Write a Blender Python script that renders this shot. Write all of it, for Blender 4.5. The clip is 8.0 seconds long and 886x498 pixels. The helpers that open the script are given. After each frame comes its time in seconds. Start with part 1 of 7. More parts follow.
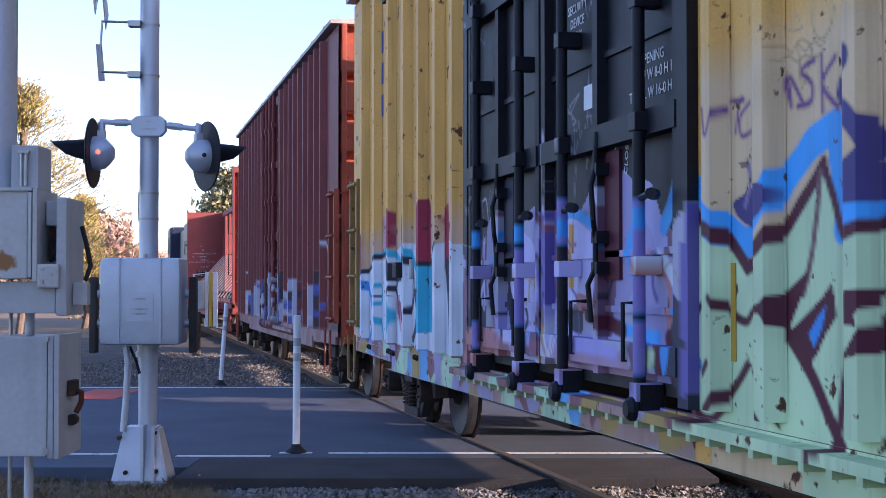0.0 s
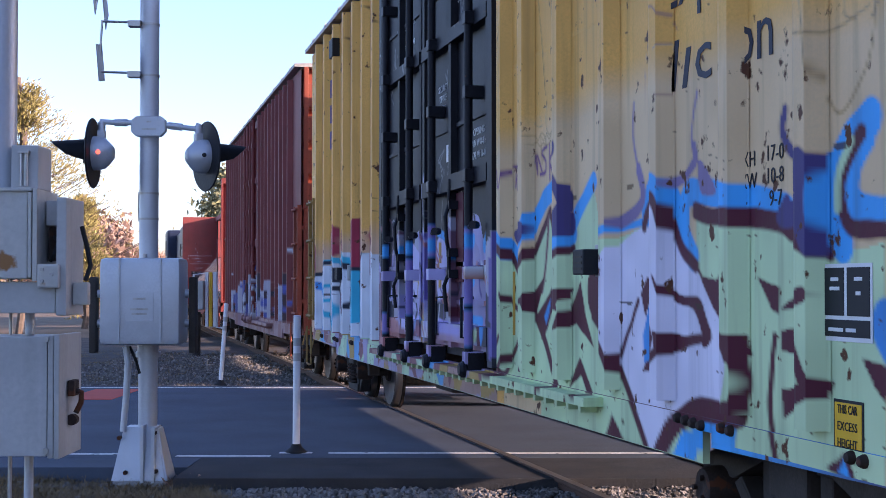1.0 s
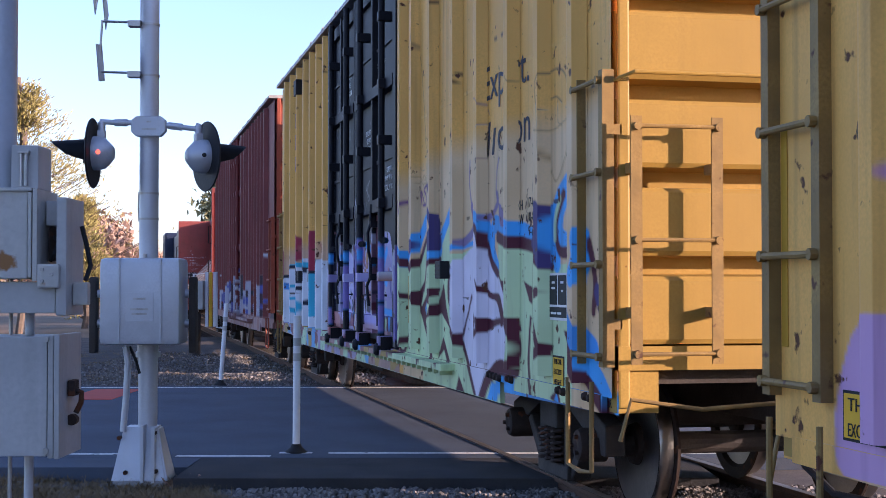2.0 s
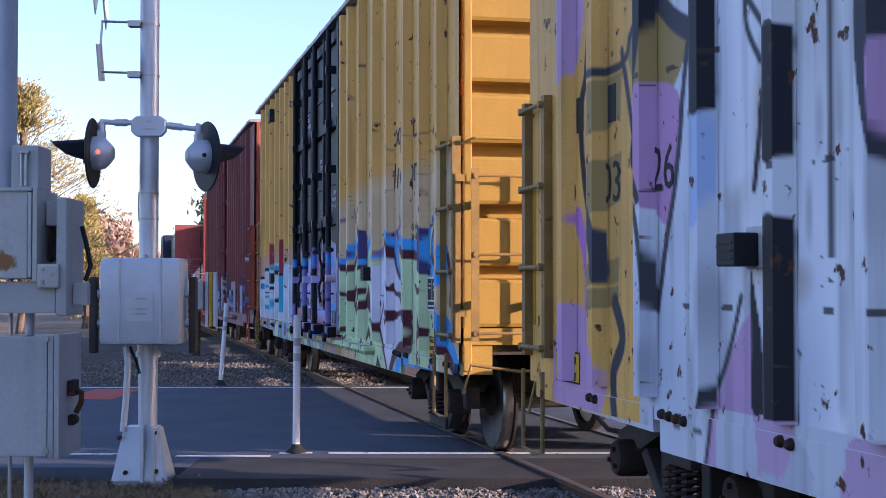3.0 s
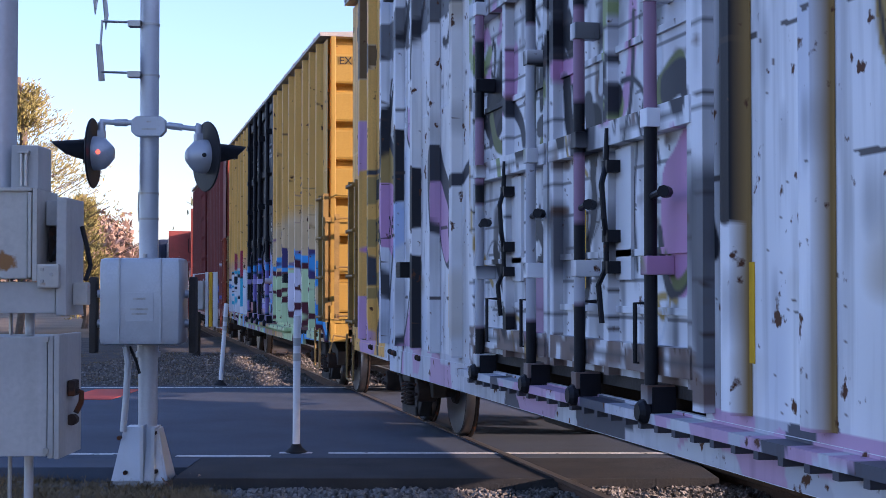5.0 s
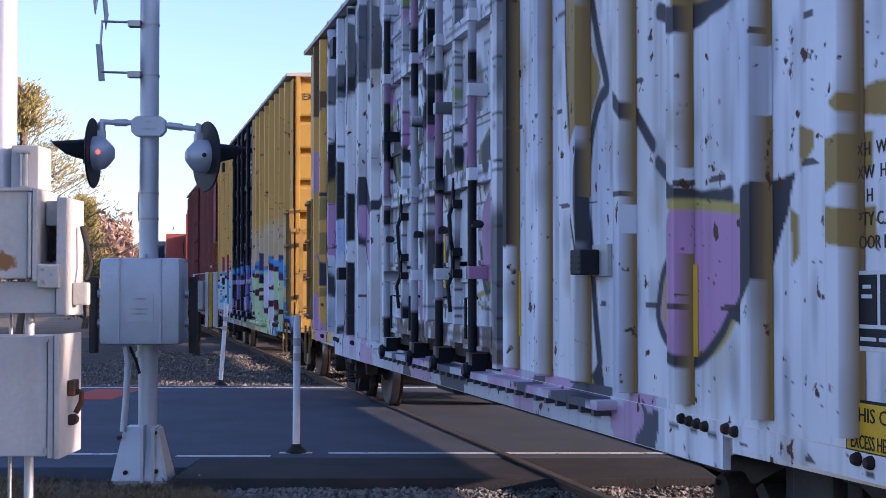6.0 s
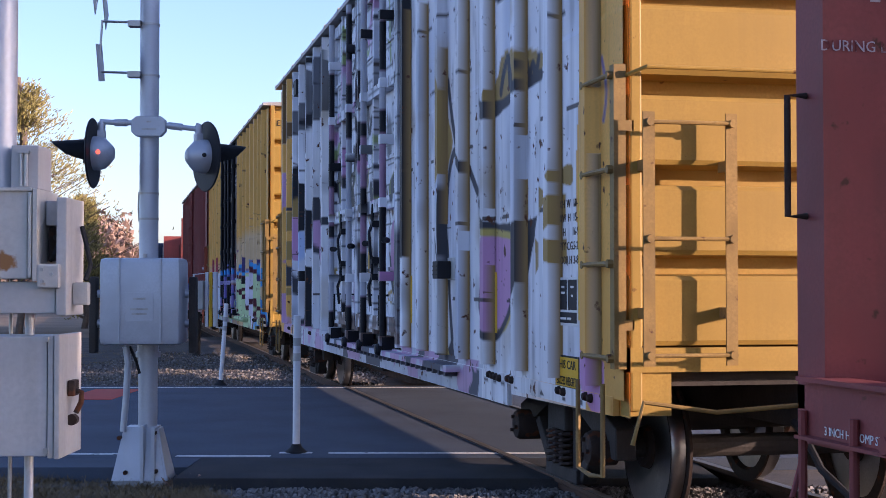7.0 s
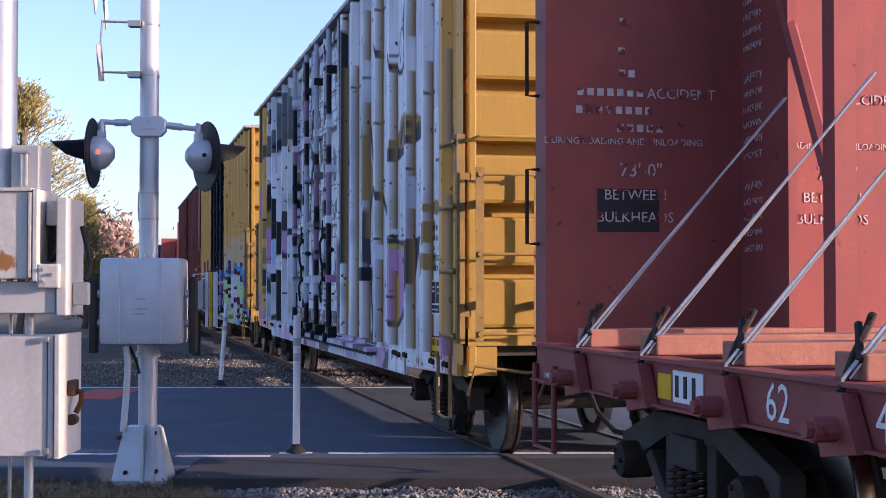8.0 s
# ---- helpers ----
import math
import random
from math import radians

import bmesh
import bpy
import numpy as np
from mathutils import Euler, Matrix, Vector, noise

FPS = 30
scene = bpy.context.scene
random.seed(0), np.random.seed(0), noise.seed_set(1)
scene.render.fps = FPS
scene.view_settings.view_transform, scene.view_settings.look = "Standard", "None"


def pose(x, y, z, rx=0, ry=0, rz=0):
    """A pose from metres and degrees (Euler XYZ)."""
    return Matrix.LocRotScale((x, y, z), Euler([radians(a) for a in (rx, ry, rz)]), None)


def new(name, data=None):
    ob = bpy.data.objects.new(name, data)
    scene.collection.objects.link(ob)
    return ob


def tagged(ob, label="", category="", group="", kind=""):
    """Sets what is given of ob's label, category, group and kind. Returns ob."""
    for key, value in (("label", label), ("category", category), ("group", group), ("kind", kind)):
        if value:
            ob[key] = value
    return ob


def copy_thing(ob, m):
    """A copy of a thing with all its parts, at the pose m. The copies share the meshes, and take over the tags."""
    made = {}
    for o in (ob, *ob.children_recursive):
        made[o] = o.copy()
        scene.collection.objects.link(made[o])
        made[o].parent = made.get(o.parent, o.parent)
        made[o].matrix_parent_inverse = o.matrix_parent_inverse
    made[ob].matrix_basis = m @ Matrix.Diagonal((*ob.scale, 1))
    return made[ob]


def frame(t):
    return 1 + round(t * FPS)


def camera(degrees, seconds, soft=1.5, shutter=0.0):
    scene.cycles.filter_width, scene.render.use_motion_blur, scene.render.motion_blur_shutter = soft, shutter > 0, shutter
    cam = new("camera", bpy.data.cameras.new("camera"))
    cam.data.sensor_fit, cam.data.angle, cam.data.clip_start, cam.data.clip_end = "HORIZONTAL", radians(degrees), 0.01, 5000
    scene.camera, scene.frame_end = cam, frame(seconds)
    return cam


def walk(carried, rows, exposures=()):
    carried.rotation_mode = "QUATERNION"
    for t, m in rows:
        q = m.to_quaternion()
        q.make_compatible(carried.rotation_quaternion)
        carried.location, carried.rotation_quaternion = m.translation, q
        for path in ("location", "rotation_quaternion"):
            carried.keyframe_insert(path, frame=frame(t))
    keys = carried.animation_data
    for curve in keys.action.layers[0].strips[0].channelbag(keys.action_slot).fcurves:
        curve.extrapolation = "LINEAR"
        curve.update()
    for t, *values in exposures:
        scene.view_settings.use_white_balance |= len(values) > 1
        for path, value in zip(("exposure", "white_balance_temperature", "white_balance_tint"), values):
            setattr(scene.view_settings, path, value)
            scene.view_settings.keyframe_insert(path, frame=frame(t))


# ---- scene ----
# A camera on a stand beside a level crossing while a goods train rolls away past it.
HALF_LENS = math.degrees(math.atan(784 / 2600)) * 2
EYE_H = 1.505
YAW = 12.66
cam = camera(HALF_LENS, 8.0, soft=0.4)
HERE = pose(0, 0, EYE_H, 91.5, 0, -YAW)
WHITE_BALANCE = (5950, 36)
walk(cam, [(0.0, HERE), (8.0, HERE)], [(0.0, 1.70, *WHITE_BALANCE), (1.5, 1.46, *WHITE_BALANCE), (4.5, 1.36, *WHITE_BALANCE), (8.0, 1.12, *WHITE_BALANCE)])

# ---- light ----
SUN_FLAT = Vector((-0.884, 0.460, 0)).normalized()
SUN_EL = radians(11.0)
LIGHT_DIR = Vector((SUN_FLAT.x * math.cos(SUN_EL), SUN_FLAT.y * math.cos(SUN_EL), -math.sin(SUN_EL)))
world = bpy.data.worlds.new("world")
scene.world = world
world.use_nodes = True
wn = world.node_tree.nodes
sky = wn.new("ShaderNodeTexSky")
sky.sky_type, sky.sun_disc = "NISHITA", False
sky.sun_elevation = SUN_EL + radians(2)
sky.sun_rotation = math.atan2(-LIGHT_DIR.x, -LIGHT_DIR.y)
sky.air_density, sky.dust_density, sky.ozone_density = 1.0, 1.0, 3.0
world.node_tree.links.new(sky.outputs[0], wn["Background"].inputs[0])
wn["Background"].inputs[1].default_value = 0.15
sun_data = bpy.data.lights.new("sun", "SUN")
sun_data.energy, sun_data.angle, sun_data.color = 3.9, radians(0.5), (1.0, 0.80, 0.55)
sun = new("sun", sun_data)
sun.matrix_world = LIGHT_DIR.to_track_quat("-Z", "Y").to_matrix().to_4x4()

# ---- materials ----


def material(name, base, rough=0.6, metal=0.0, spread=0.25, scale=6.0, bump=0.15, fine=60.0, rust=0.0,
             rust_col=(0.10, 0.035, 0.015), streak=0.0, paint=False, dirt=0.0, spec=0.25):
    """A worn surface: two scales of colour change, fine relief, rust spots, vertical streaks, applied paint."""
    m = bpy.data.materials.new(name)
    m.use_nodes = True
    nt = m.node_tree
    n, l = nt.nodes, nt.links
    b = n["Principled BSDF"]
    b.inputs["Roughness"].default_value, b.inputs["Metallic"].default_value = rough, metal
    b.inputs["Specular IOR Level"].default_value = spec
    tc = n.new("ShaderNodeTexCoord")

    def noise_tex(sc, detail=4.0, stretch=None):
        t = n.new("ShaderNodeTexNoise")
        t.inputs["Scale"].default_value, t.inputs["Detail"].default_value = sc, detail
        if stretch:
            mp = n.new("ShaderNodeMapping")
            mp.inputs["Scale"].default_value = stretch
            l.new(tc.outputs["Object"], mp.inputs[0])
            l.new(mp.outputs[0], t.inputs["Vector"])
        else:
            l.new(tc.outputs["Object"], t.inputs["Vector"])
        return t.outputs["Fac"]

    def ramp(sock, a, c):
        r = n.new("ShaderNodeMapRange")
        r.inputs["From Min"].default_value, r.inputs["From Max"].default_value = a, c
        l.new(sock, r.inputs["Value"])
        return r.outputs[0]

    def mix(fac, a, c):
        x = n.new("ShaderNodeMix")
        x.data_type = "RGBA"
        for s, v in ((x.inputs[0], fac), (x.inputs[6], a), (x.inputs[7], c)):
            if hasattr(v, "links"):
                l.new(v, s)
            else:
                s.default_value = v if isinstance(v, float) else (*v, 1)
        return x.outputs[2]

    col = mix(ramp(noise_tex(scale), 0.3, 0.7), [c * (1 - spread) for c in base], [min(1, c * (1 + spread)) for c in base])
    col = mix(ramp(noise_tex(fine, 6), 0.35, 0.75), col, [c * (1 - 0.6 * spread) for c in base])
    info = n.new("ShaderNodeObjectInfo")
    if paint:
        at = n.new("ShaderNodeVertexColor")
        at.layer_name = "coat"
        col = mix(at.outputs["Alpha"], col, at.outputs["Color"])
    if streak:
        s = ramp(noise_tex(1.0, 5, (9, 9, 0.5)), 0.52, 0.72)
        mu = n.new("ShaderNodeMath")
        mu.operation, mu.inputs[1].default_value = "MULTIPLY", streak
        l.new(s, mu.inputs[0])
        col = mix(mu.outputs[0], col, (0.07, 0.045, 0.03))
    if rust:
        t = 0.75 - rust * 0.3
        col = mix(ramp(noise_tex(9.0, 8), t, t + 0.05), col, rust_col)
    if dirt:
        mu = n.new("ShaderNodeMath")
        mu.operation, mu.inputs[1].default_value = "MULTIPLY", dirt
        l.new(ramp(noise_tex(2.3, 6), 0.4, 0.75), mu.inputs[0])
        col = mix(mu.outputs[0], col, (0.09, 0.075, 0.06))
    l.new(col, b.inputs["Base Color"])
    if bump:
        bp = n.new("ShaderNodeBump")
        bp.inputs["Strength"].default_value, bp.inputs["Distance"].default_value = bump, 0.01
        l.new(noise_tex(fine * 0.6, 5), bp.inputs["Height"])
        l.new(bp.outputs[0], b.inputs["Normal"])
    return m


def plain(name, base, rough=0.5, metal=0.0):
    return material(name, base, rough, metal, spread=0.08, bump=0.03)


YELLOW = material("boxcar_yellow", (0.82, 0.425, 0.10), 0.55, spec=0.15, spread=0.14, scale=1.2, bump=0.08, streak=0.28, rust=0.34, paint=True)
CREAM = material("faded_yellow", (0.62, 0.40, 0.13), 0.55, spread=0.10, scale=1.2, bump=0.05, streak=0.15, rust=0.25, paint=True)
# the sides' yellow, base colour darkened so the sunlit ends don't burn out
END_YELLOW_DIMMED = material("end_yellow_dimmed", (0.37, 0.225, 0.045), 0.5, spread=0.16, scale=1.5, bump=0.05, rust=0.2, streak=0.1)
LADDER = material("dirty_ladder_yellow", (0.30, 0.185, 0.055), 0.6, spread=0.25, rust=0.35, dirt=0.4)
DOOR_BLACK = material("door_black", (0.016, 0.016, 0.02), 0.55, spec=0.2, spread=0.3, bump=0.06, rust=0.15, paint=True, streak=0.1)
ROD_BLACK = material("rod_black", (0.014, 0.014, 0.018), 0.5, spec=0.2, spread=0.3, rust=0.2, paint=True)
RED = material("oxide_red", (0.22, 0.045, 0.04), 0.6, spread=0.18, scale=1.5, bump=0.06, streak=0.25, rust=0.2, paint=True)
RED_END = material("faded_red", (0.32, 0.075, 0.04), 0.6, spread=0.15, scale=1.5, rust=0.2, streak=0.15)
FLAT_RED = material("flatcar_red", (0.28, 0.062, 0.052), 0.6, spread=0.18, scale=2.0, bump=0.08, rust=0.22, streak=0.15, dirt=0.2)
RUSTY = material("rusty_iron", (0.040, 0.026, 0.020), 0.8, spread=0.4, bump=0.3, rust=0.5)
TRUCK = material("grimy_cast_steel", (0.045, 0.038, 0.034), 0.75, spread=0.35, bump=0.3, dirt=0.4)
TREAD = material("polished_tread", (0.45, 0.43, 0.40), 0.3, 1.0, spread=0.2)
RAIL_TOP = material("rail_steel", (0.20, 0.18, 0.165), 0.5, 0.7, spread=0.2, scale=3)
RAIL_SIDE = material("rusted_rail", (0.10, 0.055, 0.035), 0.85, spread=0.3, bump=0.2)
ASPHALT = material("worn_asphalt", (0.078, 0.096, 0.125), 0.85, spread=0.22, scale=1.1, bump=0.5, fine=140, dirt=0.12)
OLD_ASPHALT = material("old_asphalt", (0.040, 0.041, 0.044), 0.9, spread=0.3, scale=2.0, bump=0.6, fine=90, dirt=0.3)
LINE = material("road_paint", (0.68, 0.68, 0.66), 0.7, spread=0.15, scale=4, rust=0.45, rust_col=(0.09, 0.09, 0.095))
DIRT = material("ballast_dirt", (0.10, 0.085, 0.07), 0.95, spread=0.35, scale=1.8, bump=0.8, fine=40)
STONE = material("ballast_stone", (0.19, 0.175, 0.16), 0.85, spread=0.35, scale=3, bump=0.3)
DRY_GRASS = material("dry_grass", (0.22, 0.155, 0.08), 0.9, spread=0.3, scale=3)
SILVER = material("aluminium_paint", (0.52, 0.54, 0.57), 0.42, 0.35, spread=0.10, scale=3, bump=0.05, dirt=0.18)
CASE = material("grey_case_paint", (0.50, 0.49, 0.46), 0.5, 0.0, spread=0.12, scale=2.5, bump=0.06, dirt=0.3, streak=0.25)
CASE_OLD = material("stained_case", (0.50, 0.48, 0.43), 0.55, 0.1, spread=0.15, scale=3, rust=0.4, rust_col=(0.30, 0.14, 0.05), streak=0.15)
LAMP_BLACK = material("lamp_black", (0.015, 0.015, 0.017), 0.55, spread=0.3)
POST_WHITE = material("white_plastic", (0.78, 0.78, 0.78), 0.45, spread=0.06, dirt=0.15)
RUBBER = material("black_rubber", (0.02, 0.02, 0.02), 0.7, spread=0.3)
CONCRETE = material("concrete", (0.35, 0.33, 0.30), 0.9, spread=0.2, bump=0.4)
WOOD = material("weathered_plank", (0.36, 0.15, 0.10), 0.8, spread=0.25, scale=4, bump=0.3, streak=0.1)
STEEL = material("galvanised_wire", (0.45, 0.44, 0.42), 0.4, 0.8, spread=0.2)
WHITE = plain("white_lettering", (0.72, 0.71, 0.68), 0.6)
BLACK = plain("black_lettering", (0.018, 0.018, 0.02), 0.6)
SIGN_YELLOW = plain("sign_yellow", (0.75, 0.42, 0.02), 0.5)
BLUE = plain("blue_paint", (0.02, 0.05, 0.35), 0.5)

# ---- mesh helpers ----


def part(name, bm, mat, parent=None, label="", smooth=False):
    me = bpy.data.meshes.new(name)
    bmesh.ops.recalc_face_normals(bm, faces=bm.faces)
    bm.to_mesh(me)
    bm.free()
    me.materials.append(mat)
    if smooth:
        me.polygons.foreach_set("use_smooth", [True] * len(me.polygons))
        me.set_sharp_from_angle(angle=radians(40))
    ob = new(name, me)
    ob.parent = parent
    if label:
        tagged(ob, label)
    return ob


def coated(ob, coat, dy=0.0):
    """Lay the car's paint on a finished part."""
    me = ob.data
    co = np.empty(len(me.vertices) * 3)
    me.vertices.foreach_get("co", co)
    co = co.reshape(-1, 3)
    at = me.color_attributes.new("coat", "FLOAT_COLOR", "POINT")
    at.data.foreach_set("color", coat(co[:, 1] + dy, co[:, 2]).astype(np.float32).ravel())
    return ob


def again(ob, m, parent=None):
    """One more of a part, on the same mesh."""
    o = ob.copy()
    scene.collection.objects.link(o)
    o.matrix_basis = m
    if parent:
        o.parent = parent
    return o


def thing(name, label, category, m=None, group="", kind=""):
    ob = new(name)
    ob.empty_display_size = 0.2
    if m is not None:
        ob.matrix_basis = m
    return tagged(ob, label, category, group, kind)


def box(bm, x0, x1, y0, y1, z0, z1, m=None, bevel=0.0):
    vs = [bm.verts.new((x, y, z)) for x in (x0, x1) for y in (y0, y1) for z in (z0, z1)]
    fs = [bm.faces.new([vs[i] for i in q]) for q in ((0, 1, 3, 2), (4, 6, 7, 5), (0, 4, 5, 1), (2, 3, 7, 6), (0, 2, 6, 4), (1, 5, 7, 3))]
    if bevel:
        es = list({e for f in fs for e in f.edges})
        r = bmesh.ops.bevel(bm, geom=es, offset=bevel, segments=2, affect="EDGES", profile=0.6)
        vs = list({v for f in r["faces"] for v in f.verts} | {v for v in vs if v.is_valid})
    if m is not None:
        bmesh.ops.transform(bm, matrix=m, verts=vs)
    return bm


def prism(bm, poly, a0, a1, axis="x"):
    """A flat outline drawn out along an axis. poly: pairs in the other two axes, in order."""
    def at(p, a):
        return {"x": (a, p[0], p[1]), "y": (p[0], a, p[1]), "z": (p[0], p[1], a)}[axis]
    lo, hi = [bm.verts.new(at(p, a0)) for p in poly], [bm.verts.new(at(p, a1)) for p in poly]
    bm.faces.new(lo), bm.faces.new(hi[::-1])
    for i in range(len(poly)):
        j = (i + 1) % len(poly)
        bm.faces.new((lo[i], hi[i], hi[j], lo[j]))
    return bm


def tube(bm, pts, r, seg=8):
    """A round bar through the points."""
    pts = [Vector(p) for p in pts]
    rings = []
    for i, p in enumerate(pts):
        d = (pts[min(i + 1, len(pts) - 1)] - pts[max(i - 1, 0)]).normalized()
        a = d.orthogonal().normalized() if not rings else (ref - d * ref.dot(d)).normalized()
        ref = a
        c = d.cross(a)
        rings.append([bm.verts.new(p + r * (math.cos(k * math.tau / seg) * a + math.sin(k * math.tau / seg) * c)) for k in range(seg)])
    for q0, q1 in zip(rings, rings[1:]):
        for k in range(seg):
            bm.faces.new((q0[k], q0[(k + 1) % seg], q1[(k + 1) % seg], q1[k]))
    bm.faces.new(rings[0][::-1]), bm.faces.new(rings[-1])
    return bm


def lathe(bm, prof, m=None, seg=24):
    """Rings of (radius, height) turned about z, then placed by m."""
    m = m or Matrix()
    rings = [[bm.verts.new(m @ Vector((r * math.cos(k * math.tau / seg), r * math.sin(k * math.tau / seg), z))) for k in range(seg)] for r, z in prof]
    for q0, q1 in zip(rings, rings[1:]):
        for k in range(seg):
            bm.faces.new((q0[k], q0[(k + 1) % seg], q1[(k + 1) % seg], q1[k]))
    bm.faces.new(rings[0][::-1]), bm.faces.new(rings[-1])
    return bm


def words(name, text, size, m, mat, parent, width=0.0):
    """Lettering 2 mm thick, reading along the local x of m, centred."""
    cu = bpy.data.curves.new(name, "FONT")
    cu.body, cu.size, cu.extrude, cu.align_x, cu.align_y = text, size, 0.001, "CENTER", "CENTER"
    cu.resolution_u = 2
    tmp = bpy.data.objects.new(name, cu)
    scene.collection.objects.link(tmp)
    bpy.context.view_layer.update()
    me = bpy.data.meshes.new_from_object(tmp.evaluated_get(bpy.context.evaluated_depsgraph_get()))
    bpy.data.objects.remove(tmp)
    xs_, ys_ = [v.co.x for v in me.vertices], [v.co.y for v in me.vertices]
    me.transform(Matrix.Translation((-(max(xs_) + min(xs_)) / 2, -(max(ys_) + min(ys_)) / 2, 0)))
    if width:
        w = max(v.co.x for v in me.vertices) - min(v.co.x for v in me.vertices)
        me.transform(Matrix.Diagonal((width / w, 1, 1, 1)))
    me.materials.clear()
    me.materials.append(mat)
    ob = new(name, me)
    ob.parent, ob.matrix_basis = parent, m
    return ob


def side_face(x, y, z):
    """The pose of lettering on a left-hand car side: it reads towards the rear of the train."""
    return Matrix.Translation((x, y, z)) @ Matrix(((0, 0, -1, 0), (-1, 0, 0, 0), (0, 1, 0, 0), (0, 0, 0, 1)))


def end_face(x, y, z):
    """Lettering on a face that looks back along the train."""
    return Matrix.Translation((x, y, z)) @ Matrix(((1, 0, 0, 0), (0, 0, -1, 0), (0, 1, 0, 0), (0, 0, 0, 1)))


def grid_part(name, ys, zs, xs, mat, parent, coat=None, label=""):
    """A sheet over y and z with x given for each y (a folded side), and a coat of paint laid on it. coat(y, z) gives r, g, b, a."""
    ys, zs, xs = np.asarray(ys, float), np.asarray(zs, float), np.asarray(xs, float)
    ny, nz = len(ys), len(zs)
    co = np.stack([np.repeat(xs, nz), np.repeat(ys, nz), np.tile(zs, ny)], 1)
    i = (np.arange(ny - 1)[:, None] * nz + np.arange(nz - 1)[None]).ravel()
    quads = np.stack([i, i + 1, i + nz + 1, i + nz], 1)
    me = bpy.data.meshes.new(name)
    me.vertices.add(len(co))
    me.vertices.foreach_set("co", co.ravel())
    me.loops.add(quads.size)
    me.loops.foreach_set("vertex_index", quads.ravel().astype(np.int32))
    me.polygons.add(len(quads))
    me.polygons.foreach_set("loop_start", np.arange(0, quads.size, 4, dtype=np.int32))
    me.update(calc_edges=True)
    if coat:
        at = me.color_attributes.new("coat", "FLOAT_COLOR", "POINT")
        at.data.foreach_set("color", coat(co[:, 1], co[:, 2]).astype(np.float32).ravel())
    me.materials.append(mat)
    ob = new(name, me)
    ob.parent = parent
    if label:
        tagged(ob, label)
    return ob


def seen_from(lat, deep, z=0.0):
    """A place given by metres to the side of and along the viewing line."""
    c, s = math.cos(radians(YAW)), math.sin(radians(YAW))
    return Vector((lat * c + deep * s, deep * c - lat * s, z))


TURN = pose(0, 0, 0, 0, 0, -YAW)
TRACK_X = 4.23

# ---- ground, road and track ----


def ground_height(x, y):
    g = -0.02 + 0.04 * noise.noise((x * 0.5, y * 0.5, 0)) + 0.03 * noise.noise((x * 2.1, y * 2.1, 3))
    d = abs(x - TRACK_X)
    bed = -0.17 - max(0, d - 1.6) * 0.28
    return max(g - 0.10, min(-0.14, bed)) if d < 3 else g - 0.10


def build_ground():
    bm = bmesh.new()
    xs = [-3000, -600, -150, -60, -30] + list(np.arange(-18, 14, 0.4)) + [20, 40, 120, 600, 3000]
    ys = [-3000, -400, -60, -20] + list(np.arange(-4, 48, 0.4)) + [55, 70, 100, 160, 400, 1200, 4000]
    vs = [[bm.verts.new((x, y, ground_height(x, y) if -19 < x < 15 and -5 < y < 49 else -0.26)) for y in ys] for x in xs]
    for i in range(len(xs) - 1):
        for j in range(len(ys) - 1):
            bm.faces.new((vs[i][j], vs[i + 1][j], vs[i + 1][j + 1], vs[i][j + 1]))
    g = part("ground", bm, DIRT, None, "", True)
    tagged(g, "shaded brown dirt and gravel beside the railway", "ground", kind="structure")


build_ground()


def slab(name, mat, lat0, lat1, d0, d1, z0, z1, label, category, step=0.0):
    bm = bmesh.new()
    box(bm, lat0, lat1, d0, d1, z0, z1)
    ob = part(name, bm, mat)
    ob.matrix_basis = TURN
    return tagged(ob, label, category, kind="structure")


slab("road", ASPHALT, -60, 60, 13.15, 22.75, -0.5, -0.012, "blue-grey worn asphalt road over the level crossing", "road")
slab("road_apron", ASPHALT, -60, -2.16, 12.45, 13.148, -0.5, -0.014, "worn asphalt strip outside the edge line", "road")
slab("road_shoulder", OLD_ASPHALT, -2.15, 2.2, 11.75, 13.148, -0.5, -0.016, "dark patched asphalt shoulder at the road edge", "road")
for k, (lat0, lat1, d0) in enumerate(((-60, -2.9, 13.36), (-2.4, -1.55, 13.20), (-1.5, -1.2, 13.46), (-1.05, 2.6, 13.44), (-60, 3.2, 22.25))):
    slab("edge_line", LINE, lat0, lat1, d0, d0 + 0.11, -0.010, -0.008, "thin worn white edge line on the asphalt", "road marking")

# rails
for sx, nm in ((-1, "near"), (1, "far")):
    bm = bmesh.new()
    x = TRACK_X + sx * 0.7525
    prism(bm, [(x - 0.075, -0.17), (x + 0.075, -0.17), (x + 0.07, -0.15), (x + 0.01, -0.13), (x + 0.01, -0.05), (x + 0.036, -0.035), (x + 0.036, -0.002), (x - 0.036, -0.002), (x - 0.036, -0.035), (x - 0.01, -0.05), (x - 0.01, -0.13), (x - 0.07, -0.15)], -40, 160, "y")
    rail = part("rail", bm, RAIL_SIDE)
    tagged(rail, "rust-brown steel rail with a polished running surface", "rail", "rails of the track", "structure")
    bm = bmesh.new()
    box(bm, x - 0.033, x + 0.033, -40, 160, -0.0018, 0.0)
    part("running_surface", bm, RAIL_TOP, rail)

# ---- the train ----
HALF_W = 1.48
BODY_L = 17.1
MOVERS = []      # (thing, y at the start)
WHEELSETS = []   # (part, x, y)


def bare(y, z):
    return np.zeros((len(y), 4))


_truck = {}


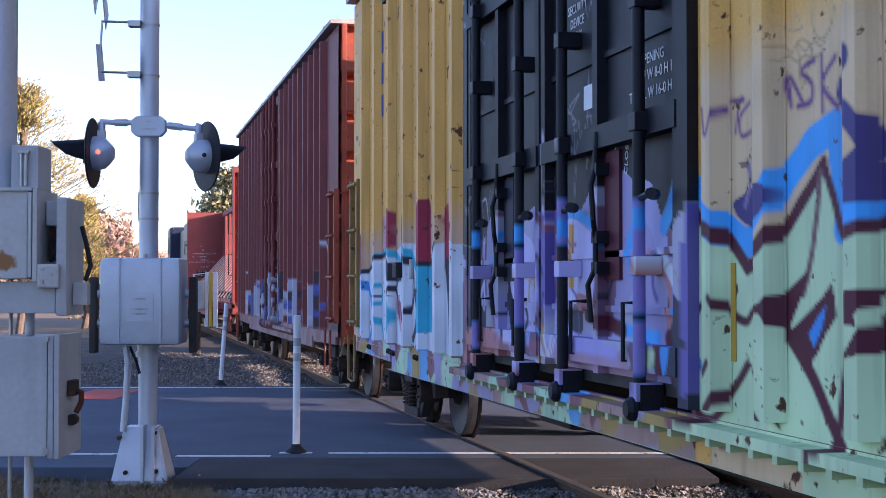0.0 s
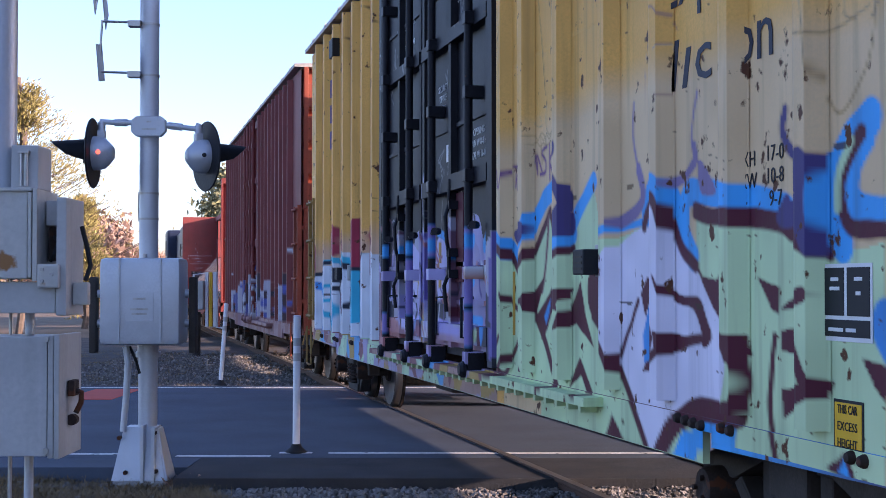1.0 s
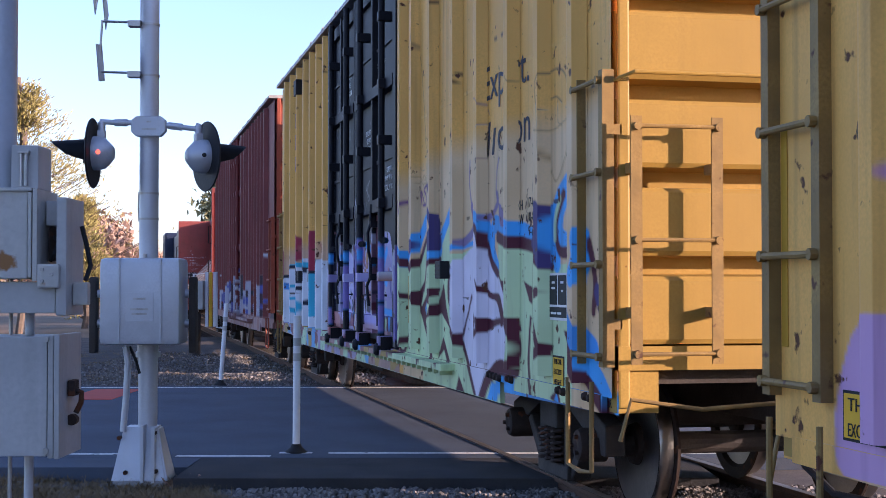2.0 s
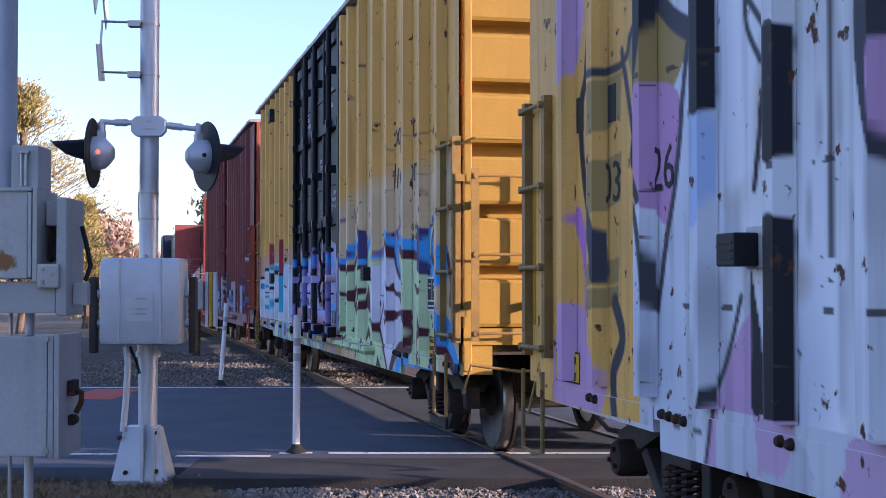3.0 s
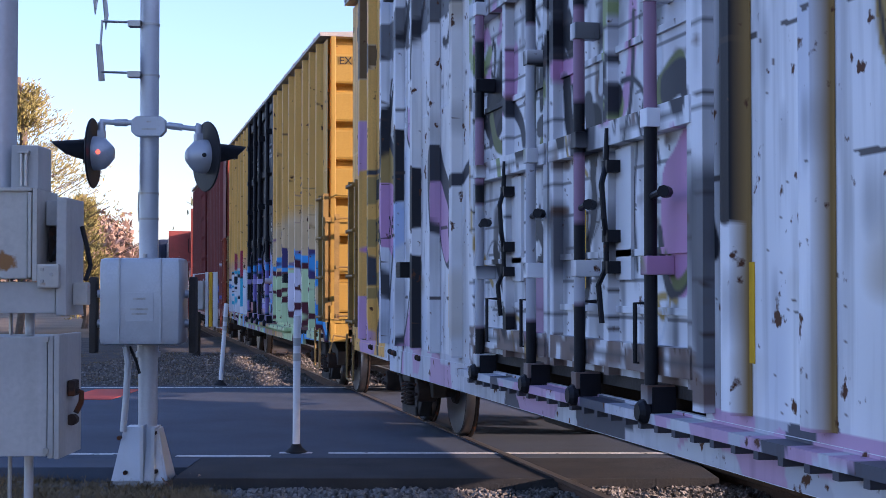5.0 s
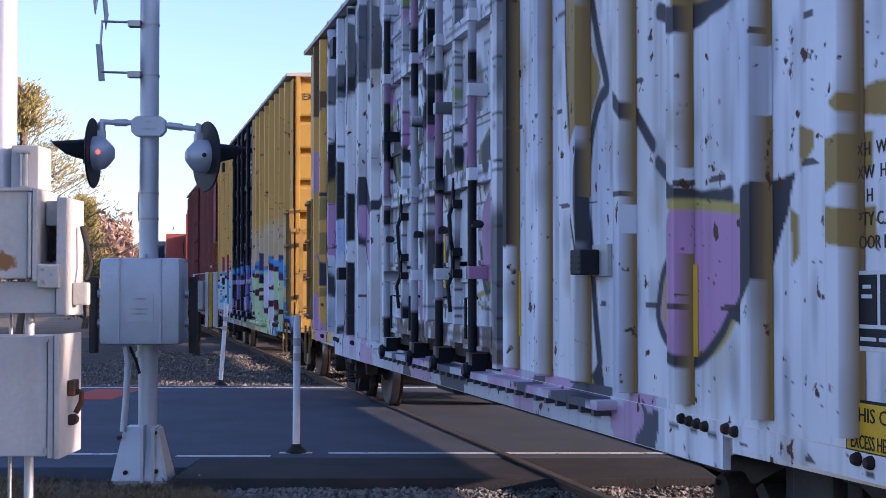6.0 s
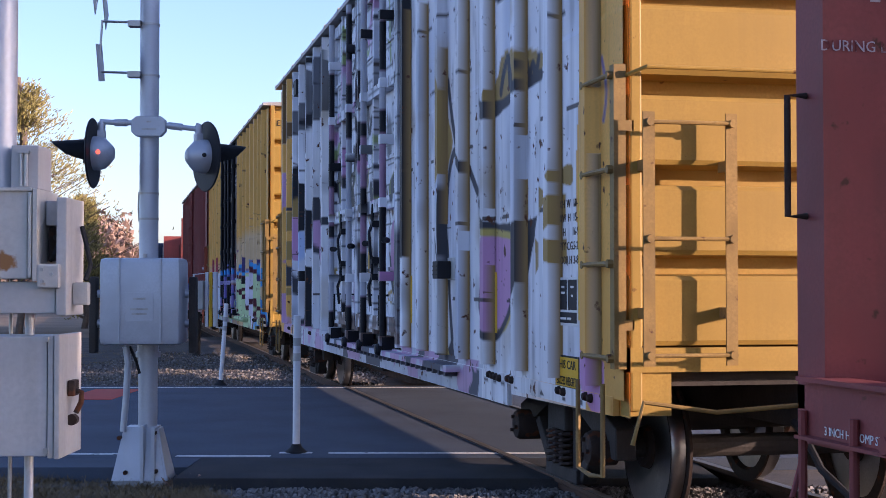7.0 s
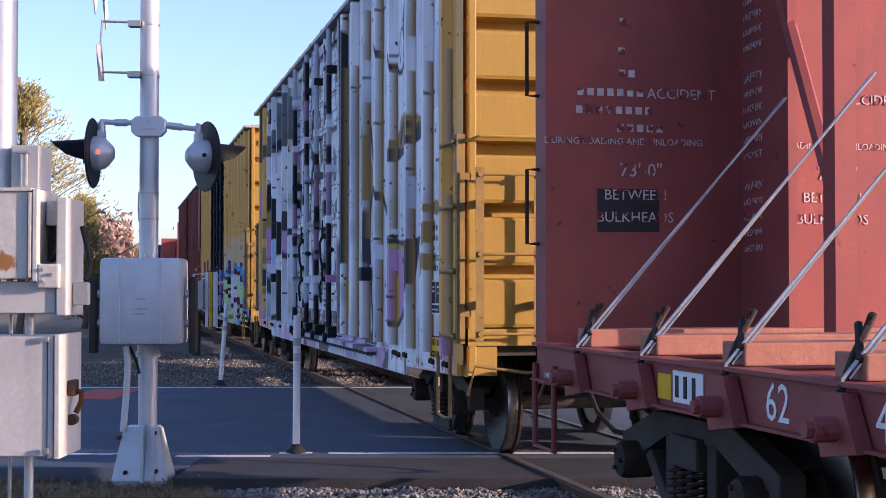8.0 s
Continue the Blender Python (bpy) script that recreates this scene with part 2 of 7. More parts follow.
def bogie(car, yc, tag):
    """Two wheelsets, two cast side frames with spring nests, and a bolster."""
    protos = _truck
    if "wheel" not in protos:
        bm = bmesh.new()
        tube(bm, [(-1.12, 0, 0), (1.12, 0, 0)], 0.075, 14)
        ax = part("axle", bm, TRUCK)
        bm = bmesh.new()
        prof = [(0.02, 0.075), (0.13, 0.075), (0.15, 0.02), (0.37, 0.0), (0.395, 0.045), (0.450, 0.045), (0.457, -0.055), (0.485, -0.065), (0.485, -0.085), (0.40, -0.085), (0.37, -0.04), (0.15, -0.03), (0.13, -0.085), (0.02, -0.085)]
        lathe(bm, prof, pose(0, 0, 0, 0, -90, 0), 40)
        wl = part("wheel", bm, RUSTY, None, "", True)
        bm = bmesh.new()
        lathe(bm, [(0.03, -0.05), (0.458, -0.05), (0.461, -0.02), (0.4585, 0.03), (0.452, 0.043), (0.42, 0.047), (0.03, 0.03)], pose(0, 0, 0, 0, -90, 0), 40)
        tr = part("tread", bm, TREAD, None, "", True)
        # side frame, outline with two window openings left by its arms
        bm = bmesh.new()
        arch = [(-1.12, 0.40), (-1.12, 0.60), (-0.55, 0.78), (0.55, 0.78), (1.12, 0.60), (1.12, 0.40), (1.02, 0.40), (1.0, 0.52), (0.72, 0.52), (0.62, 0.56), (0.36, 0.66), (-0.36, 0.66), (-0.62, 0.56), (-0.72, 0.52), (-1.0, 0.52), (-1.02, 0.40)]
        prism(bm, arch, -0.07, 0.07)
        for s in (-1, 1):
            prism(bm, [(s * 0.36, 0.66), (s * 0.24, 0.66), (s * 0.24, 0.2), (s * 0.36, 0.2)], -0.075, 0.075)
            prism(bm, [(s * 0.66, 0.54), (s * 0.74, 0.50), (s * 0.36, 0.15), (s * 0.34, 0.27)], -0.06, 0.06)
        prism(bm, [(-0.36, 0.15), (0.36, 0.15), (0.36, 0.25), (-0.36, 0.25)], -0.09, 0.09)
        bmesh.ops.bevel(bm, geom=list(bm.edges), offset=0.008, segments=1, affect="EDGES")
        sf = part("side_frame", bm, TRUCK)
        bm = bmesh.new()
        for dy in (-0.15, 0.0, 0.15):
            n = 44
            tube(bm, [(-0.02 + 0.058 * math.cos(i * 0.9), dy + 0.058 * math.sin(i * 0.9), 0.25 + 0.26 * i / n) for i in range(n + 1)], 0.013, 6)
        sp = part("spring_nest", bm, RUSTY, None, "", True)
        bm = bmesh.new()
        box(bm, -1.15, 1.15, -0.2, 0.2, 0.50, 0.68, bevel=0.02)
        bo = part("bolster", bm, TRUCK)
        bm = bmesh.new()
        lathe(bm, [(0.02, 0.09), (0.05, 0.1), (0.10, 0.09), (0.115, 0.06), (0.115, -0.10)], pose(0, 0, 0, 0, -90, 0), 18)
        for k in range(3):
            a = k * math.tau / 3
            tube(bm, [(-0.09, 0.06 * math.cos(a), 0.06 * math.sin(a)), (-0.12, 0.06 * math.cos(a), 0.06 * math.sin(a))], 0.016, 6)
        cap = part("bearing_cap", bm, RUSTY, None, "", True)
        protos.update(axle=ax, wheel=wl, tread=tr, sf=sf, sp=sp, bo=bo, cap=cap)
        for o in protos.values():
            scene.collection.objects.unlink(o)
    for dy in (-0.865, 0.865):
        ax = again(protos["axle"], pose(0, yc + dy, 0.457), car)
        ax.name = "wheelset"
        for sx in (-1, 1):
            again(protos["wheel"], pose(sx * 0.755, 0, 0, 0, 0, 0 if sx < 0 else 180), ax)
            again(protos["tread"], pose(sx * 0.755, 0, 0, 0, 0, 0 if sx < 0 else 180), ax)
            again(protos["cap"], pose(sx * 1.12, 0, 0, 0, 0, 0 if sx < 0 else 180), ax)
        WHEELSETS.append((ax, yc + dy))
    again(protos["bo"], pose(0, yc, 0), car)
    for sx in (-1, 1):
        f = again(protos["sf"], pose(sx * 1.03, yc, 0), car)
        again(protos["sp"], pose(sx * 0.06, 0, 0), f)


def coupler(car, y, s, mat=RUSTY):
    """Draft gear, shank and knuckle at one end, with its air hose."""
    bm = bmesh.new()
    box(bm, -0.09, 0.09, y - 0.1, y + s * 0.55, 0.80, 0.96, bevel=0.015)
    prism(bm, [(-0.17, y + s * 0.5), (0.16, y + s * 0.5), (0.2, y + s * 0.72), (0.08, y + s * 0.86), (0.02, y + s * 0.7), (-0.12, y + s * 0.92), (-0.2, y + s * 0.8)], 0.74, 1.02, "z")
    part("coupler", bm, mat, car)
    bm = bmesh.new()
    tube(bm, [(-0.35, y, 0.72), (-0.36, y + s * 0.15, 0.66), (-0.33, y + s * 0.3, 0.48), (-0.25, y + s * 0.5, 0.34), (-0.12, y + s * 0.75, 0.32), (-0.05, y + s * 0.95, 0.4)], 0.022, 8)
    part("air_hose", bm, RUBBER, car)


def side_ladder(car, y0, y1, x, z0, z1, rungs, mat, off=0.14):
    """An upright ladder on the side: two flat stiles and round rungs."""
    lad = new("side_ladder")
    lad.parent = car
    for y in (y0, y1):
        bm = bmesh.new()
        box(bm, x - off - 0.012, x - off, y - 0.036, y + 0.036, z0, z1)
        box(bm, x - off, x - off + 0.06, y - 0.036, y - 0.026, z0, z1)
        part("stile", bm, mat, lad)
    for k in range(rungs):
        z = z0 + 0.06 + (z1 - z0 - 0.12) * k / (rungs - 1)
        bm = bmesh.new()
        tube(bm, [(x - off - 0.03, y0, z), (x - off - 0.03, y1, z)], 0.016, 8)
        for y in (y0, y1):
            tube(bm, [(x - off - 0.045, y, z), (x - off, y, z)], 0.025, 8)
        part("rung", bm, mat, lad)
    for z in (z0 + 0.25, z1 - 0.35):
        for y in (y0, y1):
            bm = bmesh.new()
            box(bm, x - off, x + 0.01, y - 0.03, y + 0.03, z - 0.03, z + 0.03)
            part("ladder_bracket", bm, mat, lad)
    return lad


def end_ladder(car, xa, xb, yf, s, z0, z1, rungs, mat, off=0.10):
    lad = new("end_ladder")
    lad.parent = car
    for x in (xa, xb):
        bm = bmesh.new()
        ya, yb = sorted((yf + s * off, yf + s * (off + 0.012)))
        box(bm, x - 0.035, x + 0.035, ya, yb, z0, z1)
        part("stile", bm, mat, lad)
    for k in range(rungs):
        z = z0 + 0.06 + (z1 - z0 - 0.12) * k / (rungs - 1)
        bm = bmesh.new()
        tube(bm, [(xa, yf + s * (off + 0.03), z), (xb, yf + s * (off + 0.03), z)], 0.0125, 8)
        for x in (xa, xb):
            tube(bm, [(x, yf + s * off, z), (x, yf + s * (off + 0.045), z)], 0.024, 8)
        part("rung", bm, mat, lad)
    for x in (xa, xb):
        for z in (z0 + 0.3, z1 - 0.3):
            bm = bmesh.new()
            ya, yb = sorted((yf - s * 0.02, yf + s * off))
            box(bm, x - 0.03, x + 0.03, ya, yb, z - 0.03, z + 0.03)
            part("ladder_bracket", bm, mat, lad)


def car_end(car, L, s, mat, top, white_top=None):
    """A corrugated end wall: a plate with deep horizontal ribs, corner posts, end sill, sill steps."""
    yf = s * L / 2
    bm = bmesh.new()
    ya, yb = sorted((yf - s * 0.26, yf - s * 0.20))
    box(bm, -HALF_W + 0.12, HALF_W - 0.12, ya, yb, 0.95, top)
    wall = part("end_wall", bm, mat, car)
    bm = bmesh.new()
    prism(bm, [(yf - s * 0.205, 0.0), (yf - s * 0.02, 0.012), (yf - s * 0.005, 0.04), (yf - s * 0.005, 0.385), (yf - s * 0.02, 0.41), (yf - s * 0.205, 0.425)], -HALF_W + 0.12, HALF_W - 0.12)
    rib = part("end_rib", bm, mat, wall)
    z = 1.16
    rib.matrix_basis = pose(0, 0, z)
    z += 0.52
    while z + 0.43 < top:
        o = again(rib, pose(0, 0, z), wall)
        if white_top and z + 0.6 > top:
            o.data = rib.data.copy()
            o.data.materials[0] = white_top
        z += 0.52
    ya, yb = sorted((yf - s * 0.16, yf))
    for sx in (-1, 1):
        bm = bmesh.new()
        xa, xb = sorted((sx * (HALF_W - 0.20), sx * (HALF_W - 0.128)))
        box(bm, xa, xb, ya, yb, 0.80, top, bevel=0.012)
        part("corner_post", bm, mat, car)
    bm = bmesh.new()
    box(bm, -HALF_W + 0.125, HALF_W - 0.125, ya - 0.004, yb + 0.004, 1.02, 1.16)
    for sx in (-1, 1):
        xa, xb = sorted((sx * (HALF_W - 0.124), sx * 1.10))
        box(bm, xa, xb, ya + 0.02, yb - 0.004, 0.77, 1.019)
    part("end_sill", bm, mat, car)
    bm = bmesh.new()
    tube(bm, [(-HALF_W + 0.10, yf - s * 0.05, 2.72), (-HALF_W + 0.11, yf + s * 0.03, 2.72), (-HALF_W + 0.2, yf + s * 0.08, 2.76), (HALF_W - 0.2, yf + s * 0.08, 2.76)], 0.0125, 8)
    part("grab_iron", bm, mat, car)
    coupler(car, yf, s)
    bm = bmesh.new()
    tube(bm, [(-HALF_W + 0.1, yf + s * 0.1, 0.62), (-HALF_W + 0.16, yf + s * 0.12, 0.86), (-0.9, yf + s * 0.16, 0.80), (-0.2, yf + s * 0.3, 0.86)], 0.014, 8)
    part("uncoupling_lever", bm, LADDER, car)


def heights(z0, z1, step):
    """Rows of a painted sheet, close together up to 3.1 m, wider above."""
    if step > 0.03:
        return np.arange(z0, z1, step)
    return np.concatenate([np.arange(z0, 3.1, 0.010), np.arange(3.1, z1, 0.03)])


def boxcar(name, label, y0, L=BODY_L, side=YELLOW, end=END_YELLOW_DIMMED, door=DOOR_BLACK, rod=ROD_BLACK, coat=bare, doors=(-2.05, 0.27, 2.45),
           top=4.93, pitch=0.88, bottom=0.70, step=0.022, rods=(2.45, 1.15, 0.10, -1.20), white_top=None, posts=None, deep=0.085, door_coat=None, rod_coat=None, bare_flank=False):
    car = thing(name, label, "boxcar", pose(TRACK_X, y0, 0), "cars of the train")
    xs = -HALF_W + deep            # skin of the wall
    d0, dm, d1 = doors
    h = L / 2
    zs_ = heights(bottom + 0.16, top, step)
    # wall skin left of, right of the door
    for a, b in ((-h, d0), (d1, h)):
        ys = np.arange(a, b + step * 0.5, step)
        grid_part("side_sheet", ys, zs_, np.full(len(ys), xs), side, car, coat)
        # sill with a raised lower edge at the end of the car
    bm = bmesh.new()
    box(bm, xs - 0.004, xs + 0.03, -h + 2.50, h - 2.50, bottom - 0.06, bottom + 0.17)
    for s in (-1, 1):
        prism(bm, [(s * (h - 0.17), bottom + 0.06), (s * (h - 2.40), bottom + 0.03), (s * (h - 2.40), bottom + 0.1), (s * (h - 2.50), bottom + 0.1), (s * (h - 2.50), bottom + 0.17), (s * (h - 0.17), bottom + 0.17)], xs - 0.004, xs + 0.03)
    sill = coated(part("side_sill", bm, side, car), coat)
    for a, b, z0, z1 in ((-h + 2.50, h - 2.50, bottom - 0.055, bottom + 0.168), (-h + 0.19, -h + 2.40, bottom + 0.06, bottom + 0.168), (h - 2.40, h - 0.19, bottom + 0.06, bottom + 0.168),
                         (-h + 2.40, -h + 2.50, bottom + 0.102, bottom + 0.168), (h - 2.50, h - 2.40, bottom + 0.102, bottom + 0.168)):
        ys = np.arange(a, b + 0.001, step)
        grid_part("sill_face", ys, np.linspace(z0, z1, 10), np.full(len(ys), xs - 0.008), side, sill, coat)
    # posts
    if posts is None:
        posts = list(np.arange(d0 - 0.5, -h + 0.6, -pitch)) + list(np.arange(d1 + 0.45, h - 0.3, pitch))
    for yp in posts:
        w = 0.10
        mid = np.linspace(yp - w * 0.55, yp + w * 0.55, 2 if step > 0.03 else 8)
        py = np.concatenate([[yp - w * 1.1, yp - w * 0.66], mid, [yp + w * 0.66, yp + w * 1.1]])
        px = np.concatenate([[xs - 0.003, xs - 0.003], np.full(len(mid), -HALF_W), [xs - 0.003, xs - 0.003]])
        post_coat = coat
        if bare_flank and yp < -2:
            def post_coat(y, z, edge=yp - w * 0.56):
                k = coat(y, z)
                k[(y < edge) & (vnoise(y * 0, z, 1.6, int(-yp * 10)) > 0.22)] = (0.24, 0.15, 0.06, 0.9)
                return k
        grid_part("side_post", py, heights(bottom + 0.22, top - 0.02, step), px, side, car, post_coat)
    for sy in (-1, 1):
        py = np.concatenate([[sy * (h - 0.20)], np.linspace(sy * (h - 0.19), sy * h, 10)])
        px = np.concatenate([[xs + 0.02], np.full(10, -HALF_W + 0.125)])
        grid_part("corner_sheet", py, heights(bottom + 0.06, top, step), px, side, car, coat)
    # far wall, roof, floor
    bm = bmesh.new()
    box(bm, -xs - 0.03, -xs, -h + 0.1, h - 0.1, bottom + 0.1, top)
    # unseen far skirt, set low to block the sun under the car
    box(bm, -xs - 0.03, -xs, -h + 2.5, h - 2.5, 0.56, bottom + 0.099)
    for yp in posts:
        box(bm, -xs, HALF_W, yp - 0.05, yp + 0.05, bottom + 0.2, top)
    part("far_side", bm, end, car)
    bm = bmesh.new()
    prism(bm, [(-HALF_W - 0.02, top), (-HALF_W - 0.02, top + 0.05), (0, top + 0.13), (HALF_W + 0.02, top + 0.05), (HALF_W + 0.02, top)], -h, h, "y")
    k = -h + 0.6
    while k < h:
        prism(bm, [(-HALF_W - 0.03, top + 0.04), (-HALF_W - 0.02, top + 0.075), (0, top + 0.155), (HALF_W + 0.02, top + 0.075), (HALF_W + 0.03, top + 0.04)], k, k + 0.08, "y")
        k += 1.2
    part("roof", bm, ROOF, car)
    bm = bmesh.new()
    box(bm, xs + 0.03, -xs - 0.03, -h + 0.15, h - 0.15, 0.93, 1.08)
    box(bm, -0.2, 0.2, -h + 0.1, h - 0.1, 0.66, 0.94)
    for yb in np.arange(-5, 5.1, 1.25):
        box(bm, xs + 0.02, -xs - 0.02, yb - 0.05, yb + 0.05, 0.78, 0.93)
    tube(bm, [(-0.6, -6, 0.82), (-0.62, 0, 0.80), (-0.6, 6, 0.82)], 0.03, 8)
    box(bm, -0.95, -0.45, 1.4, 2.2, 0.45, 0.86, bevel=0.05)
    tube(bm, [(-0.7, -2.0, 0.62), (-0.7, -1.2, 0.62)], 0.16, 14)
    part("underframe", bm, TRUCK, car)
    # doors
    dc = door_coat or coat
    rc = rod_coat or dc
    xd = xs + 0.015
    for a, b in ((d0, dm), (dm, d1)):
        ys = np.arange(a + 0.03, b - 0.02, step)
        pan = grid_part("door", ys, heights(bottom + 0.30, top - 0.02, step), np.full(len(ys), xd), door, car, dc)
        for z0, z1, dx in ((2.32, 2.46, 0.08), (3.58, 3.70, 0.08), (1.05, 1.2, 0.08), (2.86, 2.90, 0.02), (1.68, 1.72, 0.02), (4.72, 4.86, 0.05), (1.36, 1.40, 0.02), (4.1, 4.13, 0.02)):
            py = np.arange(a + 0.06, b - 0.05, step)
            z_ = np.linspace(z0, z1, 5)
            bar_(pan, "door_bar", a + 0.05, b - 0.05, z0, z1, xd, dx, door, dc)
        for y in (a + 0.07, b - 0.07, (a + b) / 2 + 0.1):
            bar_(pan, "door_stile", y - 0.045, y + 0.045, bottom + 0.3, top - 0.03, xd, 0.065, door, dc)
        for y in [r for r in (rods if rods else (a + 0.3, b - 0.3)) if a < r < b]:
            round_bar(pan, "lock_rod", y, bottom + 0.24, top - 0.05, xd - 0.115, 0.036, rod, rc)
            for z in (0.95, 1.62, 2.39, 3.05, 3.64, 4.35):
                bm = bmesh.new()
                box(bm, xd - 0.155, xd, y - 0.052, y + 0.052, z - 0.05, z + 0.05, bevel=0.008)
                coated(part("rod_guide", bm, rod, pan), dc)
            bm = bmesh.new()
            tube(bm, [(xd - 0.11, y, 1.98), (xd - 0.14, y - 0.22, 1.99)], 0.020, 8)
            tube(bm, [(xd - 0.10, y - 0.2, 1.99), (xd - 0.15, y - 0.27, 1.99)], 0.032, 8)
            part("rod_lever", bm, rod, pan)
            bm = bmesh.new()
            lathe(bm, [(0.02, 0.025), (0.045, 0.025), (0.065, 0.0), (0.065, -0.03), (0.02, -0.03)], pose(xd - 0.17, y, 0.86, 0, -90, 0), 14)
            box(bm, xd - 0.13, xd, y - 0.06, y + 0.06, 0.84, 0.99)
            coated(part("roller", bm, rod, pan), rc)
        yh = (a + b) / 2 + 0.02
        bm = bmesh.new()
        box(bm, xd - 0.02, xd, yh - 0.22, yh + 0.2, 1.55, 2.3)
        coated(part("lock_plate", bm, door, pan), lambda y, z: np.tile(dc(np.array([yh - 0.1]), np.array([1.3])), (len(y), 1)))
        bm = bmesh.new()
        tube(bm, [(xd - 0.08, yh, 2.42), (xd - 0.09, yh + 0.005, 2.2), (xd - 0.13, yh - 0.04, 2.1), (xd - 0.12, yh - 0.05, 1.9), (xd - 0.09, yh, 1.8), (xd - 0.09, yh, 1.62), (xd - 0.12, yh + 0.05, 1.52), (xd - 0.1, yh + 0.05, 1.3)], 0.017, 8)
        for z in (1.62, 1.8, 2.2):
            box(bm, xd - 0.10, xd, yh - 0.05, yh + 0.05, z - 0.035, z + 0.035)
        part("lock_handle", bm, rod, pan)
        for yy in (yh - 0.5, yh + 0.45):
            bm = bmesh.new()
            tube(bm, [(xd, yy, 1.1), (xd - 0.1, yy, 1.1), (xd - 0.1, yy, 1.42), (xd, yy, 1.42)], 0.014, 6)
            part("door_grab", bm, rod, pan)
    for y in (d0 - 0.04, d1 + 0.04):
        bar_(car, "door_post", y - 0.07, y + 0.07, bottom + 0.2, top, xs, 0.06, door, dc)
    # door track along the sill
    bar_(car, "door_track", -h + 4.0, d1 + 0.3, bottom + 0.10, bottom + 0.155, xs, 0.13, side, coat)
    bm = bmesh.new()
    box(bm, xs - 0.115, xs - 0.009, 0, 0.05, bottom + 0.06, bottom + 0.099)
    yy = -h + 4.1
    tb = coated(part("track_bracket", bm, side, car), coat, yy + 0.5)
    tb.matrix_basis = pose(0, yy, 0)
    while yy < d1 - 0.24:
        yy += 0.24
        again(tb, pose(0, yy, 0), car)
    # ends, ladders, steps, bogies
    for s in (-1, 1):
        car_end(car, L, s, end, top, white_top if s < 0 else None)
        side_ladder(car, s * (h - 0.03), s * (h - 0.50), -HALF_W + 0.14, 1.04, 2.78, 4, LADDER if end is END_YELLOW_DIMMED else end, 0.10)
        end_ladder(car, -HALF_W + 0.20, -HALF_W + 0.70, s * h, s, 1.06, 2.50, 3, LADDER if end is END_YELLOW_DIMMED else end)
        bm = bmesh.new()
        ya, yb = s * (h - 0.12), s * (h - 0.58)
        tube(bm, [(-HALF_W + 0.0, ya, 0.95), (-HALF_W + 0.0, ya, 0.42), (-HALF_W + 0.0, (ya + yb) / 2, 0.40), (-HALF_W + 0.0, yb, 0.42), (-HALF_W + 0.0, yb, 0.95)], 0.015, 8)
        part("sill_step", bm, LADDER if end is END_YELLOW_DIMMED else end, car)
        bogie(car, s * (h - 2.1), name)
    MOVERS.append((car, y0))
    return car


def bar_(parent, name, y0, y1, z0, z1, x, out, mat, coat, step=0.022):
    """A flat bar standing proud of the side at x, painted with the side."""
    if y1 - y0 > z1 - z0:
        n = max(2, int((y1 - y0) / step))
        ys = np.linspace(y0, y1, n)
        k = 5 if z1 - z0 > 0.06 else 2
        zs = np.concatenate([[z0], np.linspace(z0 + 0.001, z1 - 0.001, k), [z1]])
        xs = np.array([x] + [x - out] * k + [x])
        return strip(name, ys, zs, xs, mat, parent, coat, True, x)
    n = max(2, int((z1 - z0) / step))
    ys = np.concatenate([[y0], np.linspace(y0 + 0.001, y1 - 0.001, 3), [y1]])
    return strip(name, np.linspace(z0, z1, n), ys, np.array([x, x - out, x - out, x - out, x]), mat, parent, coat, False, x)


def strip(name, run, across, xs, mat, parent, coat, along_y, x_back):
    nr, na = len(run), len(across)
    r, a, x = np.repeat(run, na), np.tile(across, nr), np.tile(xs, nr)
    co = np.stack([x, r, a] if along_y else [x, a, r], 1)
    faces = [(i * na + j, i * na + (j + 1) % na, (i + 1) * na + (j + 1) % na, (i + 1) * na + j) for i in range(nr - 1) for j in range(na - 1)]
    faces += [tuple(range(na)), tuple((nr - 1) * na + j for j in range(na))[::-1]]
    me = bpy.data.meshes.new(name)
    me.from_pydata(co.tolist(), [], faces)
    at = me.color_attributes.new("coat", "FLOAT_COLOR", "POINT")
    at.data.foreach_set("color", coat(co[:, 1], co[:, 2]).astype(np.float32).ravel())
    me.materials.append(mat)
    ob = new(name, me)
    ob.parent = parent
    return ob


def round_bar(parent, name, y, z0, z1, x, r, mat, coat):
    n = int((z1 - z0) / 0.04)
    seg = 10
    zs = np.repeat(np.linspace(z0, z1, n), seg)
    a = np.tile(np.arange(seg) * math.tau / seg, n)
    co = np.stack([x + r * np.cos(a), y + r * np.sin(a), zs], 1)
    faces = [(i * seg + j, i * seg + (j + 1) % seg, (i + 1) * seg + (j + 1) % seg, (i + 1) * seg + j) for i in range(n - 1) for j in range(seg)]
    me = bpy.data.meshes.new(name)
    me.from_pydata(co.tolist(), [], faces)
    at = me.color_attributes.new("coat", "FLOAT_COLOR", "POINT")
    at.data.foreach_set("color", coat(co[:, 1], co[:, 2]).astype(np.float32).ravel())
    me.materials.append(mat)
    me.polygons.foreach_set("use_smooth", [True] * len(me.polygons))
    ob = new(name, me)
    ob.parent = parent
    return ob


WORN = material("worn_white_lettering", (0.50, 0.42, 0.42), 0.7, spread=0.2, scale=12, rust=0.75, rust_col=(0.17, 0.035, 0.03))
ROOF = material("galvanised_roof", (0.40, 0.37, 0.33), 0.6, 0.3, spread=0.2, rust=0.3)


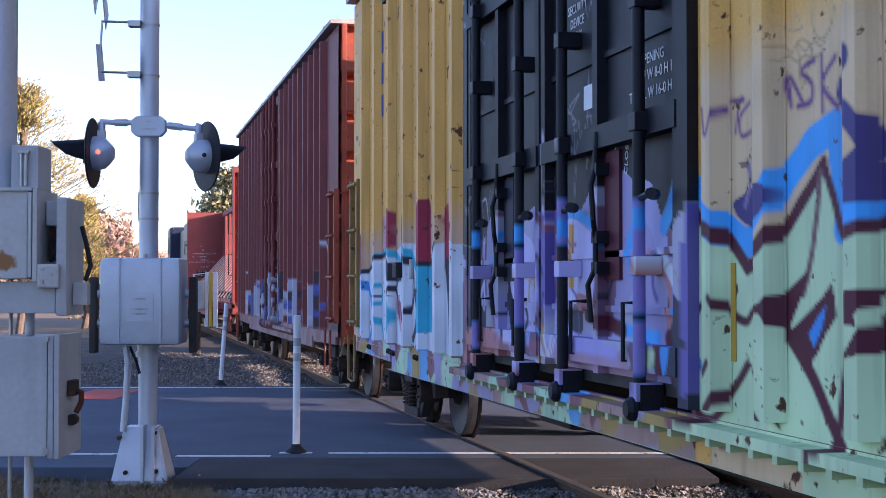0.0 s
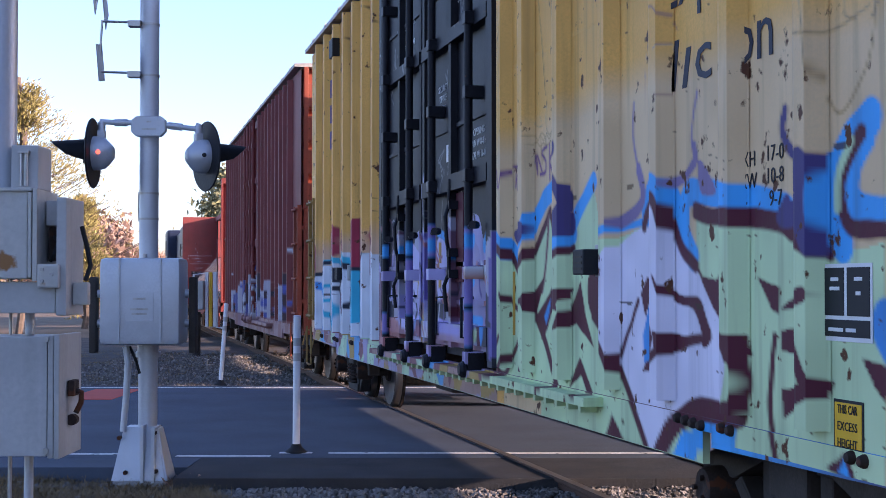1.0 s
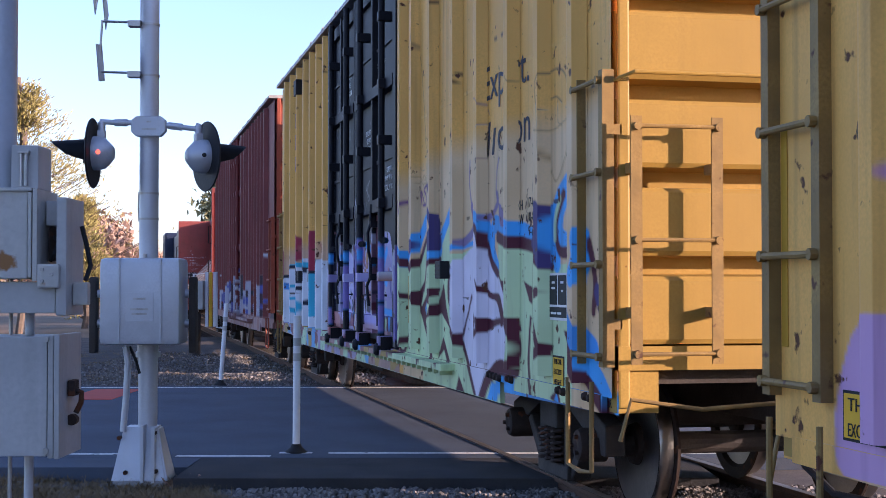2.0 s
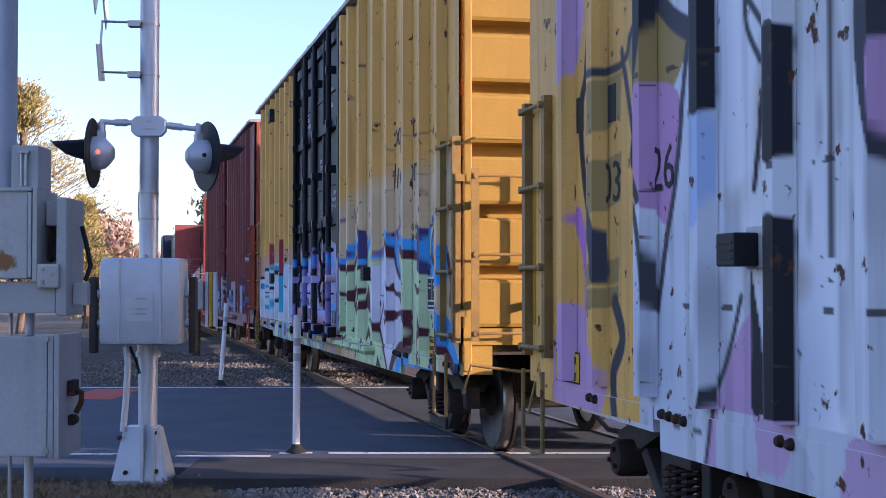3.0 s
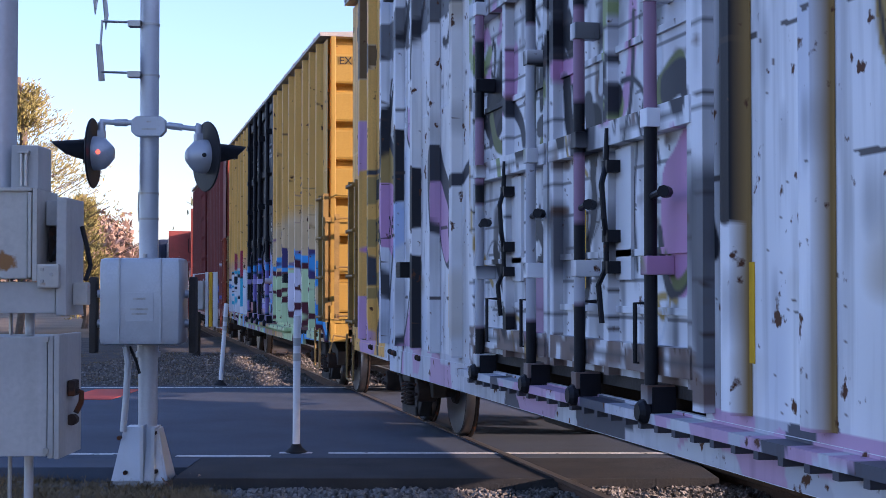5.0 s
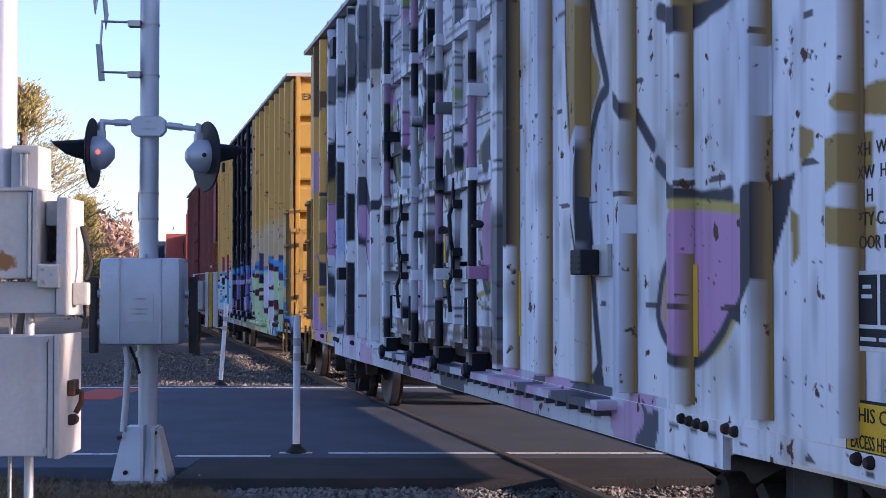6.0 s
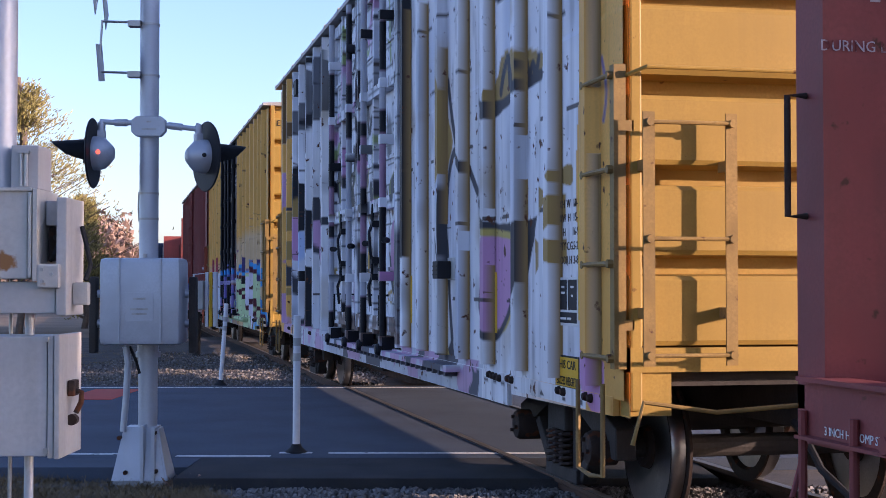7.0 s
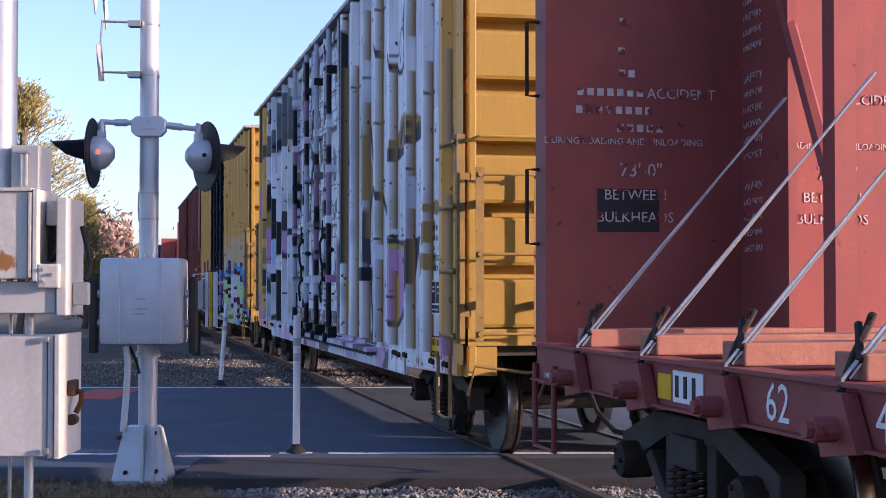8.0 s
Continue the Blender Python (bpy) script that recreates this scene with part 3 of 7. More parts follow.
def flatcar(name, label, y_front, y_rear, full=True):
    """A centre-beam bulkhead flat car: deck, two end bulkheads, a truss of posts and braces along its middle, tie-down winches and cables."""
    yc = (y_front + y_rear) / 2
    h = (y_front - y_rear) / 2
    car = thing(name, label, "flat car", pose(TRACK_X, yc, 0), "cars of the train")
    w = 1.42
    top = 4.42
    for s in (-1, 1):
        yo = s * h
        bm = bmesh.new()
        ya, yb = sorted((yo - s * 0.24, yo - s * 0.20))
        box(bm, -w, w, ya, yb, 1.12, top)
        bulk = part("bulkhead", bm, FLAT_RED, car, "dark oxide red bulkhead plate with worn white lettering")
        ya, yb = sorted((yo - s * 0.20, yo))
        for x in (-w, -0.95, -0.45, 0.0, 0.45, 0.95, w):
            bm = bmesh.new()
            box(bm, max(-w, x - 0.05), min(w, x + 0.05), ya, yb, 1.0, top - 0.141)
            part("bulkhead_stiffener", bm, FLAT_RED, bulk)
        bm = bmesh.new()
        box(bm, -w, w, ya, yb, top - 0.14, top)
        part("bulkhead_cap", bm, FLAT_RED, bulk)
        # web plate at the middle, drawn over-deep so it shades half of the bulkhead
        bm = bmesh.new()
        prism(bm, [(yo - s * 0.24, 1.12), (yo - s * 0.98, 1.12), (yo - s * 0.98, top), (yo - s * 0.24, top)], -0.03, 0.03)
        part("end_web", bm, FLAT_RED, bulk)
        if s > 0:
            yi = yo - 0.243
            bm = bmesh.new()
            box(bm, -1.06, -0.62, yi, yi + 0.002, 1.88, 2.17)
            part("black_patch", bm, BLACK, bulk)
            for text, x, z, size in (("73'-0\"", -0.75, 2.30, 0.13), ("BETWEEN", -0.79, 2.13, 0.10), ("BULKHEADS", -0.79, 1.98, 0.10),
                                     ("DURING LOADING AND UNLOADING", -0.87, 2.49, 0.065), ("ACCIDENT", -0.46, 2.82, 0.10)):
                for dx in (0, 1.45):
                    if x + dx < 1.0:
                        words("lettering", text, size, end_face(x + dx, yi - 0.003, z), WORN, bulk)
            for x, z, wd in ((-0.95, 2.82, 0.5), (-0.9, 2.70, 0.62), (-0.72, 2.58, 0.4), (-0.85, 3.1, 0.12), (-0.85, 3.3, 0.10), (-0.83, 2.95, 0.16)):
                bm = bmesh.new()
                for k in range(int(wd / 0.07)):
                    box(bm, x - wd / 2 + k * 0.07, x - wd / 2 + k * 0.07 + 0.045, yi - 0.004, yi - 0.002, z - 0.025, z + 0.025)
                tagged(part("worn_line", bm, WORN, bulk), kind="stuff")
            for k, text in enumerate(("LOADING", "PATTERN", "DURING", "UNLOADING", "", "SAFETY", "WHEN CAR", "PLACE END", "DOWN", "OPPOSITE", "POST", "", "WARN", "DO NOT", "CAR", "TIEDOWN", "SECURE")):
                if text:
                    words("lettering", text, 0.085 if text in ("SAFETY", "WARN") else 0.065, side_face(-0.033, yo - 0.24 - 0.22, 3.45 - k * 0.105), WORN, bulk, 0.30)
        for z in (2.3, 3.3):
            bm = bmesh.new()
            tube(bm, [(-w - 0.005, yo - s * 0.1, z), (-w - 0.09, yo - s * 0.1, z), (-w - 0.09, yo - s * 0.1, z - 0.5), (-w - 0.005, yo - s * 0.1, z - 0.5)], 0.014, 8)
            part("hand_hold", bm, RUSTY, car)
        bm = bmesh.new()
        box(bm, -w, w, min(yo, yo - s * 0.5), max(yo, yo - s * 0.5), 0.86, 1.10)
        part("end_sill", bm, FLAT_RED, car)
        coupler(car, yo, s)
        bm = bmesh.new()
        tube(bm, [(-w - 0.02, yo + s * 0.02, 0.62), (-w + 0.1, yo + s * 0.12, 0.86), (-0.9, yo + s * 0.16, 0.80), (-0.2, yo + s * 0.3, 0.86)], 0.014, 8)
        tube(bm, [(-w - 0.04, yo - s * 0.12, 1.0), (-w - 0.04, yo - s * 0.12, 0.45), (-w - 0.04, yo - s * 0.55, 0.45), (-w - 0.04, yo - s * 0.55, 1.0)], 0.02, 8)
        part("sill_step", bm, FLAT_RED, car)
        bogie(car, s * (h - 1.95), name)
    # side sills: channel with flanges
    for sx in (-1, 1):
        bm = bmesh.new()
        x0 = sx * (w + 0.02)
        xa, xb = sorted((x0, x0 - sx * 0.02))
        prism(bm, [(-h + 0.1, 0.90), (-h + 0.1, 1.12), (h - 0.1, 1.12), (h - 0.1, 0.90), (h - 5.5, 0.90), (h - 8.0, 0.66), (-h + 8.0, 0.66), (-h + 5.5, 0.90)], xa, xb)
        xa2, xb2 = sorted((x0 + sx * 0.05, x0 - sx * 0.06))
        box(bm, xa2, xb2, -h + 0.1, h - 0.1, 0.885, 0.899)
        xa, xb = sorted((x0 + sx * 0.04, x0 - sx * 0.12))
        box(bm, xa, xb, -h + 0.1, h - 0.1, 1.12, 1.14)
        part("side_sill", bm, FLAT_RED, car)
    bm = bmesh.new()
    box(bm, -w + 0.05, w - 0.05, -h + 0.25, h - 0.25, 1.02, 1.115)
    box(bm, -0.25, 0.25, -h + 0.2, h - 0.2, 0.6, 1.0)
    part("deck", bm, FLAT_RED, car)
    # risers across the deck
    n = 0
    bm = bmesh.new()
    box(bm, -w + 0.03, w - 0.03, -0.13, 0.13, 1.142, 1.25, bevel=0.01)
    riser = part("deck_riser", bm, WOOD, car, "weathered reddish timber riser")
    ys = np.arange(h - 0.95, -h + 0.8, -1.12)
    riser.matrix_basis = pose(0, ys[0], 0)
    for y in ys[1:]:
        again(riser, pose(0, y, 0), car)
    # centre truss
    bm = bmesh.new()
    box(bm, -0.09, 0.09, -h + 0.3, h - 0.3, top - 0.18, top)
    part("top_chord", bm, FLAT_RED, car)
    bm = bmesh.new()
    box(bm, -0.07, 0.07, -0.075, 0.075, 1.12, top - 0.17)
    post = part("truss_post", bm, FLAT_RED, car)
    py = np.arange(h - 1.60, -h + 1.0, -1.9)
    post.matrix_basis = pose(0, py[0], 0)
    for y in py[1:]:
        again(post, pose(0, y, 0), car)
    for y in py:
        bm = bmesh.new()
        tube(bm, [(0, y - 0.02, 1.9), (0, y + 1.2, top - 0.2)], 0.05, 6)
        part("truss_brace", bm, FLAT_RED, car)
    # winches and cables
    for y in np.arange(h - 1.1, -h + 0.9, -1.11):
        bm = bmesh.new()
        prism(bm, [(y - 0.17, 0.88), (y + 0.12, 0.84), (y + 0.17, 0.98), (y + 0.08, 1.10), (y - 0.05, 1.10)], -w - 0.10, -w - 0.03)
        tube(bm, [(-w - 0.2, y, 0.96), (-w, y, 0.96)], 0.05, 10)
        tube(bm, [(-w - 0.23, y, 0.96), (-w - 0.2, y, 0.96)], 0.035, 6)
        winch = part("winch", bm, FLAT_RED, car)
        bm = bmesh.new()
        tube(bm, [(-w - 0.06, y + 0.03, 1.10), (-w + 0.02, y + 0.07, 1.24), (-w + 0.14, y + 0.13, 1.40)], 0.016, 6)
        tube(bm, [(-w + 0.02, y + 0.02, 1.22), (-w + 0.09, y + 0.16, 1.36)], 0.018, 6)
        tube(bm, [(-w + 0.10, y + 0.20, 1.24), (-w + 0.10, y + 0.08, 1.40)], 0.012, 6)
        part("tensioner", bm, RUSTY, winch)
        bm = bmesh.new()
        tube(bm, [(-w - 0.06, y + 0.02, 1.0), (-w - 0.05, y + 0.03, 1.15), (-0.10, y + 0.0, 2.70)], 0.0085, 6)
        tube(bm, [(-w - 0.02, y + 0.03, 1.15), (-0.10, y + 0.03, 2.70)], 0.007, 6)
        part("tie_cable", bm, STEEL, winch, "galvanised tie-down cable")
    bm = bmesh.new()
    box(bm, -w - 0.027, -w - 0.021, h - 2.54, h - 2.36, 0.93, 1.06)
    part("yellow_plate", bm, SIGN_YELLOW, car)
    bm = bmesh.new()
    for k in range(3):
        box(bm, -w - 0.031, -w - 0.026, h - 2.65 - k * 0.11, h - 2.61 - k * 0.11, 0.95, 1.06)
    tagged(part("black_mark", bm, BLACK, car), kind="stuff")
    bm = bmesh.new()
    box(bm, -w - 0.027, -w - 0.021, h - 2.96, h - 2.57, 0.925, 1.085)
    part("white_plate", bm, WHITE, car)
    for text, y in (("62", h - 3.77), ("42", h - 4.72)):
        words("lettering", text, 0.24, side_face(-w - 0.023, y, 1.01), WHITE, car)
    words("lettering", "3 INCH HF COMP SHOES", 0.05, side_face(-w - 0.022, h - 0.55, 0.93), WHITE, car)
    MOVERS.append((car, yc))
    return car, h

# ---- sprayed paint on the cars ----
GREEN, LILAC, SKY, MAROON = (0.54, 0.68, 0.38), (0.74, 0.68, 0.76), (0.05, 0.36, 0.75), (0.10, 0.018, 0.03)
VIOLET, TAG, BLUE2, FACE = (0.07, 0.05, 0.16), (0.22, 0.09, 0.20), (0.05, 0.27, 0.62), (0.10, 0.07, 0.05)
BLACKISH, PINK, GREY, TAN, PALE = (0.018, 0.018, 0.023), (0.58, 0.33, 0.50), (0.050, 0.050, 0.060), (0.38, 0.24, 0.075), (0.66, 0.68, 0.72)
PLUM, PLUM2, RED2, PINK3, TEAL, INK = (0.24, 0.17, 0.30), (0.22, 0.10, 0.10), (0.36, 0.03, 0.06), (0.60, 0.28, 0.32), (0.03, 0.42, 0.58), (0.025, 0.028, 0.045)
LAV, LAV2, ORANGE, SALMON = (0.52, 0.47, 0.70), (0.38, 0.32, 0.62), (0.55, 0.27, 0.03), (0.48, 0.20, 0.20)
PINK2, MAGENTA, BLUISH, OCHRE, OLIVE, MAUVE = (0.56, 0.28, 0.46), (0.52, 0.20, 0.50), (0.42, 0.52, 0.72), (0.50, 0.38, 0.10), (0.16, 0.18, 0.07), (0.36, 0.22, 0.32)


def vnoise(y, z, f, seed=0):
    """Smooth random values between 0 and 1 over y and z."""
    a, b = y * f, z * f
    i, j = np.floor(a), np.floor(b)
    u, v = a - i, b - j
    u, v = u * u * (3 - 2 * u), v * v * (3 - 2 * v)

    def h(p, q):
        s = np.sin(p * 127.1 + q * 311.7 + seed * 74.7) * 43758.5453
        return s - np.floor(s)
    return (h(i, j) * (1 - u) + h(i + 1, j) * u) * (1 - v) + (h(i, j + 1) * (1 - u) + h(i + 1, j + 1) * u) * v


def lay(c, mask, rgb):
    """Spray rgb over the coat c where mask is above 0."""
    m = np.clip(mask, 0, 1)[:, None]
    c[:, :3] = np.where(c[:, 3:] > 0.001, c[:, :3], np.array(rgb)) * (1 - m) + np.array(rgb) * m
    c[:, 3] = np.maximum(c[:, 3], m[:, 0])


def line_mask(y, z, pts, w):
    d = np.full(len(y), 9.0)
    for (y0, z0), (y1, z1) in zip(pts, pts[1:]):
        l2 = max(1e-6, (y1 - y0) ** 2 + (z1 - z0) ** 2)
        t = np.clip(((y - y0) * (y1 - y0) + (z - z0) * (z1 - z0)) / l2, 0, 1)
        d = np.minimum(d, np.hypot(y - y0 - t * (y1 - y0), z - z0 - t * (z1 - z0)))
    return (w * 0.5 + 0.006 - d) / 0.018


def poly_mask(y, z, pts):
    inside = np.zeros(len(y), bool)
    for (y0, z0), (y1, z1) in zip(pts, pts[1:] + pts[:1]):
        if z0 != z1:
            hit = ((z0 > z) != (z1 > z)) & (y < (y1 - y0) * (z - z0) / (z1 - z0) + y0)
            inside ^= hit
    return np.where(inside, 1.0, line_mask(y, z, pts + pts[:1], 0.012))


def cells(y, z, size, seed, palette, stretch=1.0):
    """Ragged patches of palette colours, as where paint was sprayed over older paint."""
    yy, zz = y + 0.25 * size * (vnoise(y, z, 2.2 / size, seed) - 0.5) * 2, z + 0.25 * size * (vnoise(y, z, 2.0 / size, seed + 3) - 0.5) * 2
    best, second, pick = np.full(len(y), 9e9), np.full(len(y), 9e9), np.zeros(len(y))
    ci, cj = np.floor(yy / size), np.floor(zz / size / stretch)
    for di in (-1, 0, 1):
        for dj in (-1, 0, 1):
            p, q = ci + di, cj + dj
            r1 = np.sin(p * 12.9898 + q * 78.233 + seed) * 43758.5453
            r2 = np.sin(p * 39.346 + q * 11.135 + seed) * 24634.6345
            r1, r2 = r1 - np.floor(r1), r2 - np.floor(r2)
            d = np.hypot(yy - (p + r1) * size, (zz - (q + r2) * size * stretch) / stretch)
            k = np.floor(((r1 * 7.13 + r2 * 5.71) % 1.0) * len(palette))
            near = d < best
            second = np.where(near, best, np.minimum(second, d))
            pick = np.where(near, k, pick)
            best = np.where(near, d, best)
    return np.array(palette)[pick.astype(int)], (second - best) / size


def spray_any(c, y, z, rgb, w, pts):
    lo, hi = min(p[0] for p in pts) - 0.3, max(p[0] for p in pts) + 0.3
    zl, zh = min(p[1] for p in pts) - 0.3, max(p[1] for p in pts) + 0.3
    sel = np.nonzero((y > lo) & (y < hi) & (z > zl) & (z < zh))[0]
    if len(sel):
        sub = c[sel]
        wob = 0.012 * (vnoise(y[sel], z[sel], 9, 5) - 0.5)
        m = line_mask(y[sel] + wob, z[sel] + wob, pts, w) if w else poly_mask(y[sel] + wob, z[sel] + wob, pts)
        lay(sub, m, rgb)
        c[sel] = sub


def scribble(c, y, z, y0, y1, z0, z1, n, seed, palette, w0, w1):
    """Loose strokes of a spray can at random over an area."""
    r = random.Random(seed)
    for k in range(n):
        yc, zc = y0 + (y1 - y0) * r.random(), z0 + (z1 - z0) * r.random()
        rgb, w = palette[r.randrange(len(palette))], w0 + (w1 - w0) * r.random()
        a, ln, bend = r.random() * math.tau, 0.10 + 0.22 * r.random(), r.gauss(0, 1.6)
        pts = []
        for j in range(5):
            pts.append((yc, zc))
            yc, zc = yc + math.cos(a) * ln * 0.6, zc + math.sin(a) * ln
            a += bend * 0.6
        spray_any(c, y, z, rgb, w, curved(pts, n=3))


def curved(pts, closed=False, n=5):
    """The points joined by a smooth curve."""
    if len(pts) < 3:
        return pts
    p = [pts[-1]] + pts + pts[:2] if closed else [pts[0]] + pts + [pts[-1]]
    out = []
    for a, b, c, d in zip(p, p[1:], p[2:], p[3:]):
        for k in range(n):
            t = k / n
            out.append(tuple(0.5 * (2 * b[i] + (c[i] - a[i]) * t + (2 * a[i] - 5 * b[i] + 4 * c[i] - d[i]) * t * t + (3 * b[i] - a[i] - 3 * c[i] + d[i]) * t ** 3) for i in (0, 1)))
    return out if closed else out + [pts[-1]]


def spray_line(c, y, z, rgb, w, pts):
    spray_any(c, y, z, rgb, w, curved(pts))


def spray_blob(c, y, z, rgb, pts):
    spray_any(c, y, z, rgb, 0, curved(pts, True))


def spray_poly(c, y, z, rgb, pts):
    spray_any(c, y, z, rgb, 0, pts)


def yellow_shapes(c, y, z):
    spray_poly(c, y, z, GREEN, [(-1.77, 1.99), (-2.17, 1.85), (-2.44, 1.77), (-2.71, 1.6), (-2.88, 1.64), (-3.16, 1.79), (-3.45, 2.01), (-3.61, 1.8), (-3.65, 1.68), (-3.92, 1.74), (-3.95, 1.75), (-3.93, 0.71), (-3.59, 0.74), (-1.76, 0.77)])
    spray_poly(c, y, z, GREEN, [(-3.27, 1.65), (-3.6, 1.71), (-3.78, 1.81), (-4.36, 2.12), (-4.52, 1.8), (-4.81, 1.79), (-5.23, 1.84), (-5.96, 1.7), (-5.96, 1.89), (-6.43, 1.83), (-6.9, 1.79), (-7.22, 1.71), (-7.41, 1.66), (-7.6, 1.66), (-7.8, 1.67), (-7.79, 0.71), (-5.71, 0.42), (-3.27, 0.62)])
    spray_blob(c, y, z, LILAC, [(-5.23, 1.84), (-5.44, 1.95), (-5.6, 1.92), (-5.76, 1.73), (-5.94, 1.61), (-6.09, 1.48), (-6.35, 1.29), (-6.49, 1.16), (-6.44, 1.0), (-6.35, 0.9), (-6.01, 0.89), (-5.71, 0.78), (-5.55, 0.64), (-5.26, 0.64), (-5.08, 0.84), (-4.9, 1.02), (-4.48, 1.27), (-4.41, 1.5), (-4.66, 1.67), (-4.96, 1.79)])
    spray_line(c, y, z, SKY, 0.13, [(-3.6, 1.74), (-3.82, 1.83), (-4.04, 1.96), (-4.36, 2.15)])
    spray_line(c, y, z, SKY, 0.06, [(-4.52, 1.81), (-4.76, 1.84), (-5.05, 1.86), (-5.31, 1.86)])
    spray_line(c, y, z, SKY, 0.14, [(-5.25, 1.93), (-5.33, 2.03), (-5.55, 2.04), (-5.71, 1.94), (-5.78, 1.79), (-5.89, 1.68)])
    spray_line(c, y, z, SKY, 0.15, [(-5.92, 1.66), (-5.81, 1.79), (-5.83, 1.96), (-6.02, 1.98), (-6.43, 1.93), (-6.9, 1.86), (-7.04, 1.8), (-7.22, 1.76), (-7.41, 1.7)])
    spray_line(c, y, z, MAROON, 0.08, [(-5.23, 1.84), (-5.33, 1.95), (-5.55, 1.97), (-5.66, 1.84), (-5.78, 1.7), (-5.96, 1.61)])
    spray_line(c, y, z, MAROON, 0.1, [(-5.95, 1.89), (-6.16, 1.85), (-6.43, 1.84), (-6.9, 1.79), (-7.02, 1.75), (-7.22, 1.71), (-7.37, 1.66)])
    spray_line(c, y, z, VIOLET, 0.2, [(-7.24, 1.99), (-7.33, 1.92), (-7.28, 1.83), (-7.33, 1.73)])
    spray_blob(c, y, z, VIOLET, [(-7.02, 2.1), (-7.22, 2.04), (-7.4, 2.05), (-7.42, 1.98), (-7.33, 1.89), (-7.38, 1.75), (-7.27, 1.75), (-7.21, 1.83), (-6.95, 1.86), (-7.17, 1.88), (-7.24, 1.95), (-7.17, 2.02)])
    spray_line(c, y, z, VIOLET, 0.07, [(-6.96, 2.27), (-6.94, 2.18), (-7.02, 2.09), (-7.22, 2.02)])
    spray_line(c, y, z, VIOLET, 0.1, [(-6.97, 1.86), (-6.93, 1.81), (-7.22, 1.83)])
    spray_line(c, y, z, SKY, 0.17, [(-7.7, 2.16), (-7.52, 2.08), (-7.4, 1.94), (-7.39, 1.8), (-7.47, 1.68)])
    spray_line(c, y, z, SKY, 0.15, [(-7.83, 1.78), (-7.63, 1.8), (-7.54, 1.87), (-7.56, 1.99), (-7.66, 2.09)])
    spray_line(c, y, z, MAROON, 0.08, [(-7.62, 2.11), (-7.47, 1.95), (-7.47, 1.82), (-7.55, 1.74), (-7.82, 1.72)])
    spray_line(c, y, z, GREEN, 0.06, [(-7.54, 2.08), (-7.44, 1.96), (-7.43, 1.82)])
    spray_line(c, y, z, PLUM, 0.04, [(-5.07, 2.53), (-5.06, 2.35), (-5.12, 2.19), (-5.19, 2.06)])
    spray_line(c, y, z, PLUM, 0.09, [(-5.14, 2.16), (-5.21, 2.03), (-5.14, 1.94), (-4.84, 1.88)])
    spray_line(c, y, z, PLUM, 0.035, [(-5.98, 2.48), (-5.92, 2.34), (-5.91, 2.24), (-5.95, 2.15)])
    spray_line(c, y, z, PLUM, 0.07, [(-5.94, 2.21), (-5.95, 2.14), (-5.83, 2.07), (-5.66, 2.05)])
    spray_blob(c, y, z, PLUM, [(-5.99, 2.14), (-6.09, 2.09), (-6.2, 1.97), (-6.04, 1.97), (-5.99, 2.05)])
    spray_line(c, y, z, VIOLET, 0.11, [(-3.78, 2.4), (-3.62, 2.28), (-3.83, 2.15), (-3.92, 2.02), (-3.66, 1.9)])
    spray_poly(c, y, z, MAROON, [(-5.27, 1.56), (-5.46, 1.53), (-5.49, 1.35), (-5.57, 1.24), (-5.49, 1.08), (-5.2, 1.05), (-5.24, 1.1), (-5.44, 1.17), (-5.44, 1.4), (-5.31, 1.43), (-5.24, 1.35), (-5.18, 1.47)])
    spray_poly(c, y, z, BLUE2, [(-5.31, 1.41), (-5.43, 1.43), (-5.49, 1.35), (-5.48, 1.17), (-5.22, 1.1), (-5.2, 1.25)])
    spray_blob(c, y, z, MAROON, [(-5.56, 1.57), (-5.72, 1.47), (-5.99, 1.45), (-6.08, 1.36), (-6.15, 1.26), (-6.05, 1.21), (-6.01, 1.31), (-5.91, 1.4), (-5.68, 1.44)])
    spray_poly(c, y, z, MAROON, [(-5.57, 1.27), (-5.98, 1.25), (-5.6, 1.16)])
    spray_line(c, y, z, MAROON, 0.06, [(-5.39, 1.06), (-5.56, 1.15), (-5.83, 1.23), (-6.01, 1.25)])
    spray_poly(c, y, z, MAROON, [(-5.93, 1.65), (-6.05, 1.55), (-6.21, 1.54), (-6.32, 1.61), (-6.4, 1.53), (-6.35, 1.29), (-6.58, 1.28), (-6.61, 1.2), (-6.49, 1.16), (-6.42, 1.26), (-6.32, 1.31), (-6.17, 1.41), (-6.07, 1.5)])
    spray_line(c, y, z, MAROON, 0.07, [(-6.42, 1.27), (-6.55, 1.17), (-6.58, 1.04), (-6.49, 0.91), (-6.36, 0.83)])
    spray_line(c, y, z, MAROON, 0.06, [(-6.85, 1.28), (-6.81, 1.13), (-6.8, 0.93), (-6.87, 0.73)])
    spray_line(c, y, z, MAROON, 0.14, [(-5.4, 0.57), (-5.62, 0.76), (-5.94, 0.89), (-6.35, 0.9), (-6.49, 0.92)])
    spray_poly(c, y, z, SKY, [(-5.63, 0.62), (-5.79, 0.76), (-6.08, 0.84), (-6.45, 0.84), (-6.42, 0.73), (-5.98, 0.7), (-5.93, 0.61)])
    spray_line(c, y, z, MAROON, 0.07, [(-4.35, 1.33), (-4.68, 1.17), (-4.89, 0.99), (-5.06, 0.84), (-5.27, 0.64)])
    spray_poly(c, y, z, MAROON, [(-3.76, 1.24), (-4.1, 1.54), (-4.2, 1.33), (-4.35, 1.15), (-4.02, 1.28)])
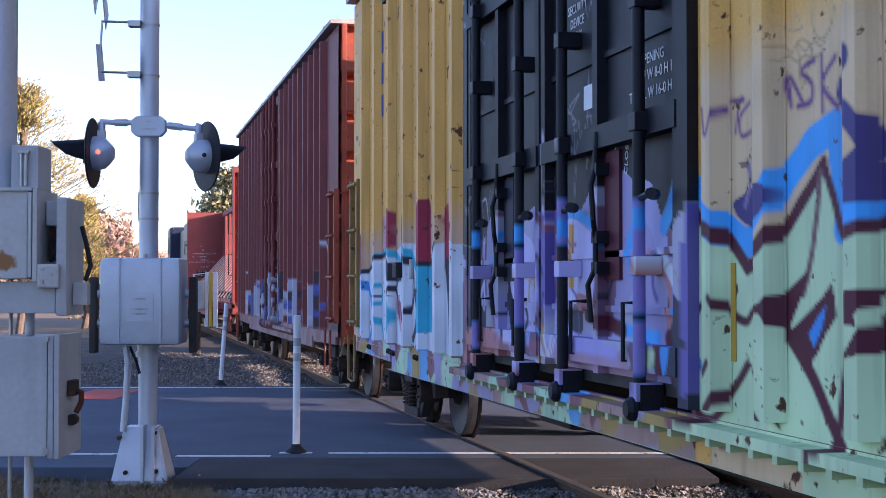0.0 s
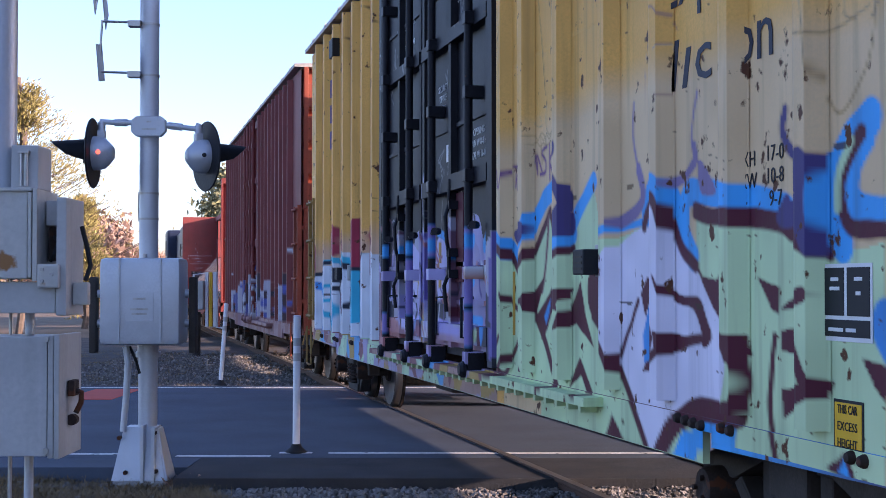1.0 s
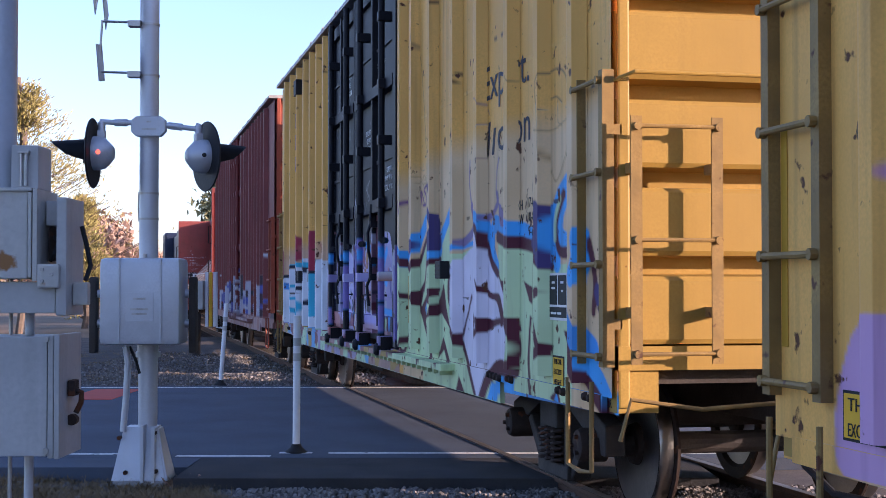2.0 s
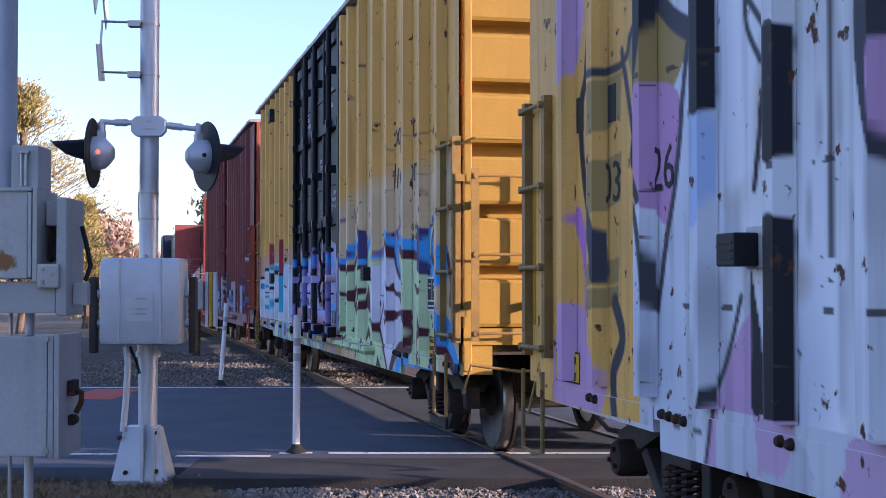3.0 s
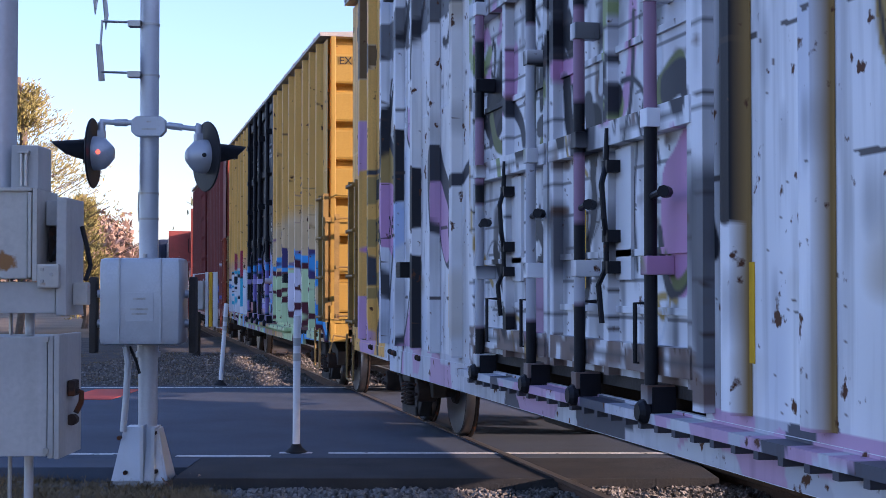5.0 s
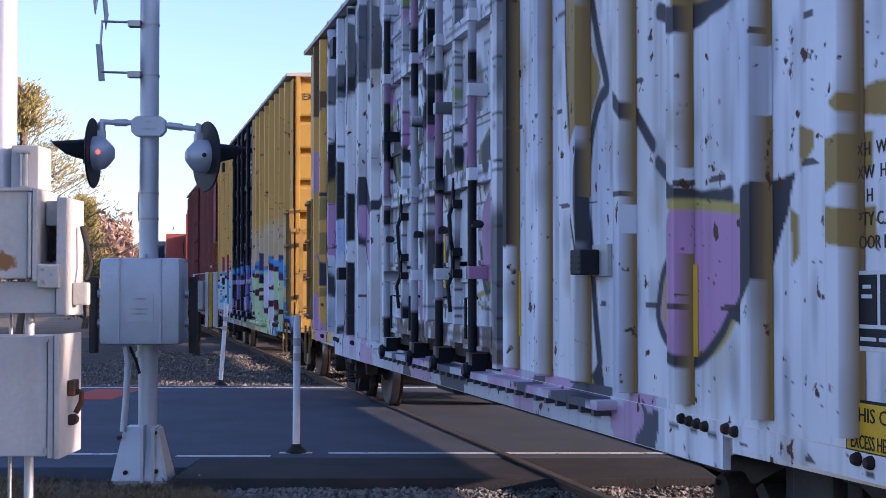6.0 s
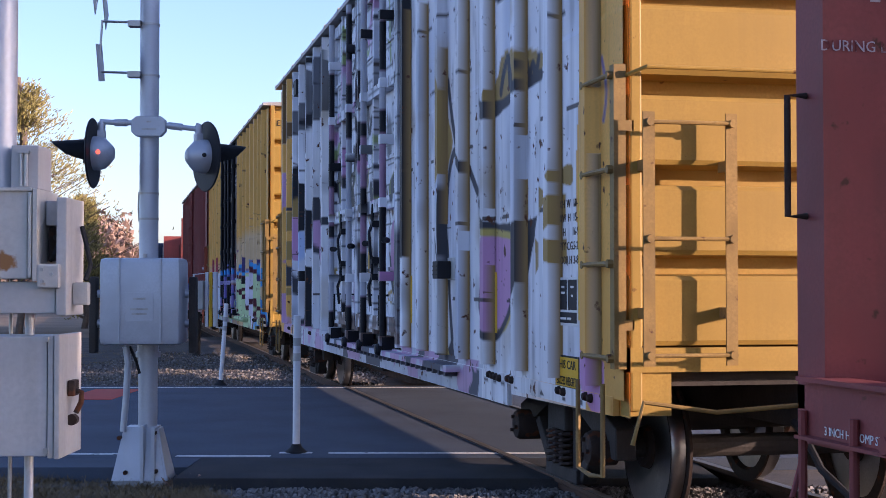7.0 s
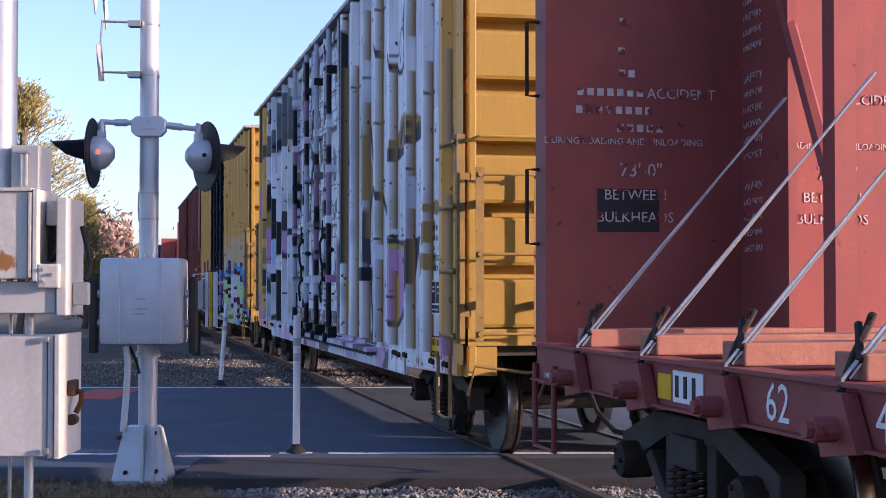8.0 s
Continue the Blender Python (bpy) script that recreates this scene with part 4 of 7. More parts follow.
    spray_line(c, y, z, MAROON, 0.05, [(-5.13, 1.43), (-4.97, 1.25), (-4.8, 1.08)])
    spray_blob(c, y, z, MAROON, [(-4.35, 1.64), (-4.72, 1.61), (-4.48, 1.47), (-4.48, 1.3), (-4.33, 1.33), (-4.24, 1.47)])
    spray_poly(c, y, z, MAROON, [(-3.87, 0.88), (-4.09, 1.07), (-4.37, 0.84), (-4.22, 0.87), (-4.12, 0.96)])
    spray_poly(c, y, z, MAROON, [(-4.53, 0.56), (-4.71, 0.76), (-4.96, 0.61)])
    spray_poly(c, y, z, MAROON, [(-6.68, 1.55), (-6.9, 1.5), (-6.89, 1.39), (-6.82, 1.41)])
    spray_blob(c, y, z, MAROON, [(-6.92, 1.41), (-7.06, 1.46), (-7.27, 1.51), (-7.29, 1.45), (-7.06, 1.42)])
    spray_poly(c, y, z, MAROON, [(-6.92, 1.31), (-7.11, 1.33), (-7.19, 1.29), (-7.27, 1.18), (-7.35, 1.1), (-7.26, 1.08), (-7.16, 1.22), (-6.92, 1.23)])
    spray_poly(c, y, z, MAROON, [(-6.92, 1.06), (-7.21, 1.1), (-7.39, 1.12), (-7.36, 1.06), (-7.11, 1.01), (-6.93, 0.94)])
    spray_poly(c, y, z, MAROON, [(-7.34, 0.77), (-7.5, 0.85), (-7.57, 0.75)])
    spray_poly(c, y, z, SKY, [(-7.43, 0.77), (-7.48, 0.82), (-7.52, 0.76)])
    spray_poly(c, y, z, MAROON, [(-7.63, 1.22), (-7.8, 1.21), (-7.8, 1.07), (-7.71, 1.13)])
    spray_line(c, y, z, SKY, 0.16, [(-1.75, 2.09), (-1.98, 2.03), (-2.2, 1.96), (-2.37, 1.84), (-2.69, 1.71)])
    spray_line(c, y, z, SKY, 0.16, [(-2.71, 1.71), (-2.89, 1.79), (-3.16, 1.99), (-3.35, 2.1), (-3.56, 2.16)])
    spray_line(c, y, z, SKY, 0.15, [(-3.56, 2.15), (-3.59, 1.96), (-3.63, 1.8)])
    spray_line(c, y, z, SKY, 0.14, [(-3.63, 1.78), (-3.79, 1.8), (-3.97, 1.84)])
    spray_line(c, y, z, MAROON, 0.08, [(-1.77, 2.02), (-1.92, 1.98), (-2.17, 1.84), (-2.45, 1.77), (-2.71, 1.6)])
    spray_line(c, y, z, MAROON, 0.08, [(-2.71, 1.6), (-2.89, 1.65), (-3.16, 1.79), (-3.46, 2.01)])
    spray_line(c, y, z, MAROON, 0.06, [(-3.46, 2.01), (-3.54, 1.87), (-3.63, 1.71), (-3.79, 1.72), (-3.98, 1.75)])
    spray_line(c, y, z, PLUM2, 0.05, [(-3.43, 1.97), (-3.4, 1.81), (-3.34, 1.64), (-3.27, 1.48)])
    spray_line(c, y, z, MAROON, 0.05, [(-2.31, 1.44), (-2.15, 1.41), (-2.07, 1.3), (-2.13, 1.14), (-2.31, 1.07), (-2.42, 1.15)])
    spray_line(c, y, z, MAROON, 0.06, [(-1.87, 1.74), (-1.96, 1.53), (-2.04, 1.3), (-1.98, 1.1), (-2.04, 0.92), (-2.27, 0.86), (-2.51, 1.0), (-2.7, 1.15)])
    spray_line(c, y, z, MAROON, 0.05, [(-2.45, 1.45), (-2.56, 1.38), (-2.7, 1.35), (-2.79, 1.4), (-3.0, 1.41)])
    spray_poly(c, y, z, MAROON, [(-2.98, 1.42), (-3.32, 1.58), (-3.26, 1.47), (-3.16, 1.36), (-3.12, 1.3)])
    spray_poly(c, y, z, MAROON, [(-3.12, 1.3), (-3.36, 1.42), (-3.52, 1.52), (-3.56, 1.39), (-3.42, 1.27), (-3.32, 1.17), (-3.19, 1.26)])
    spray_poly(c, y, z, BLUE2, [(-3.32, 1.31), (-3.46, 1.43), (-3.44, 1.34), (-3.36, 1.26)])
    spray_line(c, y, z, MAROON, 0.08, [(-3.13, 1.3), (-3.34, 1.14), (-3.49, 0.98), (-3.61, 0.85)])
    spray_poly(c, y, z, MAROON, [(-2.7, 1.2), (-2.83, 1.05), (-3.01, 0.92), (-3.04, 0.89), (-2.87, 0.97)])
    spray_poly(c, y, z, MAROON, [(-3.65, 1.48), (-3.96, 1.5), (-3.85, 1.4), (-3.86, 1.36), (-3.7, 1.37)])
    spray_line(c, y, z, MAROON, 0.07, [(-3.7, 1.39), (-3.65, 1.21), (-3.6, 1.03), (-3.54, 0.82)])
    spray_blob(c, y, z, VIOLET, [(-2.57, 1.9), (-2.76, 1.95), (-3.05, 1.95), (-3.04, 1.84), (-2.82, 1.78), (-2.62, 1.83)])
    spray_line(c, y, z, PLUM, 0.05, [(-2.72, 2.08), (-2.75, 1.99), (-2.69, 1.89)])
    spray_blob(c, y, z, VIOLET, [(-3.7, 1.9), (-3.86, 1.96), (-3.98, 1.97), (-3.98, 1.85), (-3.79, 1.83), (-3.7, 1.85)])
    spray_poly(c, y, z, SKY, [(-2.14, 1.14), (-2.28, 1.12), (-2.31, 1.08), (-2.17, 1.08)])
    spray_line(c, y, z, TAG, 0.035, [(-2.3, 2.19), (-2.38, 2.36), (-2.42, 2.23), (-2.51, 2.36), (-2.52, 2.23)])
    spray_line(c, y, z, TAG, 0.035, [(-2.55, 2.38), (-2.68, 2.37), (-2.63, 2.37), (-2.59, 2.23)])
    spray_line(c, y, z, TAG, 0.035, [(-2.74, 2.35), (-2.64, 2.3), (-2.65, 2.21), (-2.76, 2.21)])
    spray_line(c, y, z, TAG, 0.04, [(-3.1, 2.43), (-3.17, 2.28), (-3.15, 2.41), (-3.27, 2.29)])
    spray_line(c, y, z, TAG, 0.04, [(-3.38, 2.45), (-3.26, 2.42), (-3.36, 2.35), (-3.35, 2.28), (-3.23, 2.27)])
    spray_line(c, y, z, TAG, 0.04, [(-3.44, 2.46), (-3.45, 2.23)])
    spray_line(c, y, z, TAG, 0.04, [(-3.56, 2.44), (-3.45, 2.34), (-3.58, 2.23)])
    spray_line(c, y, z, FACE, 0.012, [(-3.1, 2.72), (-3.12, 2.63), (-3.17, 2.61), (-3.18, 2.67)])
    spray_line(c, y, z, FACE, 0.012, [(-3.23, 2.66), (-3.27, 2.6), (-3.19, 2.6)])
    spray_line(c, y, z, FACE, 0.014, [(-3.38, 2.75), (-3.36, 2.61), (-3.43, 2.53), (-3.52, 2.56), (-3.56, 2.64)])
    spray_line(c, y, z, FACE, 0.012, [(-3.06, 2.55), (-3.11, 2.55), (-3.17, 2.51), (-3.23, 2.54), (-3.3, 2.5), (-3.38, 2.53), (-3.43, 2.5), (-3.48, 2.52)])
    spray_line(c, y, z, FACE, 0.012, [(-3.08, 2.49), (-3.15, 2.5), (-3.22, 2.47), (-3.3, 2.48), (-3.38, 2.46), (-3.46, 2.48)])
    spray_line(c, y, z, FACE, 0.016, [(-7.27, 2.73), (-7.25, 2.88), (-7.38, 2.94), (-7.59, 2.92), (-7.71, 2.81), (-7.74, 2.6), (-7.7, 2.4), (-7.59, 2.28), (-7.43, 2.21), (-7.32, 2.38), (-7.27, 2.73)])
    spray_line(c, y, z, FACE, 0.014, [(-7.34, 2.75), (-7.46, 2.76), (-7.58, 2.71)])
    spray_line(c, y, z, FACE, 0.014, [(-7.21, 2.56), (-7.46, 2.55), (-7.7, 2.6)])
    spray_line(c, y, z, FACE, 0.014, [(-7.5, 2.73), (-7.49, 2.6), (-7.58, 2.56)])
    spray_line(c, y, z, FACE, 0.014, [(-7.66, 2.67), (-7.78, 2.62), (-7.7, 2.54)])
    spray_line(c, y, z, SKY, 0.16, [(-8.08, 1.8), (-8.1, 1.69), (-8.02, 1.58)])
    spray_line(c, y, z, MAROON, 0.1, [(-8.14, 1.77), (-8.21, 1.66), (-8.25, 1.53), (-8.22, 1.37)])
    spray_line(c, y, z, VIOLET, 0.12, [(-8.29, 1.48), (-8.38, 1.37), (-8.54, 1.32)])
    spray_line(c, y, z, BLUE2, 0.22, [(-7.8, 1.36), (-7.98, 1.2), (-8.22, 1.1)])
    spray_line(c, y, z, MAROON, 0.16, [(-7.87, 1.14), (-8.08, 0.98), (-8.47, 0.78)])
    spray_line(c, y, z, SKY, 0.14, [(-8.12, 1.04), (-8.35, 0.95), (-8.56, 0.79)])
    spray_blob(c, y, z, PALE, [(7.99, 1.56), (7.15, 1.75), (6.2, 1.83), (5.28, 1.94), (4.22, 1.86), (2.88, 1.85), (2.76, 0.9), (4.22, 0.83), (6.19, 0.67), (7.22, 0.77), (7.79, 1.04)])
    spray_line(c, y, z, RED2, 0.2, [(7.6, 2.02), (7.6, 1.76)])
    spray_line(c, y, z, RED2, 0.26, [(5.23, 2.14), (5.23, 1.83)])
    spray_line(c, y, z, RED2, 0.3, [(4.29, 2.18), (4.29, 1.75)])
    spray_line(c, y, z, RED2, 0.3, [(3.45, 2.09), (3.41, 1.7)])
    spray_line(c, y, z, RED2, 0.2, [(5.94, 2.23), (5.94, 1.97)])
    spray_line(c, y, z, PINK3, 0.35, [(4.73, 2.36), (4.6, 2.19)])
    spray_line(c, y, z, PINK3, 0.3, [(3.3, 2.3), (3.25, 2.06)])
    spray_line(c, y, z, PINK3, 0.2, [(6.53, 2.17), (6.46, 1.98)])
    spray_poly(c, y, z, TEAL, [(4.55, 1.71), (3.98, 1.7), (3.95, 1.1), (4.57, 1.09)])
    spray_line(c, y, z, INK, 0.16, [(3.47, 1.7), (3.38, 1.35), (3.34, 1.01)])
    spray_line(c, y, z, INK, 0.14, [(5.23, 1.89), (5.28, 1.44), (5.17, 1.22)])
    spray_line(c, y, z, INK, 0.1, [(6.19, 1.2), (6.0, 0.97), (6.19, 0.73)])
    spray_line(c, y, z, TEAL, 0.1, [(6.19, 1.53), (5.88, 1.21), (6.19, 0.85)])
    spray_line(c, y, z, TEAL, 0.09, [(5.23, 1.97), (4.87, 1.72), (4.6, 1.55)])
    spray_line(c, y, z, TEAL, 0.08, [(7.04, 1.75), (6.2, 1.92), (5.51, 1.73)])
    spray_line(c, y, z, INK, 0.06, [(7.99, 1.56), (7.22, 1.75), (6.2, 1.87), (5.82, 1.67)])
    spray_line(c, y, z, INK, 0.05, [(4.73, 1.72), (3.93, 1.74), (3.63, 1.9)])
    spray_line(c, y, z, INK, 0.05, [(3.93, 1.65), (3.83, 1.25), (3.98, 1.04)])
    spray_line(c, y, z, BLUE2, 0.08, [(7.52, 1.56), (7.22, 1.18), (7.4, 0.93)])
    spray_line(c, y, z, INK, 0.1, [(4.87, 1.45), (4.78, 1.23), (4.95, 1.01)])
    spray_line(c, y, z, PINK3, 0.2, [(5.72, 1.33), (5.51, 1.1)])
    spray_line(c, y, z, TEAL, 0.12, [(8.31, 1.16), (7.98, 0.91), (7.22, 0.81)])
    spray_line(c, y, z, INK, 0.12, [(8.31, 1.26), (7.98, 1.0), (7.59, 0.92)])
    spray_line(c, y, z, TEAL, 0.12, [(6.19, 0.73), (5.28, 0.69), (4.22, 0.7)])
    spray_line(c, y, z, PALE, 0.1, [(3.17, 1.79), (3.04, 1.36), (3.17, 1.07)])
    spray_poly(c, y, z, INK, [(6.07, 1.76), (5.51, 1.75), (5.51, 1.57), (6.07, 1.57)])


def white_shapes(c, y, z):
    spray_poly(c, y, z, TAN, [(7.25, 2.72), (6.85, 2.74), (6.88, 2.49), (7.24, 2.41)])
    spray_poly(c, y, z, TAN, [(7.24, 2.24), (6.86, 2.28), (6.88, 2.01), (7.24, 1.94)])
    spray_poly(c, y, z, TAN, [(7.29, 1.64), (6.9, 1.68), (6.92, 1.53), (7.27, 1.52)])
    spray_poly(c, y, z, TAN, [(7.27, 1.49), (6.91, 1.51), (6.92, 1.41), (7.25, 1.37)])
    spray_blob(c, y, z, PINK, [(7.93, 3.4), (7.55, 3.32), (7.67, 2.92), (7.86, 2.8), (7.95, 3.07)])
    spray_line(c, y, z, BLACKISH, 0.13, [(7.4, 3.29), (7.45, 2.99), (7.49, 2.79)])
    spray_line(c, y, z, BLACKISH, 0.1, [(7.51, 2.79), (7.61, 2.59), (7.56, 2.24), (7.48, 2.02)])
    spray_line(c, y, z, GREY, 0.14, [(7.37, 2.05), (7.18, 1.8), (7.14, 1.6)])
    spray_blob(c, y, z, TAN, [(6.76, 2.88), (6.57, 3.0), (6.31, 3.06), (5.95, 2.86), (5.87, 2.73), (6.03, 2.58), (6.22, 2.46), (6.58, 2.56)])
    spray_blob(c, y, z, PINK2, [(6.61, 2.56), (6.15, 2.58), (5.95, 2.43), (6.0, 2.11), (6.16, 1.83), (6.49, 2.12)])
    spray_line(c, y, z, GREY, 0.06, [(6.27, 3.07), (6.68, 2.95), (6.81, 2.79), (7.25, 2.78)])
    spray_line(c, y, z, GREY, 0.13, [(6.4, 3.13), (6.07, 2.91), (5.79, 2.79)])
    spray_line(c, y, z, GREY, 0.07, [(5.87, 2.73), (5.95, 2.4), (6.03, 2.06), (6.13, 1.83), (6.29, 1.4)])
    spray_line(c, y, z, GREY, 0.07, [(6.85, 2.86), (6.71, 2.49), (6.57, 2.1), (6.41, 1.86), (6.3, 1.4)])
    spray_line(c, y, z, BLACKISH, 0.08, [(6.58, 2.28), (6.49, 2.12), (6.39, 1.99)])
    spray_line(c, y, z, MAGENTA, 0.15, [(7.66, 1.94), (7.48, 1.64), (7.46, 1.29), (7.46, 0.91)])
    spray_blob(c, y, z, PINK, [(8.06, 1.32), (7.59, 1.38), (7.15, 1.07), (7.23, 0.74), (7.6, 0.69), (8.17, 0.8)])
    spray_line(c, y, z, GREY, 0.12, [(6.98, 1.42), (6.85, 1.21), (7.01, 1.01), (6.97, 0.75)])
    spray_line(c, y, z, BLACKISH, 0.13, [(5.71, 2.96), (5.69, 2.76), (5.72, 2.63)])
    spray_line(c, y, z, BLACKISH, 0.07, [(5.72, 2.68), (5.77, 2.52), (5.83, 2.38)])
    spray_line(c, y, z, BLACKISH, 0.1, [(4.78, 2.49), (4.92, 2.46), (4.99, 2.29)])
    spray_line(c, y, z, BLACKISH, 0.06, [(4.97, 2.41), (5.02, 2.21), (5.08, 1.96)])
    spray_poly(c, y, z, BLACKISH, [(5.13, 1.61), (5.01, 1.27), (4.99, 0.94), (5.13, 0.91)])
    spray_poly(c, y, z, PINK, [(5.23, 1.32), (5.13, 1.39), (5.13, 0.96), (4.96, 0.78), (4.86, 0.62), (5.65, 0.61), (5.53, 0.93), (5.37, 1.16)])
    spray_line(c, y, z, GREY, 0.05, [(5.23, 1.46), (5.36, 1.21), (5.53, 0.98), (5.65, 0.6)])
    spray_blob(c, y, z, GREY, [(5.12, 0.91), (4.88, 0.81), (4.6, 0.61), (4.88, 0.61), (4.97, 0.8)])
    spray_line(c, y, z, GREY, 0.05, [(5.17, 2.86), (5.15, 2.7), (5.01, 2.53)])
    spray_line(c, y, z, BLUISH, 0.14, [(5.59, 2.33), (5.57, 2.08), (5.62, 1.86)])
    spray_blob(c, y, z, GREY, [(3.96, 2.72), (3.86, 2.76), (3.72, 2.59), (3.44, 2.36), (3.41, 2.22), (3.46, 1.85), (3.35, 1.7), (3.44, 1.67), (3.61, 1.69), (3.84, 1.9), (3.95, 2.16), (4.0, 2.46)])
    spray_blob(c, y, z, PINK, [(3.89, 2.45), (3.67, 2.3), (3.53, 2.17), (3.55, 1.99), (3.5, 1.82), (3.59, 1.72), (3.76, 1.84), (3.89, 2.1)])
    spray_line(c, y, z, GREY, 0.12, [(3.43, 2.35), (3.3, 2.41), (3.09, 2.39), (2.76, 2.5), (2.5, 2.64)])
    spray_poly(c, y, z, PINK, [(5.31, 3.26), (5.15, 3.23), (5.15, 2.83), (5.33, 2.99)])
    spray_line(c, y, z, GREY, 0.05, [(5.35, 3.27), (5.36, 3.0), (5.13, 2.82), (4.93, 2.64)])
    spray_line(c, y, z, BLUISH, 0.16, [(3.42, 1.69), (3.39, 1.48), (3.43, 1.29)])
    spray_blob(c, y, z, TAN, [(-3.77, 3.39), (-4.17, 3.31), (-4.27, 2.98), (-4.44, 2.77), (-4.31, 2.6), (-4.09, 2.38), (-3.98, 2.27), (-3.8, 2.51)])
    spray_line(c, y, z, GREY, 0.1, [(-4.27, 3.29), (-4.42, 2.96), (-4.56, 2.7), (-4.44, 2.63), (-4.28, 2.43), (-4.21, 2.12), (-4.25, 1.81), (-4.35, 1.33), (-4.42, 1.06)])
    spray_line(c, y, z, BLACKISH, 0.035, [(-3.75, 3.4), (-3.78, 2.81), (-3.88, 2.4), (-4.13, 1.89), (-4.32, 1.47)])
    spray_line(c, y, z, GREY, 0.09, [(-4.86, 2.6), (-5.09, 2.44), (-5.32, 2.27)])
    spray_line(c, y, z, GREY, 0.09, [(-5.39, 2.17), (-5.67, 2.03), (-5.91, 1.95), (-6.33, 1.94)])
    spray_blob(c, y, z, PINK2, [(-5.79, 1.92), (-6.04, 1.92), (-6.53, 1.85), (-6.57, 1.78), (-6.53, 1.58), (-6.38, 1.37), (-6.17, 1.2), (-5.91, 1.15), (-5.59, 1.24), (-5.43, 1.35), (-5.47, 1.59), (-5.67, 1.74)])
    spray_line(c, y, z, OCHRE, 0.06, [(-5.76, 1.93), (-6.04, 1.91), (-6.51, 1.85), (-6.55, 1.68), (-6.45, 1.45), (-6.2, 1.23), (-5.95, 1.16)])
    spray_line(c, y, z, OCHRE, 0.05, [(-5.51, 1.59), (-5.48, 1.35), (-5.67, 1.24)])
    spray_line(c, y, z, GREY, 0.07, [(-5.69, 1.71), (-5.48, 1.59), (-5.39, 1.35), (-5.59, 1.19), (-5.93, 1.14), (-6.19, 1.26), (-6.33, 1.38)])
    spray_poly(c, y, z, GREY, [(-6.51, 1.89), (-6.66, 1.96), (-6.88, 1.98), (-7.0, 2.0), (-6.94, 1.84), (-6.77, 1.6), (-6.57, 1.37), (-6.5, 1.32), (-6.34, 1.36), (-6.37, 1.41), (-6.53, 1.58), (-6.59, 1.78)])
    spray_line(c, y, z, GREY, 0.1, [(-5.41, 2.98), (-5.61, 2.91), (-5.78, 2.84), (-6.03, 2.86), (-6.14, 2.92)])
    spray_blob(c, y, z, GREY, [(-4.42, 1.06), (-4.53, 0.87), (-4.7, 0.69), (-4.95, 0.6), (-4.61, 0.61), (-4.27, 0.72), (-4.19, 0.88)])
    spray_poly(c, y, z, PINK2, [(-3.87, 0.69), (-4.4, 0.71), (-4.58, 0.6), (-3.98, 0.61)])
    spray_poly(c, y, z, OCHRE, [(-4.24, 0.99), (-4.35, 0.89), (-4.3, 0.8), (-4.19, 0.85)])
    spray_poly(c, y, z, TAN, [(-7.05, 2.19), (-7.18, 2.15), (-7.17, 2.08), (-7.06, 2.0)])
    spray_blob(c, y, z, TAN, [(-7.47, 2.24), (-7.64, 2.28), (-7.79, 2.28), (-7.79, 2.17), (-7.6, 2.18)])
    spray_poly(c, y, z, TAN, [(-7.37, 2.09), (-7.66, 2.11), (-7.66, 1.97), (-7.4, 1.86)])
    spray_poly(c, y, z, TAN, [(-7.37, 1.82), (-7.68, 1.81), (-7.69, 1.67), (-7.37, 1.68)])
    spray_poly(c, y, z, TAN, [(-6.96, 1.84), (-7.03, 1.81), (-7.03, 1.65), (-6.97, 1.6)])
    spray_blob(c, y, z, TAN, [(-5.79, 2.94), (-5.96, 3.1), (-6.18, 3.25), (-7.1, 3.11), (-7.07, 2.97), (-6.58, 2.92), (-6.16, 2.88)])
    spray_line(c, y, z, GREY, 0.09, [(-5.42, 2.98), (-5.79, 2.89), (-6.2, 2.88), (-6.5, 2.92), (-7.11, 2.96)])
    spray_line(c, y, z, GREY, 0.1, [(-6.05, 2.98), (-6.16, 3.13), (-6.27, 3.18), (-6.31, 3.0)])
    spray_line(c, y, z, GREY, 0.09, [(-6.44, 2.95), (-6.42, 3.09), (-6.58, 3.09), (-6.62, 2.96), (-6.46, 2.97)])
    spray_line(c, y, z, GREY, 0.09, [(-6.76, 3.09), (-6.81, 2.98), (-6.91, 3.05), (-6.98, 2.97), (-7.05, 3.08)])
    spray_poly(c, y, z, PINK2, [(-7.96, 1.14), (-8.19, 1.13), (-8.4, 1.06), (-8.39, 0.79), (-8.27, 0.72), (-8.09, 0.82), (-7.96, 0.89)])
    spray_line(c, y, z, GREY, 0.06, [(-8.09, 2.93), (-8.02, 2.64), (-8.09, 2.41)])
    spray_line(c, y, z, PLUM, 0.05, [(-8.38, 2.87), (-8.46, 2.67), (-8.41, 2.5)])
    spray_line(c, y, z, BLACKISH, 0.18, [(6.17, 3.6), (6.4, 2.97), (6.64, 2.24)])
    spray_line(c, y, z, BLACKISH, 0.13, [(4.73, 4.83), (5.16, 4.43), (5.48, 4.01)])
    spray_line(c, y, z, BLACKISH, 0.14, [(2.26, 4.69), (2.5, 4.53)])
    spray_line(c, y, z, BLACKISH, 0.14, [(-2.24, 3.92), (-2.15, 3.04), (-2.11, 2.05), (-2.24, 1.7)])


